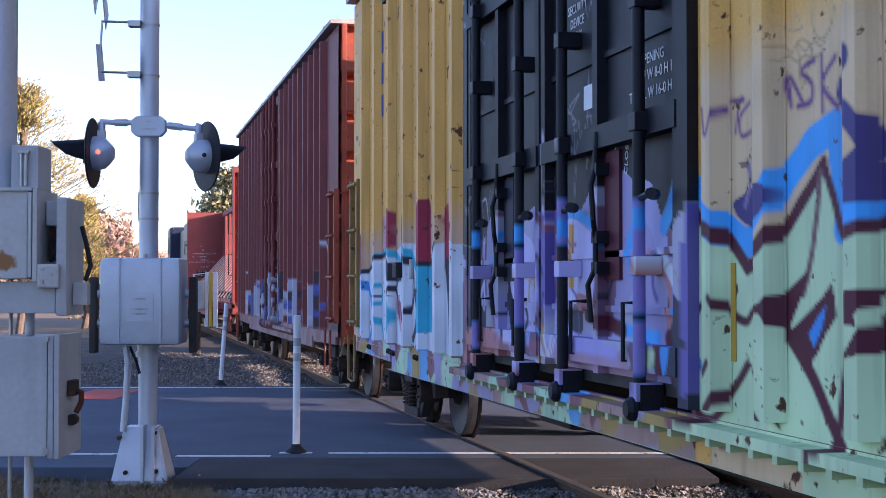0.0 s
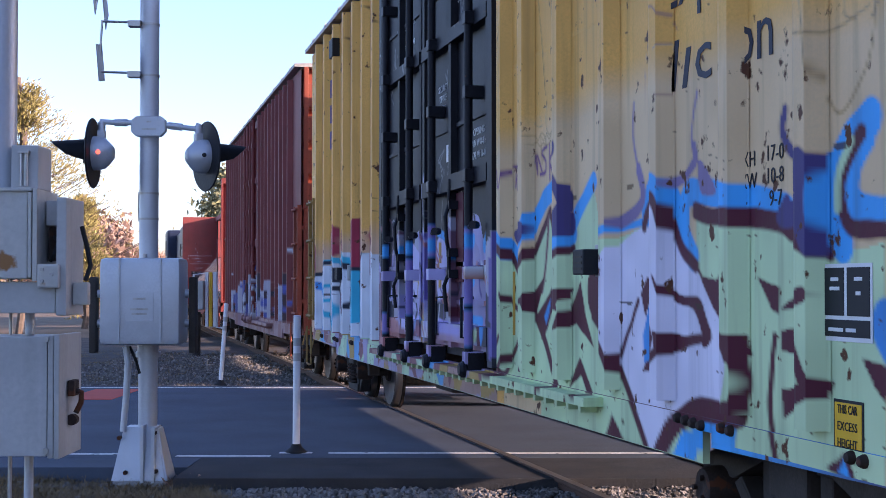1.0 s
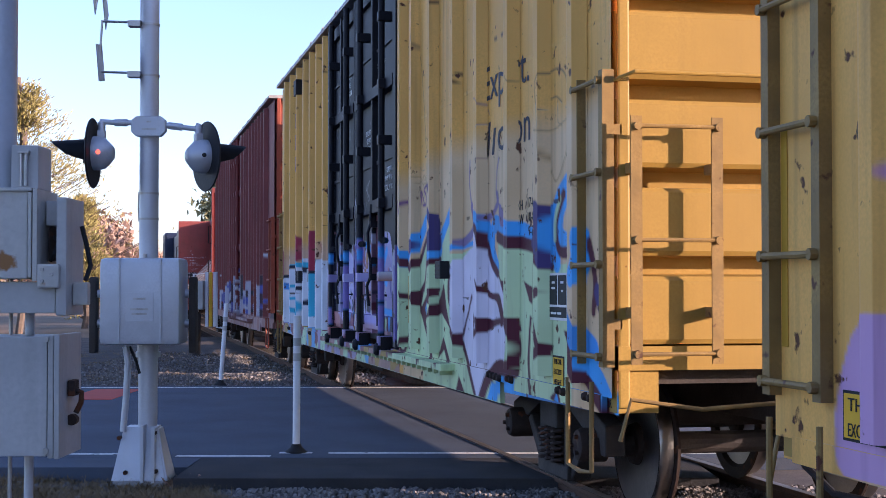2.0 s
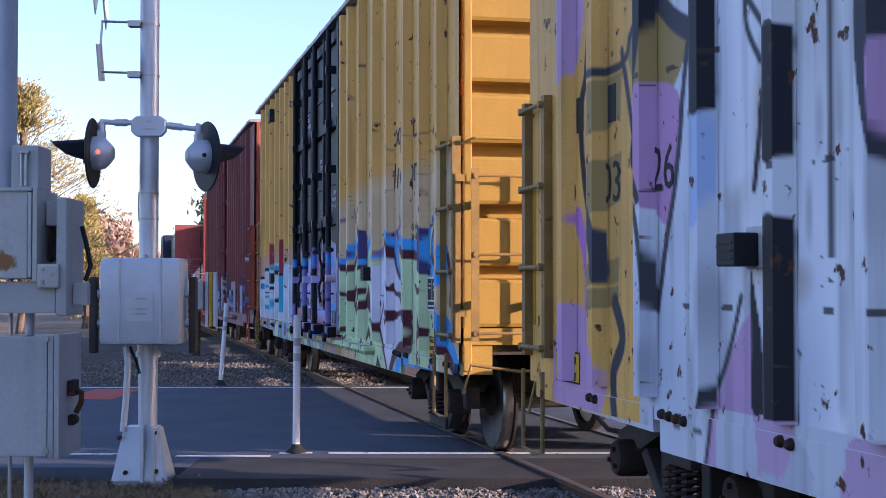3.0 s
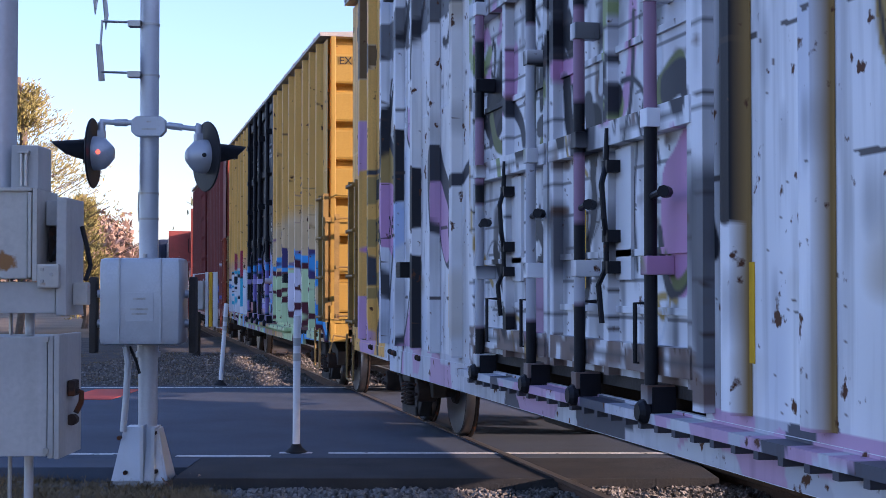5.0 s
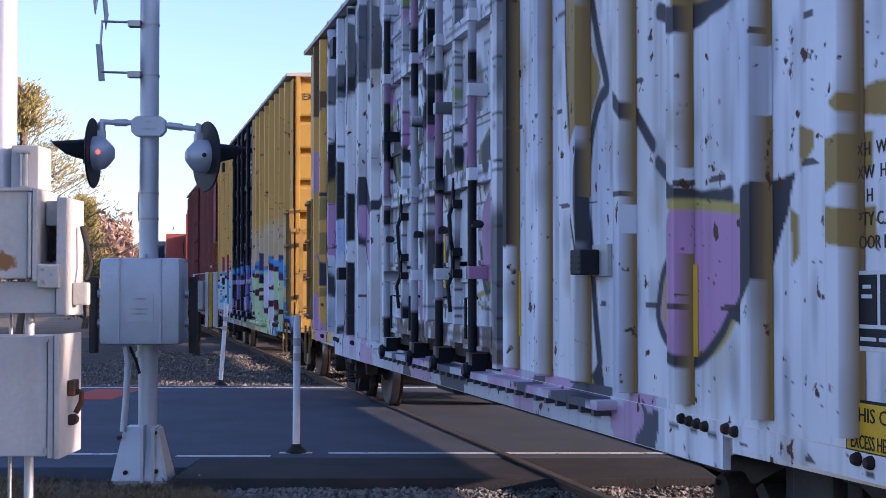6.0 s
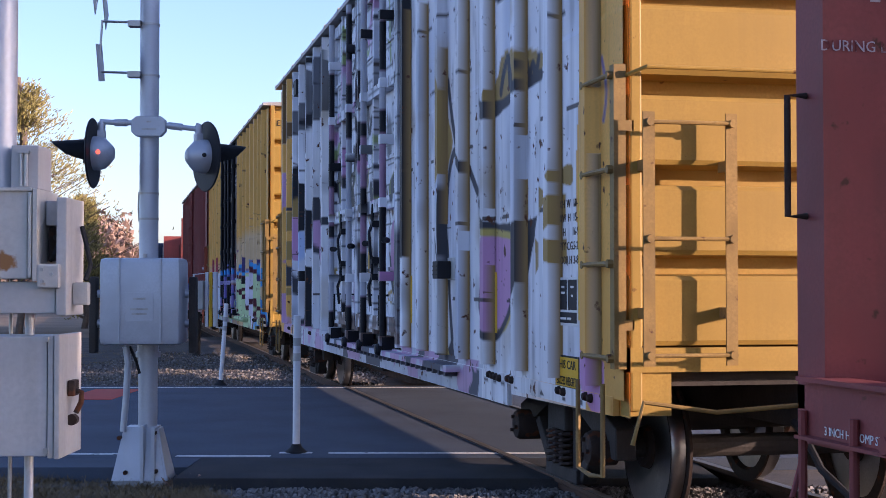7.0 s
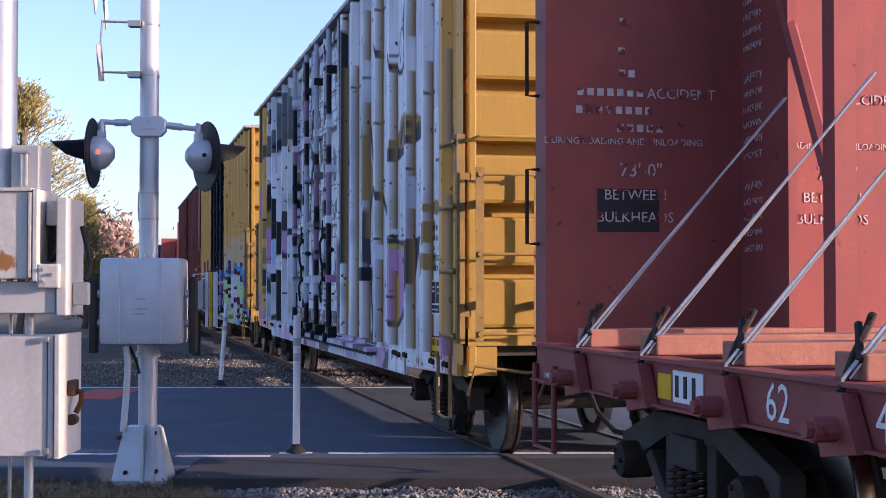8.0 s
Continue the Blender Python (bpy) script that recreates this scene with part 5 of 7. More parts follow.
def yellow_door_shapes(c, y, z):
    spray_blob(c, y, z, LAV, [(0.09, 1.93), (-0.39, 1.85), (-0.63, 1.79), (-0.62, 1.47), (-0.28, 1.43), (0.07, 1.41)])
    spray_poly(c, y, z, ORANGE, [(0.04, 1.91), (-0.07, 1.9), (-0.07, 1.5), (0.04, 1.5)])
    spray_poly(c, y, z, VIOLET, [(1.03, 1.79), (0.61, 1.78), (0.62, 1.61), (1.03, 1.61)])
    spray_blob(c, y, z, LAV, [(1.37, 1.93), (0.93, 1.84), (0.58, 1.62), (0.61, 1.31), (1.15, 1.3), (1.46, 1.54)])
    spray_line(c, y, z, SKY, 0.11, [(-1.27, 1.89), (-1.16, 1.82), (-1.1, 1.73), (-1.15, 1.6), (-1.26, 1.56)])
    spray_blob(c, y, z, SALMON, [(2.53, 1.14), (1.62, 1.19), (1.58, 0.89), (2.31, 0.85), (2.57, 0.91)])
    spray_poly(c, y, z, LAV, [(1.38, 1.23), (0.65, 1.24), (0.69, 1.12), (1.38, 1.11)])
    spray_poly(c, y, z, LAV2, [(0.07, 1.23), (-1.11, 1.18), (-1.11, 1.09), (0.07, 1.13)])
    spray_poly(c, y, z, LAV2, [(0.08, 0.99), (-1.11, 0.96), (-1.11, 0.85), (0.08, 0.85)])
    spray_poly(c, y, z, LAV, [(1.46, 1.04), (0.26, 1.02), (0.26, 0.93), (1.46, 0.94)])
    spray_blob(c, y, z, SALMON, [(-0.16, 1.47), (-0.6, 1.4), (-0.62, 1.33), (-0.16, 1.38)])
    spray_line(c, y, z, SKY, 0.08, [(1.95, 1.72), (1.61, 1.84), (1.48, 1.96)])
    spray_line(c, y, z, SKY, 0.08, [(0.07, 2.0), (-0.39, 1.91), (-0.71, 1.77)])
    spray_line(c, y, z, SKY, 0.12, [(-1.63, 1.83), (-1.75, 1.95), (-1.83, 2.06)])
    spray_line(c, y, z, SALMON, 0.08, [(-1.46, 1.69), (-1.67, 1.56), (-1.74, 1.41), (-1.69, 1.32)])
    spray_line(c, y, z, PALE, 0.09, [(-1.58, 1.68), (-1.78, 1.53), (-1.82, 1.36)])
    spray_line(c, y, z, BLUE2, 0.12, [(-1.8, 1.47), (-1.84, 1.24), (-1.78, 1.06)])
    spray_line(c, y, z, MAROON, 0.1, [(-1.69, 1.24), (-1.78, 1.0), (-1.9, 0.9)])
    spray_poly(c, y, z, GREEN, [(-1.54, 1.19), (-1.69, 1.18), (-1.68, 1.09), (-1.54, 1.09)])
    spray_line(c, y, z, SKY, 0.08, [(-0.85, 1.29), (-1.19, 1.25), (-1.54, 1.24)])
    spray_line(c, y, z, MAROON, 0.1, [(-0.33, 1.34), (-0.76, 1.29), (-1.0, 1.26)])
    spray_line(c, y, z, INK, 0.05, [(1.15, 1.46), (1.0, 1.3), (1.07, 1.22)])


def white_door_shapes(c, y, z):
    spray_blob(c, y, z, PINK2, [(-1.52, 2.09), (-1.66, 2.21), (-1.92, 2.29), (-1.93, 1.57), (-1.74, 1.46), (-1.56, 1.57), (-1.5, 1.84)])
    spray_line(c, y, z, GREY, 0.09, [(-1.47, 1.8), (-1.53, 1.62), (-1.65, 1.48), (-1.91, 1.57)])
    spray_line(c, y, z, OLIVE, 0.07, [(-1.61, 1.66), (-1.7, 1.52), (-1.91, 1.59)])
    spray_blob(c, y, z, BLACKISH, [(2.23, 2.98), (1.87, 3.1), (1.64, 2.85), (1.87, 2.64), (2.11, 2.63)])
    spray_line(c, y, z, GREY, 0.12, [(2.11, 2.63), (1.89, 2.82), (1.62, 2.88), (1.27, 2.7), (1.18, 2.55)])
    spray_blob(c, y, z, PINK2, [(0.32, 2.96), (-0.03, 2.95), (-0.0, 2.81), (0.24, 2.83)])
    spray_line(c, y, z, OLIVE, 0.12, [(2.1, 2.81), (1.96, 2.61), (1.76, 2.55)])
    spray_line(c, y, z, OLIVE, 0.16, [(0.71, 2.47), (0.57, 2.73), (0.49, 2.81)])
    spray_line(c, y, z, BLACKISH, 0.14, [(0.93, 3.17), (0.86, 2.93), (0.95, 2.79)])
    spray_line(c, y, z, BLACKISH, 0.18, [(0.16, 2.81), (0.13, 2.6), (0.05, 2.45)])
    spray_line(c, y, z, GREY, 0.18, [(-0.27, 2.63), (-0.31, 2.49), (-0.23, 2.36)])
    spray_line(c, y, z, GREY, 0.1, [(-0.79, 2.83), (-0.73, 2.69), (-0.85, 2.62), (-0.76, 2.5)])
    spray_line(c, y, z, PALE, 0.1, [(-0.54, 2.88), (-0.51, 2.7)])
    spray_line(c, y, z, GREY, 0.2, [(-0.12, 1.81), (-0.23, 1.61), (-0.15, 1.42)])
    spray_line(c, y, z, BLACKISH, 0.14, [(1.99, 1.79), (1.76, 1.54), (1.55, 1.33), (1.44, 1.2)])
    spray_line(c, y, z, GREY, 0.14, [(0.85, 1.94), (0.67, 1.78), (0.76, 1.6)])
    spray_blob(c, y, z, MAUVE, [(0.9, 1.63), (0.72, 1.63), (0.59, 1.23), (0.81, 1.09), (0.95, 1.34)])
    spray_line(c, y, z, GREY, 0.1, [(-0.34, 2.21), (-0.4, 1.99), (-0.28, 1.8)])
    spray_blob(c, y, z, GREY, [(0.84, 2.64), (0.66, 2.68), (0.62, 2.55), (0.82, 2.54)])
    spray_line(c, y, z, OLIVE, 0.2, [(-1.48, 2.53), (-1.62, 2.6), (-1.76, 2.64)])
    spray_line(c, y, z, GREY, 0.2, [(-1.58, 2.56), (-1.8, 2.59), (-1.93, 2.46)])


def yellow_coat(y, z):
    c = np.zeros((len(y), 4))
    n = vnoise(y, z, 3, 2)
    # pale haze of older overspray
    edge = 2.62 + 0.25 * vnoise(y, z * 0, 1.3, 4)
    lay(c, np.where(y < -2.3, 0.60 * np.clip((edge - z) / 0.22, 0, 1), 0), (0.66, 0.54, 0.38))
    fore = y > 2.5
    lay(c, np.where(fore, 0.55 * np.clip((2.05 + 0.3 * n - z) / 0.3, 0, 1), 0), (0.58, 0.40, 0.38))
    yellow_shapes(c, y, z)
    scribble(c, y, z, 3.2, 8.3, 0.95, 1.75, 26, 5, [INK, PALE, TEAL, (0.30, 0.04, 0.10), INK, PALE], 0.03, 0.08)
    scribble(c, y, z, -7.8, -2.3, 2.5, 3.0, 6, 8, [FACE, TAG], 0.010, 0.016)
    # sill: small leftover patches
    sill = (z < 0.93) & (y < 8.3)
    pal, edge = cells(y, z, 0.33, 11, [(0.42, 0.27, 0.085), (0.25, 0.10, 0.11), (0.45, 0.62, 0.40), (0.13, 0.38, 0.66), (0.36, 0.30, 0.45), (0.40, 0.24, 0.20)], 1.0)
    lay(c, np.where(sill & (y > -2.1), 1.0, 0), (0.4, 0.3, 0.2))
    k = sill & (y > -2.1)
    c[k, :3] = pal[k]
    # chips and drips of rust
    chip = (vnoise(y, z * 1.6, 32, 41) > 0.965) & (vnoise(y, z, 1.7, 19) > 0.45)
    lay(c, np.where(chip, 0.9, 0), (0.09, 0.04, 0.02))
    rows = (np.abs(((z - 1.08) % 0.66) - 0.33) < 0.016) & (vnoise(y, z, 9, 52) > 0.80)
    lay(c, np.where(rows, 0.85, 0), (0.06, 0.03, 0.02))
    f = 0.88 + 0.24 * vnoise(y, z, 5, 1)
    c[:, :3] *= f[:, None]
    return c


def yellow_door_coat(y, z):
    c = np.zeros((len(y), 4))
    top = 1.95 + 0.35 * (vnoise(y, z, 1.6, 21) - 0.5) + 0.25 * (vnoise(y, z, 5, 9) - 0.5)
    low = z < top
    pal, edge = cells(y, z, 0.30, 6, [(0.40, 0.36, 0.60), (0.05, 0.05, 0.07), (0.16, 0.12, 0.36), (0.04, 0.04, 0.06), (0.42, 0.40, 0.50), (0.03, 0.03, 0.05), (0.20, 0.10, 0.15), (0.35, 0.30, 0.50)], 2.2)
    pink = (z < 1.15)[:, None] * (vnoise(y, z, 1.1, 2) > 0.4)[:, None]
    pal = np.where(pink, pal * 0.4 + np.array((0.42, 0.16, 0.20)) * 0.6, pal)
    lay(c, np.where(low, 0.95, 0), (0.4, 0.4, 0.55))
    c[low, :3] = pal[low]
    yellow_door_shapes(c, y, z)
    scribble(c, y, z, -1.6, 2.9, 0.98, 1.85, 30, 15, [(0.03, 0.03, 0.05), (0.50, 0.46, 0.66), (0.12, 0.09, 0.30), (0.58, 0.56, 0.62), (0.08, 0.36, 0.66), (0.34, 0.12, 0.16), (0.03, 0.03, 0.05), (0.44, 0.28, 0.10)], 0.015, 0.05)
    # chalk scribbles
    for k in range(9):
        r = random.Random(k)
        yc, zc = -1.4 + 4.2 * r.random(), 2.3 + 1.9 * r.random()
        pts = [(yc + r.gauss(0, 0.09), zc + r.gauss(0, 0.16)) for _ in range(9)]
        lay(c, line_mask(y, z, pts, 0.008) * 0.8, (0.5, 0.5, 0.52))
    return c


def white_coat(y, z):
    c = np.zeros((len(y), 4))
    fore = y > 6.62 - 0.15 * np.clip(z - 2.0, -1, 1) - 0.2 * (z < 1.6)
    aft = y < -7.98 - 0.10 * np.sin(z * 2.2)
    body = ~(fore | aft)
    lay(c, np.where(body, 1.0, 0), (0.80, 0.79, 0.80))
    n1, n2 = vnoise(y, z, 0.9, 1), vnoise(y, z * 0.6, 4.5, 2)
    tone = 0.78 + 0.28 * n1 + 0.14 * n2
    c[:, :3] *= tone[:, None]
    bluish = np.clip(vnoise(y, z * 0.35, 2.4, 6) - 0.55, 0, 1) * 1.2
    c[:, :3] = c[:, :3] * (1 - bluish[:, None]) + np.array((0.30, 0.37, 0.52)) * bluish[:, None]
    cream = np.clip(vnoise(y, z * 0.5, 1.3, 15) - 0.35, 0, 1) * 0.7
    c[:, :3] = c[:, :3] * (1 - cream[:, None]) + np.array((0.72, 0.66, 0.58)) * cream[:, None]
    grime = np.clip(vnoise(y, z * 0.25, 11, 16) - 0.62, 0, 1) * 1.3 * body
    c[:, :3] = c[:, :3] * (1 - grime[:, None]) + np.array((0.16, 0.15, 0.15)) * grime[:, None]
    warm = np.clip(vnoise(y, z, 2.6, 14) - 0.76, 0, 1) * 3.0 * body
    lay(c, warm, (0.42, 0.31, 0.18))
    white_shapes(c, y, z)
    scribble(c, y, z, 3.0, 6.6, 3.3, 4.7, 12, 45, [GREY, BLACKISH, GREY, (0.70, 0.71, 0.74)], 0.04, 0.12)
    scribble(c, y, z, -7.4, -2.4, 3.2, 4.7, 10, 47, [GREY, TAN, GREY], 0.03, 0.08)
    # black drips down three of the posts
    for yp, za, zb in ((4.76, 0.95, 1.72), (4.76, 2.15, 2.55), (5.59, 2.45, 3.0), (-2.56, 1.9, 4.6)):
        spray_line(c, y, z, BLACKISH, 0.22, [(yp, za), (yp + 0.02, (za + zb) / 2), (yp, zb)])
    # chipped spots
    chip = (vnoise(y, z * 1.7, 30, 41) > 0.955) & (vnoise(y, z, 2.0, 17) > 0.50) & body
    lay(c, np.where(chip, 0.9, 0), (0.10, 0.05, 0.03))
    rows = body & (np.abs(((z - 1.1) % 0.62) - 0.31) < 0.018) & (vnoise(y, z, 8, 51) > 0.70)
    lay(c, np.where(rows, 0.9, 0), (0.05, 0.035, 0.03))
    # fore stripe of black near the door and dark smears high up
    for ys, w in ((2.62, 0.22), (4.35, 0.06), (-2.36, 0.26)):
        sm = np.clip(1.2 - np.abs(y - ys) / (w * 0.5) + 0.8 * (vnoise(y, z * 0.7, 3, 3) - 0.6), 0, 1) * (vnoise(y * 0, z, 0.9, int(ys * 10)) > 0.45)
        lay(c, sm * 0.9, BLACKISH)
    high = (y > 2.4) & (z > 3.9) & (vnoise(y, z, 2.2, 61) > 0.55)
    lay(c, np.where(high, 0.8, 0), BLACKISH)
    sill = (z < 0.93)
    pal, edge = cells(y, z, 0.42, 17, [(0.58, 0.58, 0.62), (0.50, 0.50, 0.54), (0.10, 0.10, 0.12), (0.55, 0.35, 0.48), (0.60, 0.60, 0.62), (0.56, 0.56, 0.6)], 1.0)
    k = sill & (y < 5.5) & (y > -5.5)
    lay(c, np.where(k, 1.0, 0), (0.5, 0.5, 0.5))
    c[k, :3] = pal[k]
    return c


def white_door_coat(y, z):
    c = np.zeros((len(y), 4))
    lay(c, np.ones(len(y)), (0.74, 0.74, 0.76))
    tone = 0.70 + 0.35 * vnoise(y, z, 1.3, 7) + 0.15 * vnoise(y, z * 0.5, 7, 8)
    c[:, :3] *= tone[:, None]
    grime = np.clip(vnoise(y, z * 0.3, 10, 18) - 0.55, 0, 1) * 1.5
    c[:, :3] = c[:, :3] * (1 - grime[:, None]) + np.array((0.10, 0.095, 0.10)) * grime[:, None]
    smear = np.clip((vnoise(y, z * 0.45, 3.6, 77) - 0.66) * 6, 0, 1)
    lay(c, smear * 0.85, (0.06, 0.06, 0.07))
    scribble(c, y, z, -1.7, 2.8, 2.5, 4.8, 60, 25, [BLACKISH, GREY, (0.60, 0.62, 0.66), BLACKISH, (0.30, 0.36, 0.16), PINK, (0.62, 0.64, 0.68)], 0.04, 0.20)
    scribble(c, y, z, -1.7, 2.8, 1.2, 2.2, 26, 27, [GREY, (0.62, 0.64, 0.68), GREY, (0.45, 0.30, 0.10)], 0.02, 0.07)
    rust = (z < 1.20) * np.clip((vnoise(y, z, 9, 5) - 0.34) * 6, 0, 1) + (z >= 1.22) * np.clip((vnoise(y, z, 7, 6) - 0.84) * 9, 0, 1)
    lay(c, rust * 0.85, (0.12, 0.055, 0.03))
    specks = (vnoise(y, z * 1.5, 34, 91) > 0.90) & (vnoise(y, z, 3.0, 92) > 0.42)
    lay(c, np.where(specks, 0.9, 0), (0.06, 0.035, 0.025))
    joints = np.abs(((z - 1.02) % 0.21) - 0.105) < 0.006
    lay(c, np.where(joints & (vnoise(y, z, 4, 93) > 0.35), 0.75, 0), (0.08, 0.07, 0.07))
    white_door_shapes(c, y, z)
    return c


def white_rod_coat(y, z):
    c = np.zeros((len(y), 4))
    n = vnoise(y * 0 + np.round(y.mean(), 1), z, 2.0, 3)
    lay(c, np.where((n > 0.62) & (z > 1.2), 0.9, 0), (0.50, 0.50, 0.54))
    lay(c, np.where((n < 0.25) & (z > 1.2), 0.7, 0), (0.48, 0.28, 0.40))
    return c


def yellow_rod_coat(y, z):
    c = np.zeros((len(y), 4))
    n = vnoise(y * 0 + np.round(y.mean(), 1), z, 3.0, 9)
    low = (z < 1.9 + 0.2 * n) & (z > 1.04)
    lay(c, np.where(low & (n > 0.58), 0.9, 0), (0.26, 0.20, 0.48))
    lay(c, np.where((z > 1.82) & (z < 1.93), 0.95, 0), SKY)
    return c


def red_coat(y, z):
    c = np.zeros((len(y), 4))
    pal, edge = cells(y, z, 0.34, 23, [(0.50, 0.50, 0.56), (0.46, 0.44, 0.52), (0.12, 0.14, 0.35), (0.05, 0.04, 0.05), (0.17, 0.035, 0.03)], 2.4)
    top = 1.35 + 0.5 * vnoise(y, z * 0, 1.4, 7) - 0.5 * (np.abs(y) > 6)
    low = (z < top) & (y < 5.5)
    lay(c, np.where(low, 0.85, 0), (0.5, 0.5, 0.55))
    c[low, :3] = pal[low]
    scribble(c, y, z, -7.0, 5.0, 0.95, 1.7, 50, 35, [(0.03, 0.03, 0.04), (0.55, 0.55, 0.60), (0.10, 0.12, 0.40), (0.5, 0.5, 0.56)], 0.04, 0.10)
    lay(c, np.where(z < 0.93, 0.8, 0), (0.33, 0.17, 0.15))
    return c

BROWN_INK = plain("brown_stencil", (0.08, 0.05, 0.03), 0.6)
CREAM_TOP = material("cream_end_top", (0.70, 0.55, 0.42), 0.6, spread=0.1, rust=0.2)

yellow_car = boxcar("yellow_boxcar", "yellow boxcar with black plug doors and bright graffiti below", 8.97, doors=(-2.03, 0.47, 2.54), rods=(2.04, 0.81, -0.19, -1.56), posts=[7.55, 6.74, 5.92, 5.09, 4.37, 3.66, 2.99, -2.43, -3.01, -3.83, -4.75, -5.58, -6.49, -7.26, -8.01], coat=yellow_coat, door_coat=yellow_door_coat, rod_coat=yellow_rod_coat, white_top=CREAM_TOP)
white_car = boxcar("white_boxcar", "yellow boxcar mostly covered by white and grey graffiti", -10.49, doors=(-2.13, 0.37, 2.41), L=17.5, rods=(2.02, 0.61, -0.44, -1.64), posts=[7.79, 7.19, 6.39, 5.59, 4.76, 3.95, 3.09, -2.56, -3.36, -4.16, -4.96, -5.78, -6.68, -7.49, -8.26], coat=white_coat, door_coat=white_door_coat, rod_coat=white_rod_coat, bare_flank=True)
red_car = boxcar("red_boxcar", "oxide red boxcar with close ribs and graffiti below", 26.3, L=15.0, rods=(), side=RED, end=RED_END, door=RED, rod=RED, doors=(-0.9, 0.3, 1.5), pitch=0.62, step=0.05, coat=red_coat, white_top=CREAM_TOP)
flat_b, flat_h = flatcar("bulkhead_flatcar", "oxide red centre-beam flat car, empty, with tie-down cables", -21.47, -43.9)
flat_a, _ = flatcar("bulkhead_flatcar", "oxide red centre-beam flat car, empty, far ahead", 58.0, 35.6)


# ---- plates, lettering and reflectors on the two boxcars ----
SKIN = -HALF_W + 0.085


def plate(car, name, y0, y1, z0, z1, mat, out=0.004, x=SKIN, label=""):
    bm = bmesh.new()
    box(bm, x - out, x - 0.0005, min(y0, y1), max(y0, y1), z0, z1, bevel=min(0.006, out * 0.4))
    return part(name, bm, mat, car, label)


def stencil_board(car, y, z, w, h):
    """A white-edged black board with pale marks."""
    b = plate(car, "stencil_board", y - w / 2, y + w / 2, z, z + h, WHITE, 0.004)
    plate(b, "black_field", y + w * 0.04, y + w * 0.46, z + h * 0.33, z + h * 0.95, BLACK, 0.007)
    plate(b, "black_field", y - w * 0.46, y - w * 0.02, z + h * 0.33, z + h * 0.95, BLACK, 0.007)
    plate(b, "black_field", y - w * 0.46, y + w * 0.46, z + h * 0.06, z + h * 0.28, BLACK, 0.007)
    for k, (dy, dz, l) in enumerate(((0.22, 0.80, 0.16), (0.22, 0.68, 0.20), (-0.25, 0.80, 0.16), (-0.25, 0.62, 0.10), (0.2, 0.15, 0.3), (-0.1, 0.15, 0.2))):
        plate(b, "pale_mark", y + w * (dy - l / 2), y + w * (dy + l / 2), z + h * dz - 0.008, z + h * dz + 0.008, WHITE, 0.009)


def height_sign(car, y, z, w, h, lines):
    b = plate(car, "height_sign", y - w / 2, y + w / 2, z, z + h, BLACK, 0.004)
    plate(b, "yellow_field", y - w / 2 + 0.012, y + w / 2 - 0.012, z + 0.012, z + h - 0.012, SIGN_YELLOW, 0.007)
    for k, text in enumerate(lines):
        words("lettering", text, h / len(lines) * 0.75, side_face(SKIN - 0.009, y, z + h * (1 - (k + 0.5) / len(lines)) - 0.004), BLACK, b, w * (0.80 if len(lines) < 3 else 0.66))


def reflector(car, y, z0, z1, mat=SIGN_YELLOW):
    plate(car, "reflector_strip", y - 0.028, y + 0.028, z0, z1, mat, 0.005)


DULL_YELLOW = plain("dull_reflector", (0.50, 0.26, 0.02), 0.5)


def bracket_box(car, y, z):
    """A dark tag reader box on a pale bracket."""
    b = plate(car, "bracket_plate", y - 0.26, y + 0.02, z - 0.03, z + 0.16, CASE, 0.03)
    bm = bmesh.new()
    box(bm, SKIN - 0.15, SKIN - 0.03, y - 0.12, y + 0.08, z - 0.02, z + 0.13, bevel=0.01)
    part("tag_box", bm, BLACK, b)
    for k in range(3):
        bm = bmesh.new()
        box(bm, SKIN - 0.155, SKIN - 0.149, y - 0.10, y + 0.06, z + 0.01 + k * 0.035, z + 0.022 + k * 0.035)
        part("vent_bar", bm, TRUCK, b)


def bolts(car, y, z, n, mat, dy=0.10):
    for k in range(n):
        bm = bmesh.new()
        lathe(bm, [(0.028, 0.0), (0.028, 0.012), (0.02, 0.03), (0.004, 0.034)], pose(SKIN - 0.008, y - k * dy, z - 0.004 * k, 0, -90, 0), 10)
        part("sill_bolt", bm, mat, car, "", True)


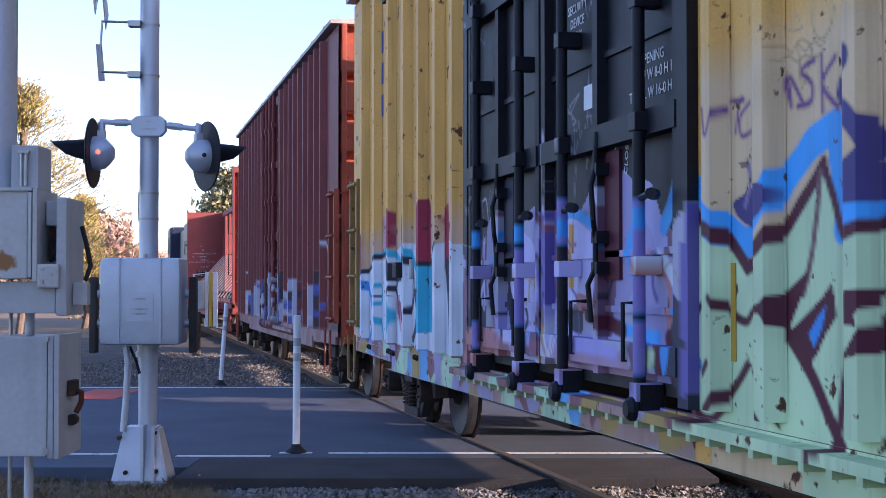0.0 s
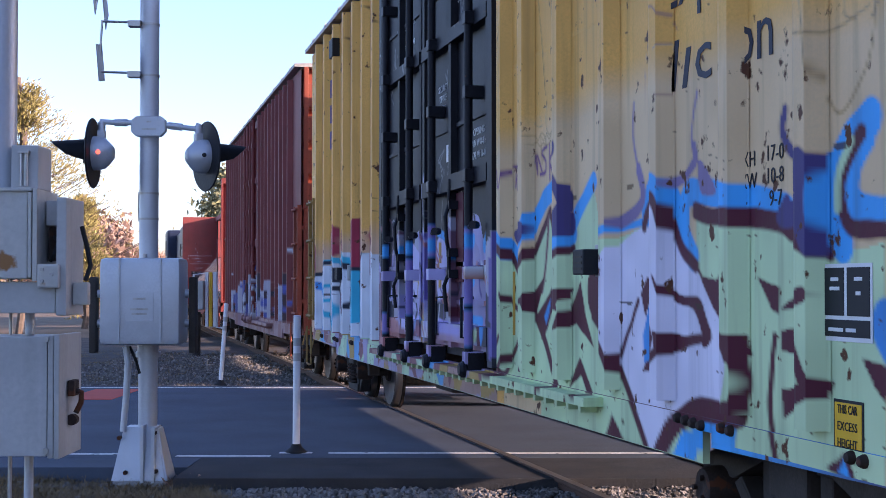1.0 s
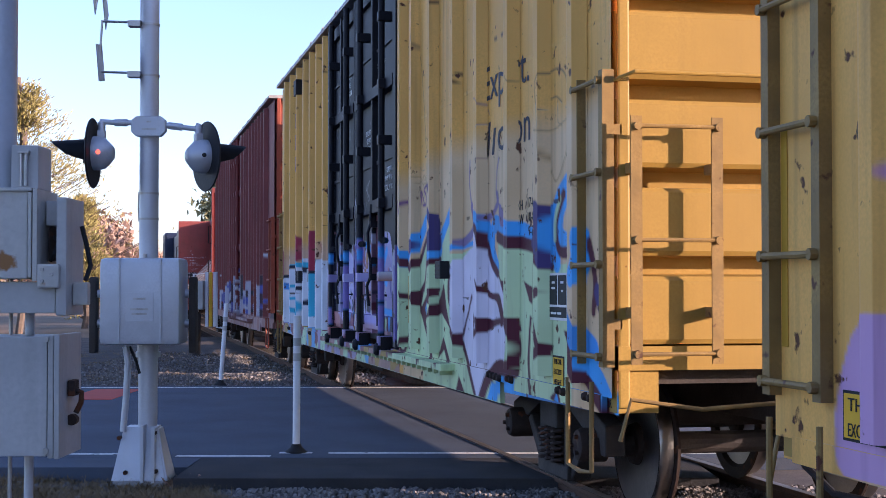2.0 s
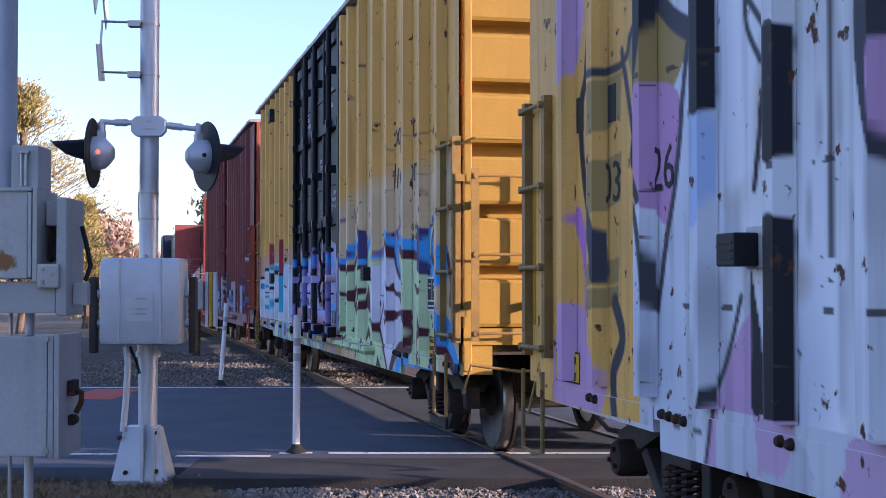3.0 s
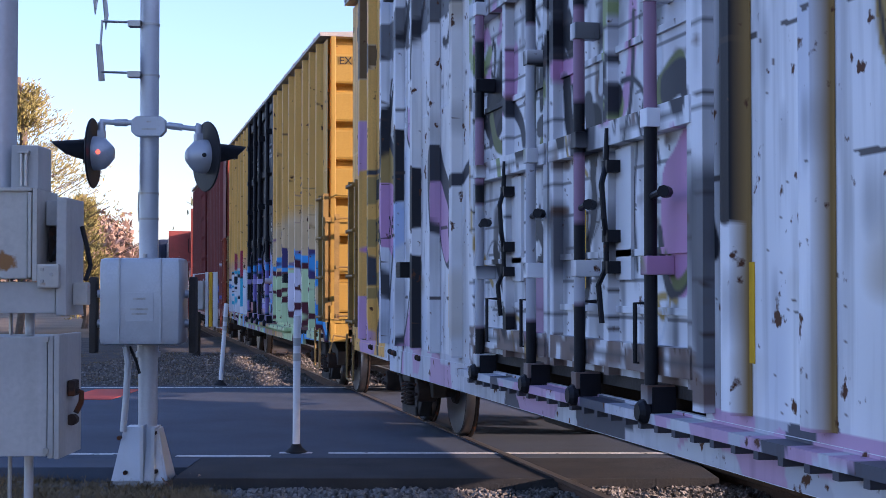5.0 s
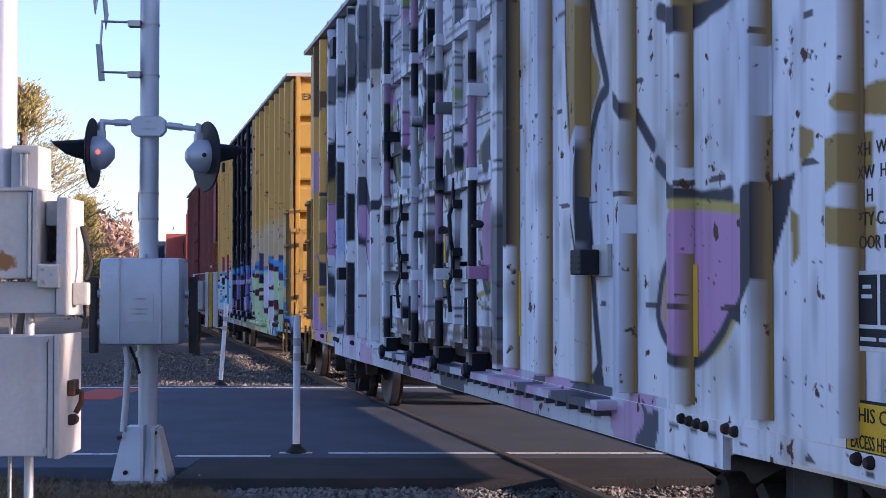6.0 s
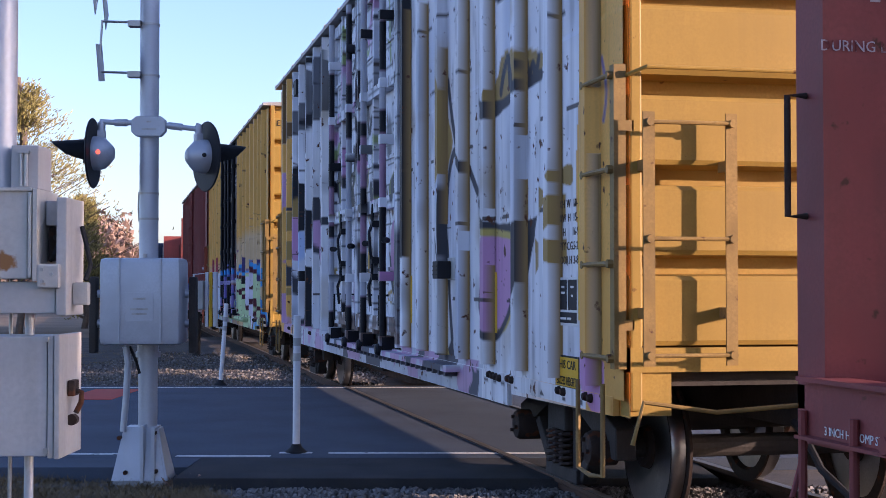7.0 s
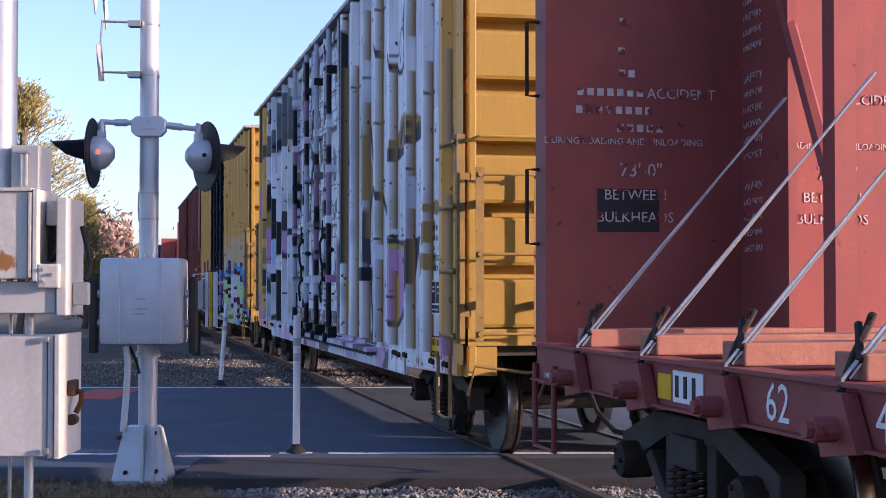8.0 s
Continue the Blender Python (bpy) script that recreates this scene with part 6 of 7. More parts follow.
for car, lift in ((yellow_car, 0), (white_car, 0)):
    is_white = car is white_car
    stencil_board(car, -7.5 if not is_white else -7.71, 1.29 if not is_white else 1.26, 0.41, 0.31)
    if is_white:
        height_sign(car, -7.69, 0.86, 0.50, 0.21, ("THIS CAR", "EXCESS HEIGHT"))
        height_sign(car, 7.88, 0.9, 0.50, 0.20, ("THIS CAR", "EXCESS HEIGHT"))
    else:
        height_sign(car, -7.51, 0.86, 0.24, 0.2, ("THIS CAR", "EXCESS", "HEIGHT"))
    for y in ((-5.59, -2.56) if not is_white else (-5.91, -2.67, 3.48)):
        reflector(car, y, 1.16, 1.62, DULL_YELLOW if not is_white else SIGN_YELLOW)
    if is_white:
        reflector(car, -7.96, 1.30, 2.22)
        reflector(car, 8.64, 1.25, 2.2, DULL_YELLOW)
        reflector(car, -0.24, 1.50, 1.98)
    bracket_box(car, -4.49 if not is_white else -4.39, 1.60)
    bracket_box(car, 5.09 if is_white else 5.2, 1.62)
    for y, n in ((-5.75, 4), (-6.3, 2), (-7.55, 2), (-8.1, 2), (4.8, 2), (6.2, 4), (7.4, 2)):
        bolts(car, y, 0.84, n, RUSTY)
    # stencilled data
    ink = BLACK if not is_white else BROWN_INK
    for k, (a, b) in enumerate((("EXH", "17-0"), ("EXW", "10-8"), ("", "9-7"))):
        if not is_white:
            words("lettering", a or " .", 0.10, side_face(SKIN - 0.003, -6.57, 2.09 - k * 0.10), ink, car)
            words("lettering", b, 0.10, side_face(SKIN - 0.003, -6.87, 2.10 - k * 0.10), ink, car)
    if is_white:
        for k, (a, b) in enumerate((("EXH  W", "10-"), ("EXW  H", "15-"), ("H", "16-9"), ("EMPTY C.G.", "5-2"), ("FLOOR H", "3-8"))):
            words("lettering", a, 0.075, side_face(SKIN - 0.003, -7.64, 2.04 - k * 0.09), ink, car)
            words("lettering", b, 0.075, side_face(SKIN - 0.003, -7.88, 2.04 - k * 0.09), ink, car)
    for k, a in enumerate(("EOC-10", "M-921B", "43\" CPLR")):
        words("lettering", a, 0.07, side_face(-HALF_W + 0.122, -8.3, 0.99 - k * 0.085), ink, car)

INKY = plain("blue_black_stencil", (0.030, 0.036, 0.055), 0.6)
# black lettering shapes of the owner's mark, kept as plain bars
for text, y, z, size, wide in (("Expert.", -6.19, 3.04, 0.38, 1.28), ("on", -6.65, 2.62, 0.38, 0.40), ("c", -6.07, 2.62, 0.38, 0.20)):
    words("lettering", text, size, side_face(SKIN - 0.004, y, z), INKY, yellow_car, wide)
for k in range(3):
    yb = -5.47 - k * 0.16
    bm = bmesh.new()
    prism(bm, [(yb, 2.52), (yb - 0.06, 2.52), (yb - 0.12, 2.78 - 0.06 * (k == 2)), (yb - 0.06, 2.78 - 0.06 * (k == 2))], SKIN - 0.003, SKIN - 0.0005)
    part("owner_mark", bm, INKY, yellow_car)
for y, z in ((6.74, 4.16), (6.74, 3.82), (6.74, 3.47)):
    plate(yellow_car, "blue_mark", y - 0.16, y + 0.16, z - 0.12, z + 0.12, BLUE, 0.004)
for k in range(4):
    plate(white_car, "owner_mark", 7.99 - k * 0.30, 7.85 - k * 0.30, 2.47, 2.69, BLACK, 0.003)
for text, y, z in (("66", 7.85, 2.15), ("03", 7.03, 2.12), ("26", 6.21, 2.14)):
    words("lettering", text, 0.34, side_face(SKIN - 0.003, y, z), BLACK, white_car)
for car in (yellow_car, white_car):
    bm = bmesh.new()
    box(bm, SKIN - 0.10, SKIN - 0.0005, 5.85, 6.15, 4.48, 4.72, bevel=0.01)
    part("vent_box", bm, BLACK, car)
for text, y, z in (("OPENING", -1.46, 2.76), ("MAIN W 8-0 H 12", -1.49, 2.67), ("TOTAL W 16-0 H 12", -1.49, 2.57), ("SECURITY", -0.16, 3.27), ("DEVICE", -0.16, 3.18), ("ONLY", -0.14, 3.09),
                   ("CLOSE DOOR", 1.34, 4.1), ("BEFORE", 1.34, 4.0), ("MOVING CAR", 1.34, 3.9), ("CLOSE DOOR", -0.91, 4.15), ("BEFORE", -0.91, 4.05), ("MOVING CAR", -0.91, 3.95)):
    words("lettering", text, 0.085, side_face(SKIN + 0.012, y, z), WHITE, yellow_car)
plate(yellow_car, "paper_notice", -0.57, -0.29, 2.60, 2.75, POST_WHITE, 0.004, SKIN + 0.014)
for y in (1.44, -0.96):
    for k in range(2):
        words("lettering", ("OPEN", "CLOSE")[k], 0.07, side_face(SKIN + 0.012, y + 0.1 - 0.2 * k, 2.25) @ pose(0, 0, 0, 0, 0, 80), WHITE, yellow_car)
words("lettering", "EXCESS HEIGHT", 0.15, end_face(-0.7, -8.558, 4.60), BLACK, yellow_car)
words("lettering", "EXCESS HEIGHT", 0.15, end_face(-0.7, -8.758, 4.60), BLACK, white_car)


def locomotive(y0, L=20.0):
    """A road switcher seen far ahead: long hood, cab, walkway, tank."""
    NAVY = material("navy_loco_paint", (0.02, 0.03, 0.06), 0.4, spread=0.2, dirt=0.2)
    PALE = material("pale_blue_loco_paint", (0.25, 0.42, 0.60), 0.4, spread=0.1, dirt=0.15)
    car = thing("locomotive", "dark blue road locomotive far ahead of the train", "locomotive", pose(TRACK_X, y0, 0), "cars of the train")
    h = L / 2
    bm = bmesh.new()
    box(bm, -0.95, 0.95, -h + 0.9, h - 5, 1.6, 4.3, bevel=0.12)
    part("long_hood", bm, NAVY, car)
    bm = bmesh.new()
    box(bm, -1.45, 1.45, h - 5, h - 2.4, 1.6, 4.55, bevel=0.15)
    cabin = part("cab", bm, NAVY, car)
    for x in (-1.46, 1.44):
        bm = bmesh.new()
        box(bm, x, x + 0.02, h - 4.6, h - 2.9, 3.2, 4.0, bevel=0.008)
        part("window", bm, BLACK, cabin)
    bm = bmesh.new()
    box(bm, -0.96, -0.2, -h + 0.885, -h + 0.905, 2.0, 4.0)
    part("hood_panel", bm, PALE, car)
    for xa in (-1.2, 0.955):
        bm = bmesh.new()
        box(bm, xa, xa + 0.245, -h + 2, -h + 5, 3.3, 4.25, bevel=0.05)
        part("radiator", bm, NAVY, car)
    bm = bmesh.new()
    box(bm, -1.5, 1.5, -h + 0.2, h - 0.2, 1.35, 1.595)
    part("walkway", bm, NAVY, car)
    bm = bmesh.new()
    for s in (-1, 1):
        tube(bm, [(s * 1.45, -h + 0.3, 2.6), (s * 1.45, h - 5, 2.6)], 0.02, 6)
        for k in range(8):
            y = -h + 0.3 + k * (L - 5.5) / 7
            tube(bm, [(s * 1.45, y, 1.6), (s * 1.45, y, 2.6)], 0.018, 6)
    part("handrail", bm, WHITE, car)
    bm = bmesh.new()
    box(bm, -1.3, 1.3, -2.5, 2.5, 0.45, 1.3, bevel=0.15)
    part("fuel_tank", bm, NAVY, car)
    for s in (-1, 1):
        bogie(car, s * (h - 3.6), "loco")
        coupler(car, s * h, s)
    for x in (-0.5, -0.2):
        bm = bmesh.new()
        tube(bm, [(x, -h + 0.9, 4.0), (x, -h + 0.86, 4.0)], 0.09, 14)
        part("headlight", bm, WHITE, car)
    MOVERS.append((car, y0))


locomotive(70.2)

# ---- things beside the crossing ----


def standing(name, label, category, lat, deep, z=0.0, group="", yaw=0.0):
    return thing(name, label, category, Matrix.Translation(seen_from(lat, deep, z)) @ TURN @ pose(0, 0, 0, 0, 0, yaw), group)


def light_head(mast, x, y, z, yaw, lit):
    """A flashing-light unit: round background, hood, cast housing with a small side lens."""
    m = pose(x, y, z, 0, 0, yaw)
    bm = bmesh.new()
    lathe(bm, [(0.02, -0.008), (0.283, -0.008), (0.29, 0.0), (0.283, 0.008), (0.02, 0.008)], m @ pose(0, 0, 0, 0, 90, 0), 36)
    head = part("background_disc", bm, LAMP_BLACK, mast, "black round background plate", True)
    bm = bmesh.new()
    n = 14
    ring0, ring1 = [], []
    for k in range(n + 1):
        a = radians(-35 + 250 * k / n)
        ln = 0.34 - 0.16 * (1 - math.sin(max(0, min(math.pi, a)))) if 0 <= a <= math.pi else 0.05
        c = Vector((0.008, 0.12 * math.cos(a), 0.12 * math.sin(a)))
        ring0.append(bm.verts.new(m @ c))
        ring1.append(bm.verts.new(m @ (c + Vector((ln, 0, -0.02)))))
    for k in range(n):
        bm.faces.new((ring0[k], ring0[k + 1], ring1[k + 1], ring1[k]))
    ext = bmesh.ops.solidify(bm, geom=list(bm.faces), thickness=0.006)
    part("hood", bm, LAMP_BLACK, head, "", True)
    bm = bmesh.new()
    lathe(bm, [(0.02, -0.17), (0.05, -0.17), (0.075, -0.15), (0.125, -0.10), (0.14, -0.05), (0.14, -0.008), (0.02, -0.008)], m @ pose(0, 0, 0, 0, 90, 0), 28)
    part("housing", bm, SILVER, head, "silver cast housing", True)
    bm = bmesh.new()
    lathe(bm, [(0.01, -0.012), (0.10, -0.012), (0.10, 0.02), (0.06, 0.03), (0.01, 0.033)], m @ pose(0, 0, 0, 0, 90, 0), 24)
    part("lens", bm, RED_LENS, head, "", True)
    bm = bmesh.new()
    sx = 1 if yaw > 90 or yaw < -90 else -1
    c = m @ Vector((-0.07, 0.128 * (1 if math.cos(radians(yaw)) < 0 else -1), 0.0))
    lathe(bm, [(0.004, -0.01), (0.018, -0.01), (0.018, 0.012), (0.004, 0.014)], Matrix.Translation(c) @ pose(0, 0, 0, 90, 0, 0), 14)
    part("side_lens", bm, GLOW if lit else LAMP_BLACK, head)
    bm = bmesh.new()
    tube(bm, [m @ Vector((-0.07, 0, 0.12)), m @ Vector((-0.07, 0, 0.24)), m @ Vector((-0.06, 0, 0.26))], 0.03, 12)
    box(bm, -0.03, 0.03, -0.03, 0.03, -0.035, 0.035, m @ pose(-0.07, 0, 0.15))
    part("mount_elbow", bm, SILVER, head, "", True)


RED_LENS = plain("red_lens", (0.25, 0.01, 0.01), 0.15)
GLOW = bpy.data.materials.new("lit_red_lens")
GLOW.use_nodes = True
GLOW.node_tree.nodes["Principled BSDF"].inputs["Base Color"].default_value = (0.6, 0.03, 0.02, 1)
GLOW.node_tree.nodes["Principled BSDF"].inputs["Emission Color"].default_value = (1, 0.10, 0.05, 1)
GLOW.node_tree.nodes["Principled BSDF"].inputs["Emission Strength"].default_value = 1.2


def signal_mast():
    K = 12.1 / 2600
    mast = standing("crossing_signal_mast", "silver painted level crossing signal mast with flashing lights", "crossing signal", (263 - 784) * K, 12.1, -0.13)

    def P(px, py, y=0.0):
        return Vector(((px - 263) * K, y, EYE_H + 0.13 + (509 - py) * K))
    bm = bmesh.new()
    lathe(bm, [(0.078, 0.45), (0.078, 4.9), (0.02, 4.92)], None, 28)
    part("mast_pipe", bm, SILVER, mast, "", True)
    # cast two-piece base on a footing
    bm = bmesh.new()
    box(bm, -0.24, 0.17, -0.22, 0.22, -0.2, 0.075, bevel=0.02)
    part("footing", bm, CONCRETE, mast)
    bm = bmesh.new()
    for z0, z1, a, b in ((0.06, 0.50, 0.20, 0.105),):
        lo = [(-a - 0.06, -a), (a, -a), (a, a), (-a - 0.06, a)]
        hi = [(-b - 0.07, -b), (b, -b), (b, b), (-b - 0.07, b)]
        v0, v1 = [bm.verts.new((*p, z0)) for p in lo], [bm.verts.new((*p, z1)) for p in hi]
        for k in range(4):
            bm.faces.new((v0[k], v0[(k + 1) % 4], v1[(k + 1) % 4], v1[k]))
        bm.faces.new(v0), bm.faces.new(v1)
    bmesh.ops.bevel(bm, geom=list(bm.edges), offset=0.015, segments=2, affect="EDGES")
    base = part("junction_base", bm, SILVER, mast, "silver cast junction box base")
    bm = bmesh.new()
    box(bm, -0.012, 0.012, -0.235, -0.10, 0.06, 0.52)
    box(bm, 0.07, 0.10, -0.225, -0.10, 0.06, 0.50)
    part("base_flange", bm, SILVER, base)
    for px, py in ((283, 762), (233, 830), (286, 828), (222, 770)):
        bm = bmesh.new()
        c = P(px, py, -0.16)
        tube(bm, [c, c + Vector((0, -0.06, 0))], 0.018, 6)
        part("bolt", bm, RUSTY, base)
    # gate mechanism case
    bm = bmesh.new()
    box(bm, (193 - 263) * K, (332 - 263) * K, -0.36, 0.06, P(0, 608).z, P(0, 458).z, bevel=0.045)
    case = part("mechanism_case", bm, SILVER, mast, "silver rounded gate mechanism case", True)
    for px in (228, 299):
        bm = bmesh.new()
        box(bm, (px - 263) * K - 0.007, (px - 263) * K + 0.007, -0.372, 0.05, P(0, 604).z, P(0, 459).z, bevel=0.001)
        part("seam_rib", bm, SILVER, case)
    bm = bmesh.new()
    box(bm, (238 - 263) * K, (287 - 263) * K, -0.365, -0.35, P(0, 568).z, P(0, 518).z, bevel=0.003)
    plate = part("name_plate", bm, SILVER, case)
    for py, w in ((530, 0.10), (548, 0.14), (556, 0.12)):
        bm = bmesh.new()
        box(bm, -w / 2, w / 2, -0.369, -0.364, P(0, py).z, P(0, py).z + 0.016)
        part("raised_bar", bm, CASE, plate)
    bm = bmesh.new()
    tube(bm, [P(263, 460, -0.15), P(263, 450, -0.15)], 0.02, 8)
    part("top_bolt", bm, STEEL, case)
    bm = bmesh.new()
    lathe(bm, [(0.10, P(0, 632).z), (0.10, P(0, 622).z), (0.088, P(0, 622).z), (0.088, P(0, 606).z)], None, 24)
    part("clamp", bm, SILVER, mast, "", True)
    # shafts and counterweight arms
    for px0, px1 in ((193, 172), (331, 346)):
        for py in (520, 572):
            bm = bmesh.new()
            tube(bm, [P(px0, py, -0.1), P(px1, py, -0.1)], 0.034, 10)
            part("shaft", bm, SILVER, case, "", True)
        bm = bmesh.new()
        c = P(px1, 558, -0.1)
        w = 0.03
        box(bm, c.x - w, c.x + w, -0.16, -0.04, P(0, 624).z, P(0, 490).z, bevel=0.02)
        part("counterweight_arm", bm, TRUCK, case, "dark iron counterweight arm", True)
    bm = bmesh.new()
    tube(bm, [P(230, 612, -0.14), P(234, 640, -0.14), P(231, 700, -0.14), P(226, 760, -0.14)], 0.027, 10)
    part("conduit", bm, SILVER, mast, "", True)
    bm = bmesh.new()
    tube(bm, [P(236, 612, -0.12), P(247, 640, -0.1), P(252, 660, -0.09)], 0.012, 8)
    part("cable", bm, RUBBER, mast)
    # crossarm
    bm = bmesh.new()
    prism(bm, [(P(x, 0).x, P(0, y).z) for x, y in ((245, 208), (288, 208), (297, 215), (297, 235), (288, 244), (245, 244), (236, 235), (236, 215))], -0.13, -0.06, "y")
    bmesh.ops.bevel(bm, geom=list(bm.edges), offset=0.008, segments=1, affect="EDGES")
    jb = part("junction_plate", bm, SILVER, mast, "silver cast crossarm plate with worn raised marks")
    for k, (px, py, w) in enumerate(((268, 218, 0.04), (268, 231, 0.12))):
        bm = bmesh.new()
        box(bm, P(px, 0).x - w / 2, P(px, 0).x + w / 2, -0.135, -0.125, P(0, py).z - 0.007, P(0, py).z + 0.007)
        part("raised_bar", bm, CASE, jb)
    bm = bmesh.new()
    tube(bm, [P(237, 219, -0.09), P(212, 219, -0.09), P(180, 217, -0.09)], 0.022, 12)
    tube(bm, [P(228, 219, -0.09), P(206, 219, -0.09)], 0.03, 12)
    part("crossarm", bm, SILVER, mast, "", True)
    bm = bmesh.new()
    tube(bm, [P(297, 224, -0.09), P(350, 230, -0.09)], 0.022, 12)
    tube(bm, [P(300, 224, -0.09), P(325, 227, -0.09)], 0.03, 12)
    part("crossarm", bm, SILVER, mast, "", True)
    a, b = P(168, 273, -0.09), P(366, 278, -0.05)
    light_head(mast, a.x, a.y, a.z, 180.5, True)
    light_head(mast, b.x, b.y, b.z, 32, False)
    # bands with a thin wire
    for py in (343, 388, 134, 43):
        bm = bmesh.new()
        z = P(0, py).z
        lathe(bm, [(0.0785, z - 0.009), (0.083, z - 0.009), (0.083, z + 0.009), (0.0785, z + 0.009)], None, 24)
        part("band", bm, STEEL, mast)
    bm = bmesh.new()
    tube(bm, [P(245, 340, 0), P(244, 365, 0), P(245, 392, 0)], 0.006, 6)
    part("wire", bm, STEEL, mast)
    # sign brackets and sign blades seen nearly edge on
    for py in (38, 128):
        bm = bmesh.new()
        tube(bm, [P(250, py + 4, -0.02), P(232, py + 1, -0.03), P(180, py, -0.05)], 0.010, 8)
        box(bm, P(228, 0).x, P(250, 0).x, -0.1, 0.0, P(0, py + 10).z, P(0, py + 0).z)
        part("sign_bracket", bm, STEEL, mast)
    bm = bmesh.new()
    tube(bm, [P(181, 36, -0.05), P(178, 80, -0.05), P(176, 132, -0.05)], 0.010, 8)
    part("sign_rod", bm, STEEL, mast)
    bm = bmesh.new()
    box(bm, -0.004, 0.004, -0.28, 0.28, -0.15, 0.15, Matrix.Translation(P(178, 112, -0.05)) @ pose(0, 0, 0, 8, -4, 8))
    part("sign_blade", bm, CASE, mast, "pale metal sign blade seen edge on")
    for rx in (45, -45):
        bm = bmesh.new()
        box(bm, -0.004, 0.004, -0.6, 0.6, -0.11, 0.11, Matrix.Translation(P(178, -68, -0.05)) @ pose(0, 0, 0, rx, 0, 6))
        part("crossbuck_blade", bm, CASE, mast)


signal_mast()


def nearer(ob, k=0.595):
    """Bring a stand built 4.2 m off to its true distance and size, about the eye."""
    eye = Matrix.Translation((0, 0, EYE_H))
    ob.matrix_basis = eye @ Matrix.Scale(k, 4) @ eye.inverted() @ ob.matrix_basis


def equipment_cases():
    K = 4.2 / 2600

    def P(px, py, y=0.0):
        return Vector(((px - 60) * K, y, EYE_H + 0.2 + (509 - py) * K))

    def bx(parent, name, mat, x0, x1, y0, y1, d0, d1, bevel=0.004, label=""):
        bm = bmesh.new()
        a, b = P(x0, y1), P(x1, y0)
        box(bm, a.x, b.x, d0, d1, a.z, b.z, bevel=bevel)
        return part(name, bm, mat, parent, label)
    lat = (60 - 784) * K
    post = standing("conduit_stand", "grey steel conduit stand carrying the signal cases", "stand", lat, 4.2, -0.2)
    bm = bmesh.new()
    c = P(43, 0)
    tube(bm, [(c.x, 0.06, -1.25), (c.x, 0.06, P(0, 545).z)], 0.0135, 14)
    part("conduit", bm, SILVER, post, "", True)
    bm = bmesh.new()
    tube(bm, [(P(2, 0).x, 0.1, -1.25), (P(2, 0).x, 0.1, P(0, 330).z)], 0.006, 10)
    part("rod", bm, STEEL, post, "", True)
    bm = bmesh.new()
    tube(bm, [(P(-14, 0).x, 0.05, P(0, 342).z), (P(-13, 0).x, 0.05, 4.0)], 0.052, 24)
    part("pole", bm, SILVER, post, "", True)
    nearer(post)
    low = standing("lower_signal_case", "pale grey metal case with a hasp on its stand", "equipment case", lat, 4.2, -0.2)
    bx(low, "case_body", CASE, -60, 101, 594, 800, -0.10, 0.13, 0.003)
    bx(low, "case_door", CASE, 103, 113, 592, 803, -0.105, 0.135, 0.003)
    bx(low, "door_lip", CASE, 114.5, 124, 590, 804, -0.11, 0.14, 0.003)
    for py in (598, 790):
        bx(low, "hinge", STEEL, 97, 106, py - 5, py + 5, -0.115, -0.106, 0.002)
    h = bx(low, "hasp", RUSTY, 125, 137, 672, 700, -0.03, 0.03, 0.004, "rusty hasp and padlock")
    bm = bmesh.new()
    tube(bm, [P(134, 690), P(146, 694), P(145, 712), P(136, 730)], 0.008, 8)
    lathe(bm, [(0.002, -0.014), (0.016, -0.014), (0.016, 0.014), (0.002, 0.014)], Matrix.Translation(P(130, 742)) @ pose(0, 0, 0, 90, 0, 0), 14)
    part("padlock", bm, RUSTY, h)
    mid = standing("upper_signal_case", "weathered metal relay case with rust-stained hinged edge", "equipment case", lat, 4.2, -0.2)
    bx(mid, "case_body", CASE_OLD, -60, 64, 340, 494, -0.09, 0.12, 0.004)
    bx(mid, "case_top", CASE_OLD, -60, 72, 336, 342, -0.10, 0.13, 0.002)
    bx(mid, "hinge_bar", CASE_OLD, 66, 72, 344, 492, -0.10, 0.12, 0.002)
    bx(mid, "hinge_bar", CASE_OLD, 74, 82, 338, 498, -0.10, 0.12, 0.002)
    bx(mid, "inner_panel", CASE, 84, 106, 356, 400, -0.02, 0.10, 0.004)
    bx(mid, "inner_panel", RUSTY, 86, 108, 402, 462, 0.0, 0.10, 0.004)
    bx(mid, "door_edge", CASE, 112, 130, 352, 558, -0.08, 0.12, 0.004)
    bx(mid, "hinge_lug", CASE_OLD, 82, 120, 468, 510, -0.10, -0.07, 0.006)
    for px, py in ((92, 478), (92, 498), (108, 486)):
        bm = bmesh.new()
        tube(bm, [P(px, py, -0.095), P(px, py, -0.108)], 0.005, 8)
        part("bolt", bm, STEEL, mid)
    bx(mid, "case_floor", CASE, -60, 110, 499, 554, -0.07, 0.12, 0.004)
    bx(mid, "lug", CASE_OLD, 131, 158, 500, 540, -0.02, 0.02, 0.006)
    bm = bmesh.new()
    tube(bm, [P(100, 420, -0.02), P(112, 430, -0.05), P(106, 450, -0.06), P(96, 462, -0.04)], 0.006, 8)
    part("cable", bm, RUBBER, mid)
    bm = bmesh.new()
    tube(bm, [P(150, 496, 0.01), P(156, 470, 0.03), P(150, 440, 0.03), P(140, 400, 0.03)], 0.007, 8)
    part("cable", bm, RUBBER, mid)
    top = bx(mid, "upper_box", CASE, 22, 70, 258, 335, -0.02, 0.12, 0.003)
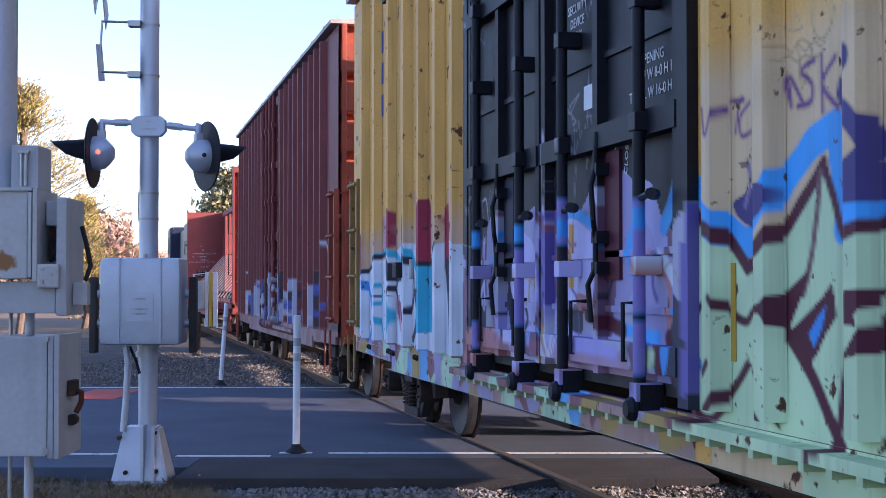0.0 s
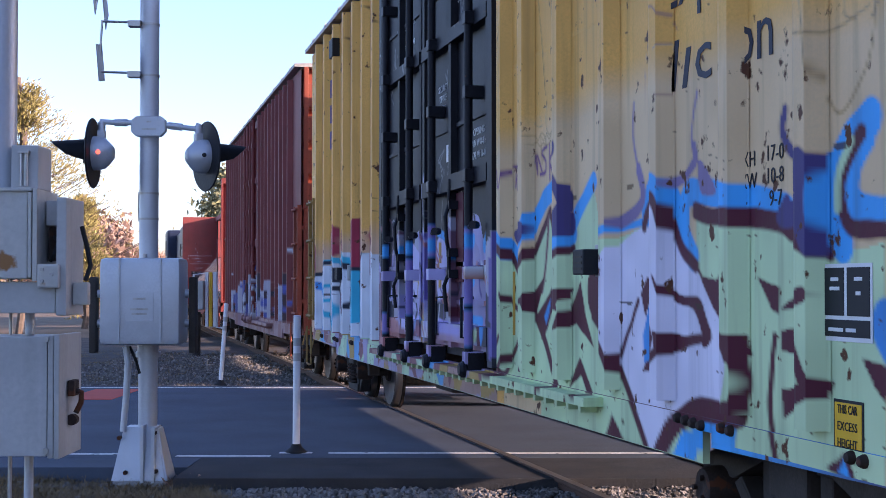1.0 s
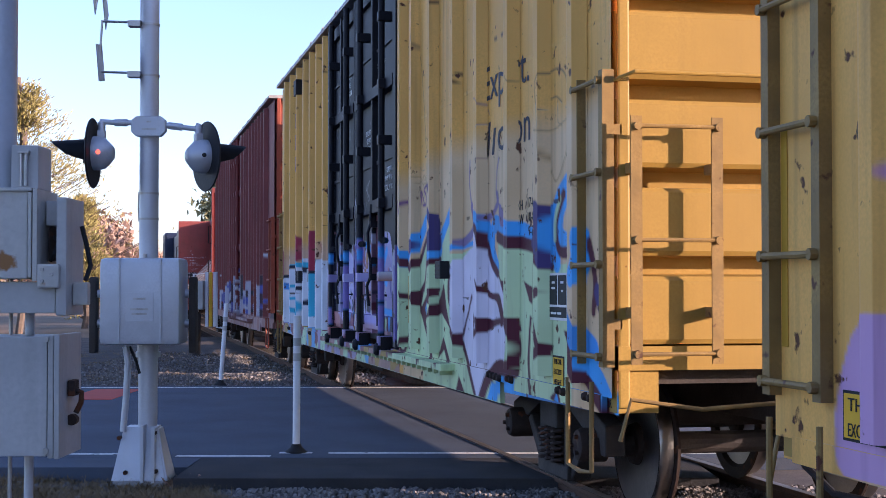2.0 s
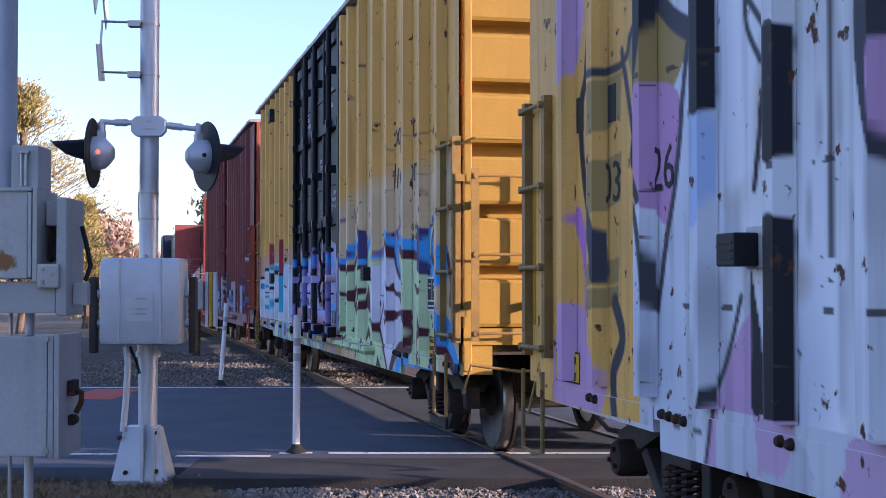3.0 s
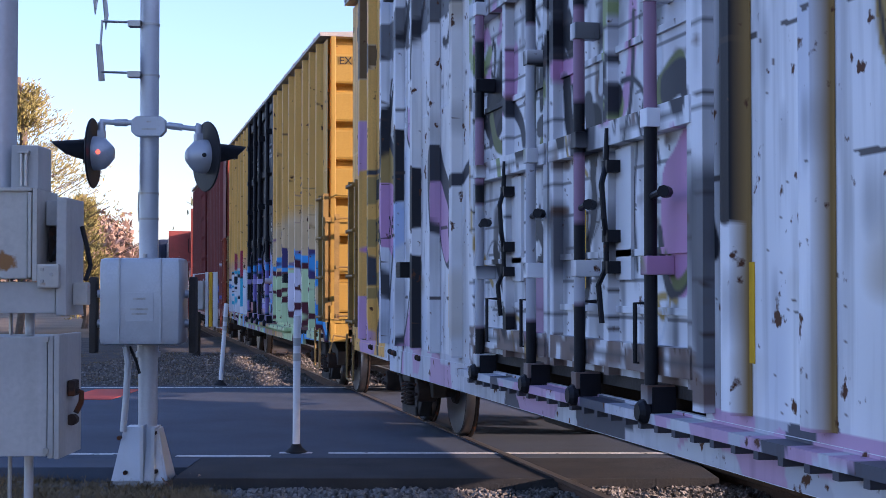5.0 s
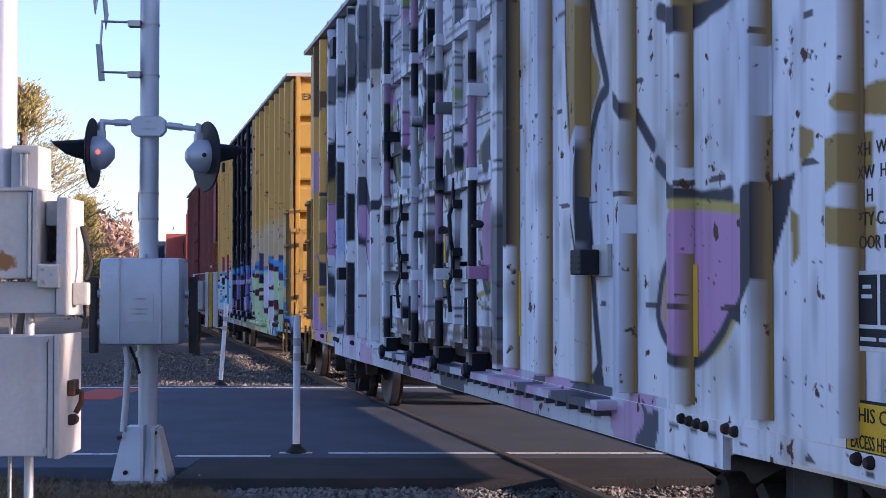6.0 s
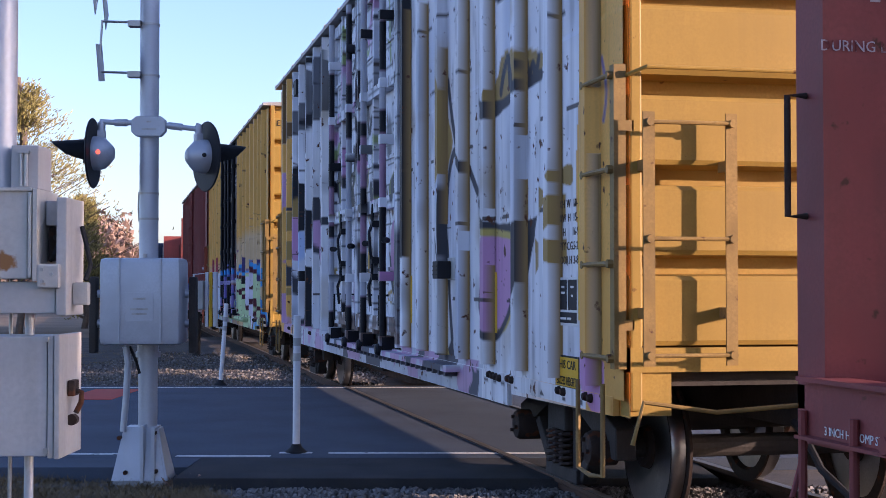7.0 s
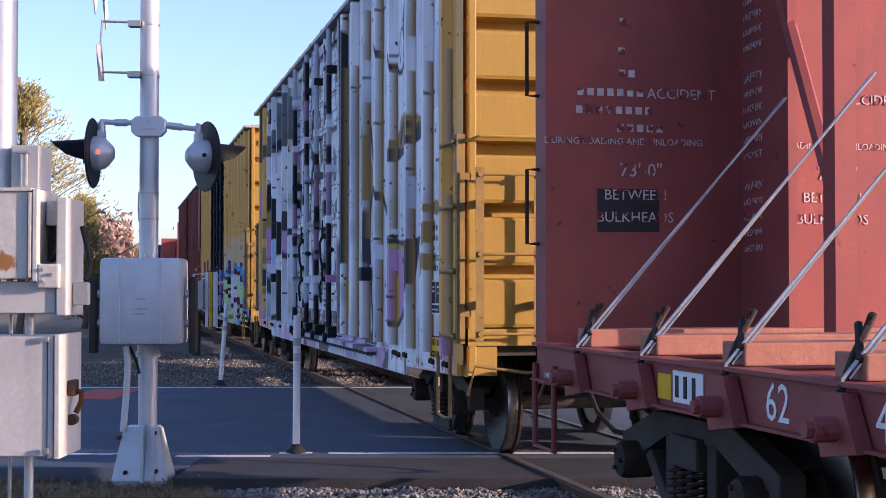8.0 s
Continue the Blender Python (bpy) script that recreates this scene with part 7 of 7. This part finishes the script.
    for px in (42, 50):
        bm = bmesh.new()
        tube(bm, [P(px, 330, -0.03), P(px, 268, -0.03)], 0.005, 8)
        part("stud", bm, STEEL, top)
    bx(mid, "stud_plate", STEEL, 36, 56, 268, 273, -0.04, -0.02, 0.001)
    nearer(low)
    nearer(mid)


equipment_cases()


def delineator(px, py, deep, h, lean):
    p = standing("delineator_post", "white flexible plastic delineator post on a black rubber base", "delineator post", (px - 784) / 2600 * deep, deep, -0.012, "delineator posts")
    p.matrix_basis = p.matrix_basis @ pose(0, 0, 0, 0, lean, 0)
    bm = bmesh.new()
    lathe(bm, [(0.034, 0.05), (0.034, h - 0.003), (0.028, h)], None, 18)
    part("tube", bm, POST_WHITE, p, "", True)
    for z in (h - 0.28, h - 0.42):
        bm = bmesh.new()
        lathe(bm, [(0.0345, z), (0.0352, z + 0.002), (0.0352, z + 0.07), (0.0345, z + 0.072)], None, 18)
        part("reflective_band", bm, CASE, p)
    bm = bmesh.new()
    lathe(bm, [(0.10, -0.003), (0.10, 0.012), (0.055, 0.05), (0.04, 0.08), (0.02, 0.08)], None, 20)
    part("rubber_base", bm, RUBBER, p, "", True)


delineator(525, 803, 13.55, 1.26, 0.3)
delineator(391, 683, 22.9, 1.27, 4.0)


def far_gate():
    deep, K = 35.0, 35.0 / 2600
    g = standing("gate_mechanism", "far crossing gate mechanism with striped counterweight bars", "crossing gate", (356 - 784) * K, deep, -0.22)

    def P(px, py, y=0.0):
        return Vector(((px - 356) * K, y, EYE_H + 0.22 + (509 - py) * K))
    bm = bmesh.new()
    tube(bm, [P(348, 636), P(348, 552)], 0.10, 12)
    part("post", bm, TRUCK, g)
    bm = bmesh.new()
    a, b = P(347, 548), P(362, 497)
    box(bm, a.x, b.x, -0.2, 0.2, a.z, b.z, bevel=0.03)
    part("mechanism_case", bm, CASE, g)
    for k, px in enumerate((364, 371, 378)):
        bm = bmesh.new()
        a, b = P(px, 578), P(px + 5, 482)
        box(bm, a.x, b.x, -0.05, 0.05, a.z, b.z)
        part("counterweight_bar", bm, POST_WHITE if k != 1 else SIGN_YELLOW, g)
    bm = bmesh.new()
    tube(bm, [P(343, 560), P(343, 486), P(384, 482), P(384, 580), P(394, 580)], 0.025, 8)
    part("frame_pipe", bm, POST_WHITE, g)


far_gate()

# ---- distance, plants and stones ----
BARK = material("grey_bark", (0.16, 0.12, 0.09), 0.9, spread=0.3, bump=0.4)
TWIG = material("bare_twigs", (0.38, 0.25, 0.18), 0.9, spread=0.3, scale=1.0)
CEDAR = material("cedar_leaf", (0.27, 0.23, 0.075), 0.8, spread=0.5, scale=1.3, bump=0.1)
FAR_GREEN = material("far_evergreen", (0.20, 0.21, 0.11), 0.85, spread=0.4, scale=0.6)
PINE = material("sunlit_pine", (0.28, 0.27, 0.14), 0.8, spread=0.4, scale=1.0)
FIELD = material("straw_field", (0.24, 0.17, 0.105), 0.95, spread=0.25, scale=0.3, bump=0.4)


def cedar(lat, deep, h, r, seed):
    """A rough conical evergreen: trunk, limbs and sprays of small leaf blades."""
    rng = random.Random(seed)
    tree = standing("cedar_tree", "tall cedar with sunlit yellow-green sprays", "tree", lat, deep, -0.3, "trees by the track")
    bm = bmesh.new()
    n = 8
    tube(bm, [(0.15 * math.sin(i * 1.3), 0, h * i / n) for i in range(n + 1)], 0.14, 8)
    part("trunk", bm, BARK, tree)
    bm = bmesh.new()
    vs, fs = [], []
    for i in range(150):
        z = h * (0.10 + 0.88 * rng.random() ** 0.8)
        a = rng.random() * math.tau
        reach = r * (1.05 - z / h) * (0.65 + 0.6 * rng.random()) + 0.15
        tip = Vector((math.cos(a) * reach, math.sin(a) * reach, z + reach * 0.45))
        root = Vector((0, 0, z - 0.1))
        tube(bm, [root, (root + tip) / 2 + Vector((0, 0, -0.05)), tip], 0.018, 4)
        for k in range(62):
            f = 0.25 + 0.8 * rng.random() ** 0.7
            c = root.lerp(tip, f) + Vector([rng.gauss(0, 0.10 + 0.035 * reach) for _ in range(3)])
            d = Vector((math.cos(a) + rng.gauss(0, 0.5), math.sin(a) + rng.gauss(0, 0.5), 0.5 + rng.random())).normalized() * (0.07 + 0.09 * rng.random())
            s = d.orthogonal().normalized() * 0.025
            u = d.cross(s).normalized() * 0.03
            q = len(vs)
            vs += [c - d * 0.4 + s, c - d * 0.4 - s, c + d, c - d * 0.2 + u]
            fs += [(q, q + 1, q + 2), (q, q + 2, q + 3), (q + 1, q + 3, q + 2)]
    part("branchwork", bm, BARK, tree)
    me = bpy.data.meshes.new("crown")
    me.from_pydata([tuple(v) for v in vs], [], fs)
    me.materials.append(CEDAR)
    new("crown", me).parent = tree


def bare_tree(lat, deep, h, seed, mat=TWIG):
    """A leafless tree: forking limbs down to fine twigs."""
    rng = random.Random(seed)
    tree = standing("bare_tree", "leafless brown tree in the distance", "tree", lat, deep, -0.3, "bare trees")
    bm = bmesh.new()
    tw = []

    def grow(p, d, ln, r, lev):
        q = p + d * ln
        tube(bm, [p, (p + q) / 2 + Vector([rng.gauss(0, ln * 0.05) for _ in range(3)]), q], r, 5 if lev < 2 else 3)
        if lev >= 4:
            for _ in range(5):
                e = q + (d + Vector([rng.gauss(0, 0.6) for _ in range(3)])).normalized() * ln * (0.5 + rng.random())
                tw.append((p.lerp(q, rng.random()), e))
            return
        for _ in range(3 if lev < 3 else 2):
            nd = (d + Vector((rng.gauss(0, 0.48), rng.gauss(0, 0.48), rng.gauss(0.12, 0.25)))).normalized()
            grow(p.lerp(q, 0.6 + 0.4 * rng.random()), nd, ln * (0.62 + 0.16 * rng.random()), r * 0.6, lev + 1)
    grow(Vector((0, 0, 0)), Vector((0, 0, 1)), h * 0.3, h * 0.018, 0)
    part("trunk", bm, BARK, tree)
    vs, fs = [], []
    for a, b in tw:
        s = (b - a).orthogonal().normalized() * 0.06
        u = (b - a).cross(s).normalized() * 0.06
        q = len(vs)
        vs += [a + s, a - s, a + u, b]
        fs += [(q, q + 1, q + 3), (q + 1, q + 2, q + 3), (q + 2, q, q + 3)]
    me = bpy.data.meshes.new("crown")
    me.from_pydata([tuple(v) for v in vs], [], fs)
    me.materials.append(mat)
    new("crown", me).parent = tree
    return tree


cedar(-15.3, 53, 9.4, 4.2, 1)
cedar(-18.6, 57, 8.2, 3.4, 2)
cedar(-14.9, 61, 5.6, 1.3, 3)

T0 = bare_tree(-27.5, 118, 8.0, 11)
rng0 = random.Random(5)
T1 = bare_tree(-25.5, 126, 7.0, 12)
for k in range(34):
    lat, deep = -33 + k * 0.42, 115 + 40 * rng0.random()
    px_h = 8.6 - 0.14 * k + rng0.random() * 1.6
    src = (T0, T1)[k % 2]
    o = copy_thing(src, Matrix.Translation(seen_from(lat * deep / 125, deep, -0.3)) @ pose(0, 0, 0, 0, 0, rng0.random() * 360))
    o.scale = [px_h / 8.0 * deep / 125] * 3

bm = bmesh.new()
box(bm, -120, -6.2, 38, 420, -0.5, -0.2)
field = part("field", bm, FIELD)
field.matrix_basis = TURN
tagged(field, "pale straw field beyond the tracks in sunlight", "field", kind="structure")


def far_woods(name, label, lat0, lat1, deep, h, mat, seed, count):
    """A wood too far to count: overlapping ragged crowns of small blades."""
    rng = random.Random(seed)
    vs, fs = [], []
    for i in range(count):
        lat = lat0 + (lat1 - lat0) * rng.random()
        d = deep * (0.9 + 0.3 * rng.random())
        top = h * (0.55 + 0.45 * noise.noise((lat * 0.08, seed, 0)) + 0.25 * rng.random())
        z = top * rng.random() ** 0.6
        c = seen_from(lat * d / deep, d, z)
        sz = (0.05 * h if deep > 200 else 0.16) * (0.4 + rng.random())
        q = len(vs)
        vs += [c + Vector([rng.gauss(0, sz) for _ in range(3)]) for _ in range(4)]
        fs += [(q, q + 1, q + 2), (q, q + 2, q + 3), (q + 1, q + 3, q + 2)]
    me = bpy.data.meshes.new(name)
    me.from_pydata([tuple(v) for v in vs], [], fs)
    me.materials.append(mat)
    tagged(new(name, me), label, "woods", kind="stuff")


far_woods("far_woods", "hazy line of leafless woods on the horizon", -140, 60, 380, 11, TWIG, 3, 16000)
far_woods("bare_thicket", "dense brown leafless thicket beyond the field", -31.5, -26.6, 125, 8.8, TWIG, 13, 5200)
far_woods("bare_thicket", "lower brown leafless thicket beyond the field", -27.0, -17.0, 132, 5.6, TWIG, 14, 5200)
far_woods("far_evergreens", "dark evergreen wood behind the train", -31, 30, 150, 6.3, FAR_GREEN, 8, 7000)


def big_pine(lat, deep, h, seed):
    rng = random.Random(seed)
    tree = standing("pine_tree", "large pale green pine beyond the train", "tree", lat, deep, -0.3, "trees by the track")
    bm = bmesh.new()
    tube(bm, [(0, 0, 0), (0.1, 0, h * 0.5), (0, 0.1, h * 0.97)], 0.22, 8)
    part("trunk", bm, BARK, tree)
    vs, fs = [], []
    for i in range(60):
        z = h * (0.3 + 0.68 * rng.random())
        a, rr = rng.random() * math.tau, h * 0.26 * (1.15 - z / h) * (0.4 + 0.8 * rng.random())
        c0 = Vector((math.cos(a) * rr, math.sin(a) * rr, z))
        for k in range(90):
            c = c0 + Vector((rng.gauss(0, 0.55), rng.gauss(0, 0.55), rng.gauss(0, 0.3)))
            q = len(vs)
            vs += [c + Vector([rng.gauss(0, 0.13) for _ in range(3)]) for _ in range(4)]
            fs += [(q, q + 1, q + 2), (q, q + 2, q + 3), (q + 1, q + 3, q + 2)]
    me = bpy.data.meshes.new("crown")
    me.from_pydata([tuple(v) for v in vs], [], fs)
    me.materials.append(PINE)
    new("crown", me).parent = tree


big_pine(-14.6, 100, 9.8, 21)
big_pine(-13.0, 108, 9.0, 22)


def scatter_stones(name, label, areas, count, size, mat, seed):
    """Loose stones: small uneven solids lying on the ground."""
    rng = random.Random(seed)
    base = [Vector(p).normalized() for p in ((1, 1, 1), (-1, -1, 1), (-1, 1, -1), (1, -1, -1), (1, 0.2, -0.6), (-0.8, 0.3, 0.6), (0.1, -1, 0.2), (0, 0.2, 1.2))]
    hull = bmesh.new()
    for v in base:
        hull.verts.new(v)
    bmesh.ops.convex_hull(hull, input=list(hull.verts))
    hull.verts.index_update()
    tri = [[v.index for v in f.verts] for f in hull.faces]
    hv = [v.co.copy() for v in hull.verts]
    hull.free()
    vs, fs = [], []
    tot = sum(a[4] for a in areas)
    for l0, l1, d0, d1, wgt in areas:
        for i in range(int(count * wgt / tot)):
            lat, d = l0 + (l1 - l0) * rng.random(), d0 + (d1 - d0) * rng.random()
            p = seen_from(lat, d)
            s = size * (0.5 + rng.random())
            p.z = ground_height(p.x, p.y) + s * 0.3
            e = Euler((rng.random() * 6, rng.random() * 6, rng.random() * 6)).to_matrix()
            sc = Vector((1, 0.7 + 0.3 * rng.random(), 0.6 + 0.3 * rng.random()))
            q = len(vs)
            vs += [tuple(p + s * (e @ Vector((v.x * sc.x, v.y * sc.y, v.z * sc.z)))) for v in hv]
            fs += [tuple(q + j for j in f) for f in tri]
    me = bpy.data.meshes.new(name)
    me.from_pydata(vs, [], fs)
    me.materials.append(mat)
    tagged(new(name, me), label, "ballast", kind="stuff")


def island(mat):
    """Give each loose piece its own shade."""
    nt = mat.node_tree
    b = nt.nodes["Principled BSDF"]
    geo = nt.nodes.new("ShaderNodeNewGeometry")
    mr = nt.nodes.new("ShaderNodeMapRange")
    mr.inputs["To Min"].default_value, mr.inputs["To Max"].default_value = 0.45, 1.5
    nt.links.new(geo.outputs["Random Per Island"], mr.inputs["Value"])
    mul = nt.nodes.new("ShaderNodeMix")
    mul.data_type, mul.blend_type = "RGBA", "MULTIPLY"
    mul.inputs[0].default_value = 1.0
    src = b.inputs["Base Color"].links[0].from_socket
    nt.links.new(src, mul.inputs[6])
    comb = nt.nodes.new("ShaderNodeCombineColor")
    for i in range(3):
        nt.links.new(mr.outputs[0], comb.inputs[i])
    nt.links.new(comb.outputs[0], mul.inputs[7])
    nt.links.new(mul.outputs[2], b.inputs["Base Color"])


for m_ in (STONE, CEDAR, TWIG, DRY_GRASS, PINE):
    island(m_)
scatter_stones("ballast", "loose pale grey ballast stones on brown dirt", ((-1.75, 2.6, 9.6, 11.8, 6), (-4.2, -1.7, 10.0, 12.6, 0.8), (-7.5, -1.0, 23.0, 36, 7), (0.8, 3.4, 6.5, 11.9, 5)), 24000, 0.023, STONE, 4)


def grass_tufts():
    rng = random.Random(9)
    vs, fs = [], []
    for i in range(4200):
        if i < 3300:
            c = seen_from(-4.6 + 3.0 * rng.random(), 9.9 + 2.5 * rng.random())
        else:
            c = seen_from(-14 + 11 * rng.random(), 23.5 + 14 * rng.random())
        c.z = ground_height(c.x, c.y)
        if noise.noise((c.x * 1.5, c.y * 1.5, 7)) < -0.25:
            continue
        for k in range(14):
            a, ln = rng.random() * math.tau, 0.03 + 0.09 * rng.random()
            p = c + Vector((rng.gauss(0, 0.05), rng.gauss(0, 0.05), 0))
            t = p + Vector((math.cos(a) * ln, math.sin(a) * ln, ln * (0.2 + 0.7 * rng.random())))
            s = Vector((-math.sin(a), math.cos(a), 0)) * 0.004
            q = len(vs)
            vs += [p - s, p + s, t]
            fs.append((q, q + 1, q + 2))
    me = bpy.data.meshes.new("dry_grass")
    me.from_pydata([tuple(v) for v in vs], [], fs)
    me.materials.append(DRY_GRASS)
    tagged(new("dry_grass", me), "flattened dry straw-coloured grass by the road", "grass", kind="stuff")


grass_tufts()


def weed():
    rng = random.Random(31)
    w = standing("dead_weed", "small brown dead weed at the foot of the mast", "weed", -2.12, 11.9, -0.24)
    bm = bmesh.new()
    for k in range(60):
        a, ln = rng.random() * math.tau, 0.08 + 0.16 * rng.random()
        tip = Vector((math.cos(a) * ln * 0.7, math.sin(a) * ln * 0.7, ln))
        tube(bm, [(0, 0, 0), tip * 0.5 + Vector((0, 0, 0.03)), tip], 0.003, 3)
        for j in range(3):
            c = tip * (0.6 + 0.4 * rng.random())
            box(bm, -0.008, 0.008, -0.004, 0.004, -0.006, 0.006, Matrix.Translation(c) @ pose(0, 0, 0, a * 50, j * 40, 0))
    part("stems", bm, TWIG, w)


weed()

# sleepers and the far part of the track
SLEEPER = material("creosoted_timber", (0.07, 0.055, 0.045), 0.9, spread=0.35, scale=5, bump=0.4)
bm = bmesh.new()
box(bm, TRACK_X - 1.3, TRACK_X + 1.3, -0.115, 0.115, -0.32, -0.172, bevel=0.008)
first = part("sleeper", bm, SLEEPER)
tagged(first, "dark creosoted timber sleeper under the rails", "sleeper", "sleepers of the track", "structure")
first.matrix_basis = pose(0, -3, 0)
yy = -2.48
while yy < 62:
    if not 11.0 < yy < 24.0:
        again(first, pose(0, yy, 0))
    yy += 0.52

# red mat lying at the far road edge
bm = bmesh.new()
box(bm, -0.34, 0.34, -1.0, 1.0, 0, 0.006)
matt = part("road_patch", bm, plain("red_road_paint", (0.55, 0.07, 0.04), 0.7))
matt.matrix_basis = Matrix.Translation(seen_from((184 - 784) / 2600 * 20.9, 20.9, -0.0115)) @ TURN
tagged(matt, "faded red painted patch on the asphalt", "road marking")

# ---- what moves ----


def way_gone(t):
    return 3.85 * t + 0.0046 * t * t


def motions():
    for car, y0 in MOVERS:
        walk(car, [(k * 0.5, pose(TRACK_X, y0 + way_gone(k * 0.5), 0)) for k in range(17)])
    for ax, y in WHEELSETS:
        walk(ax, [(k * 0.125, pose(0, y, 0.457, -math.degrees(way_gone(k * 0.125) / 0.457))) for k in range(65)])


motions()
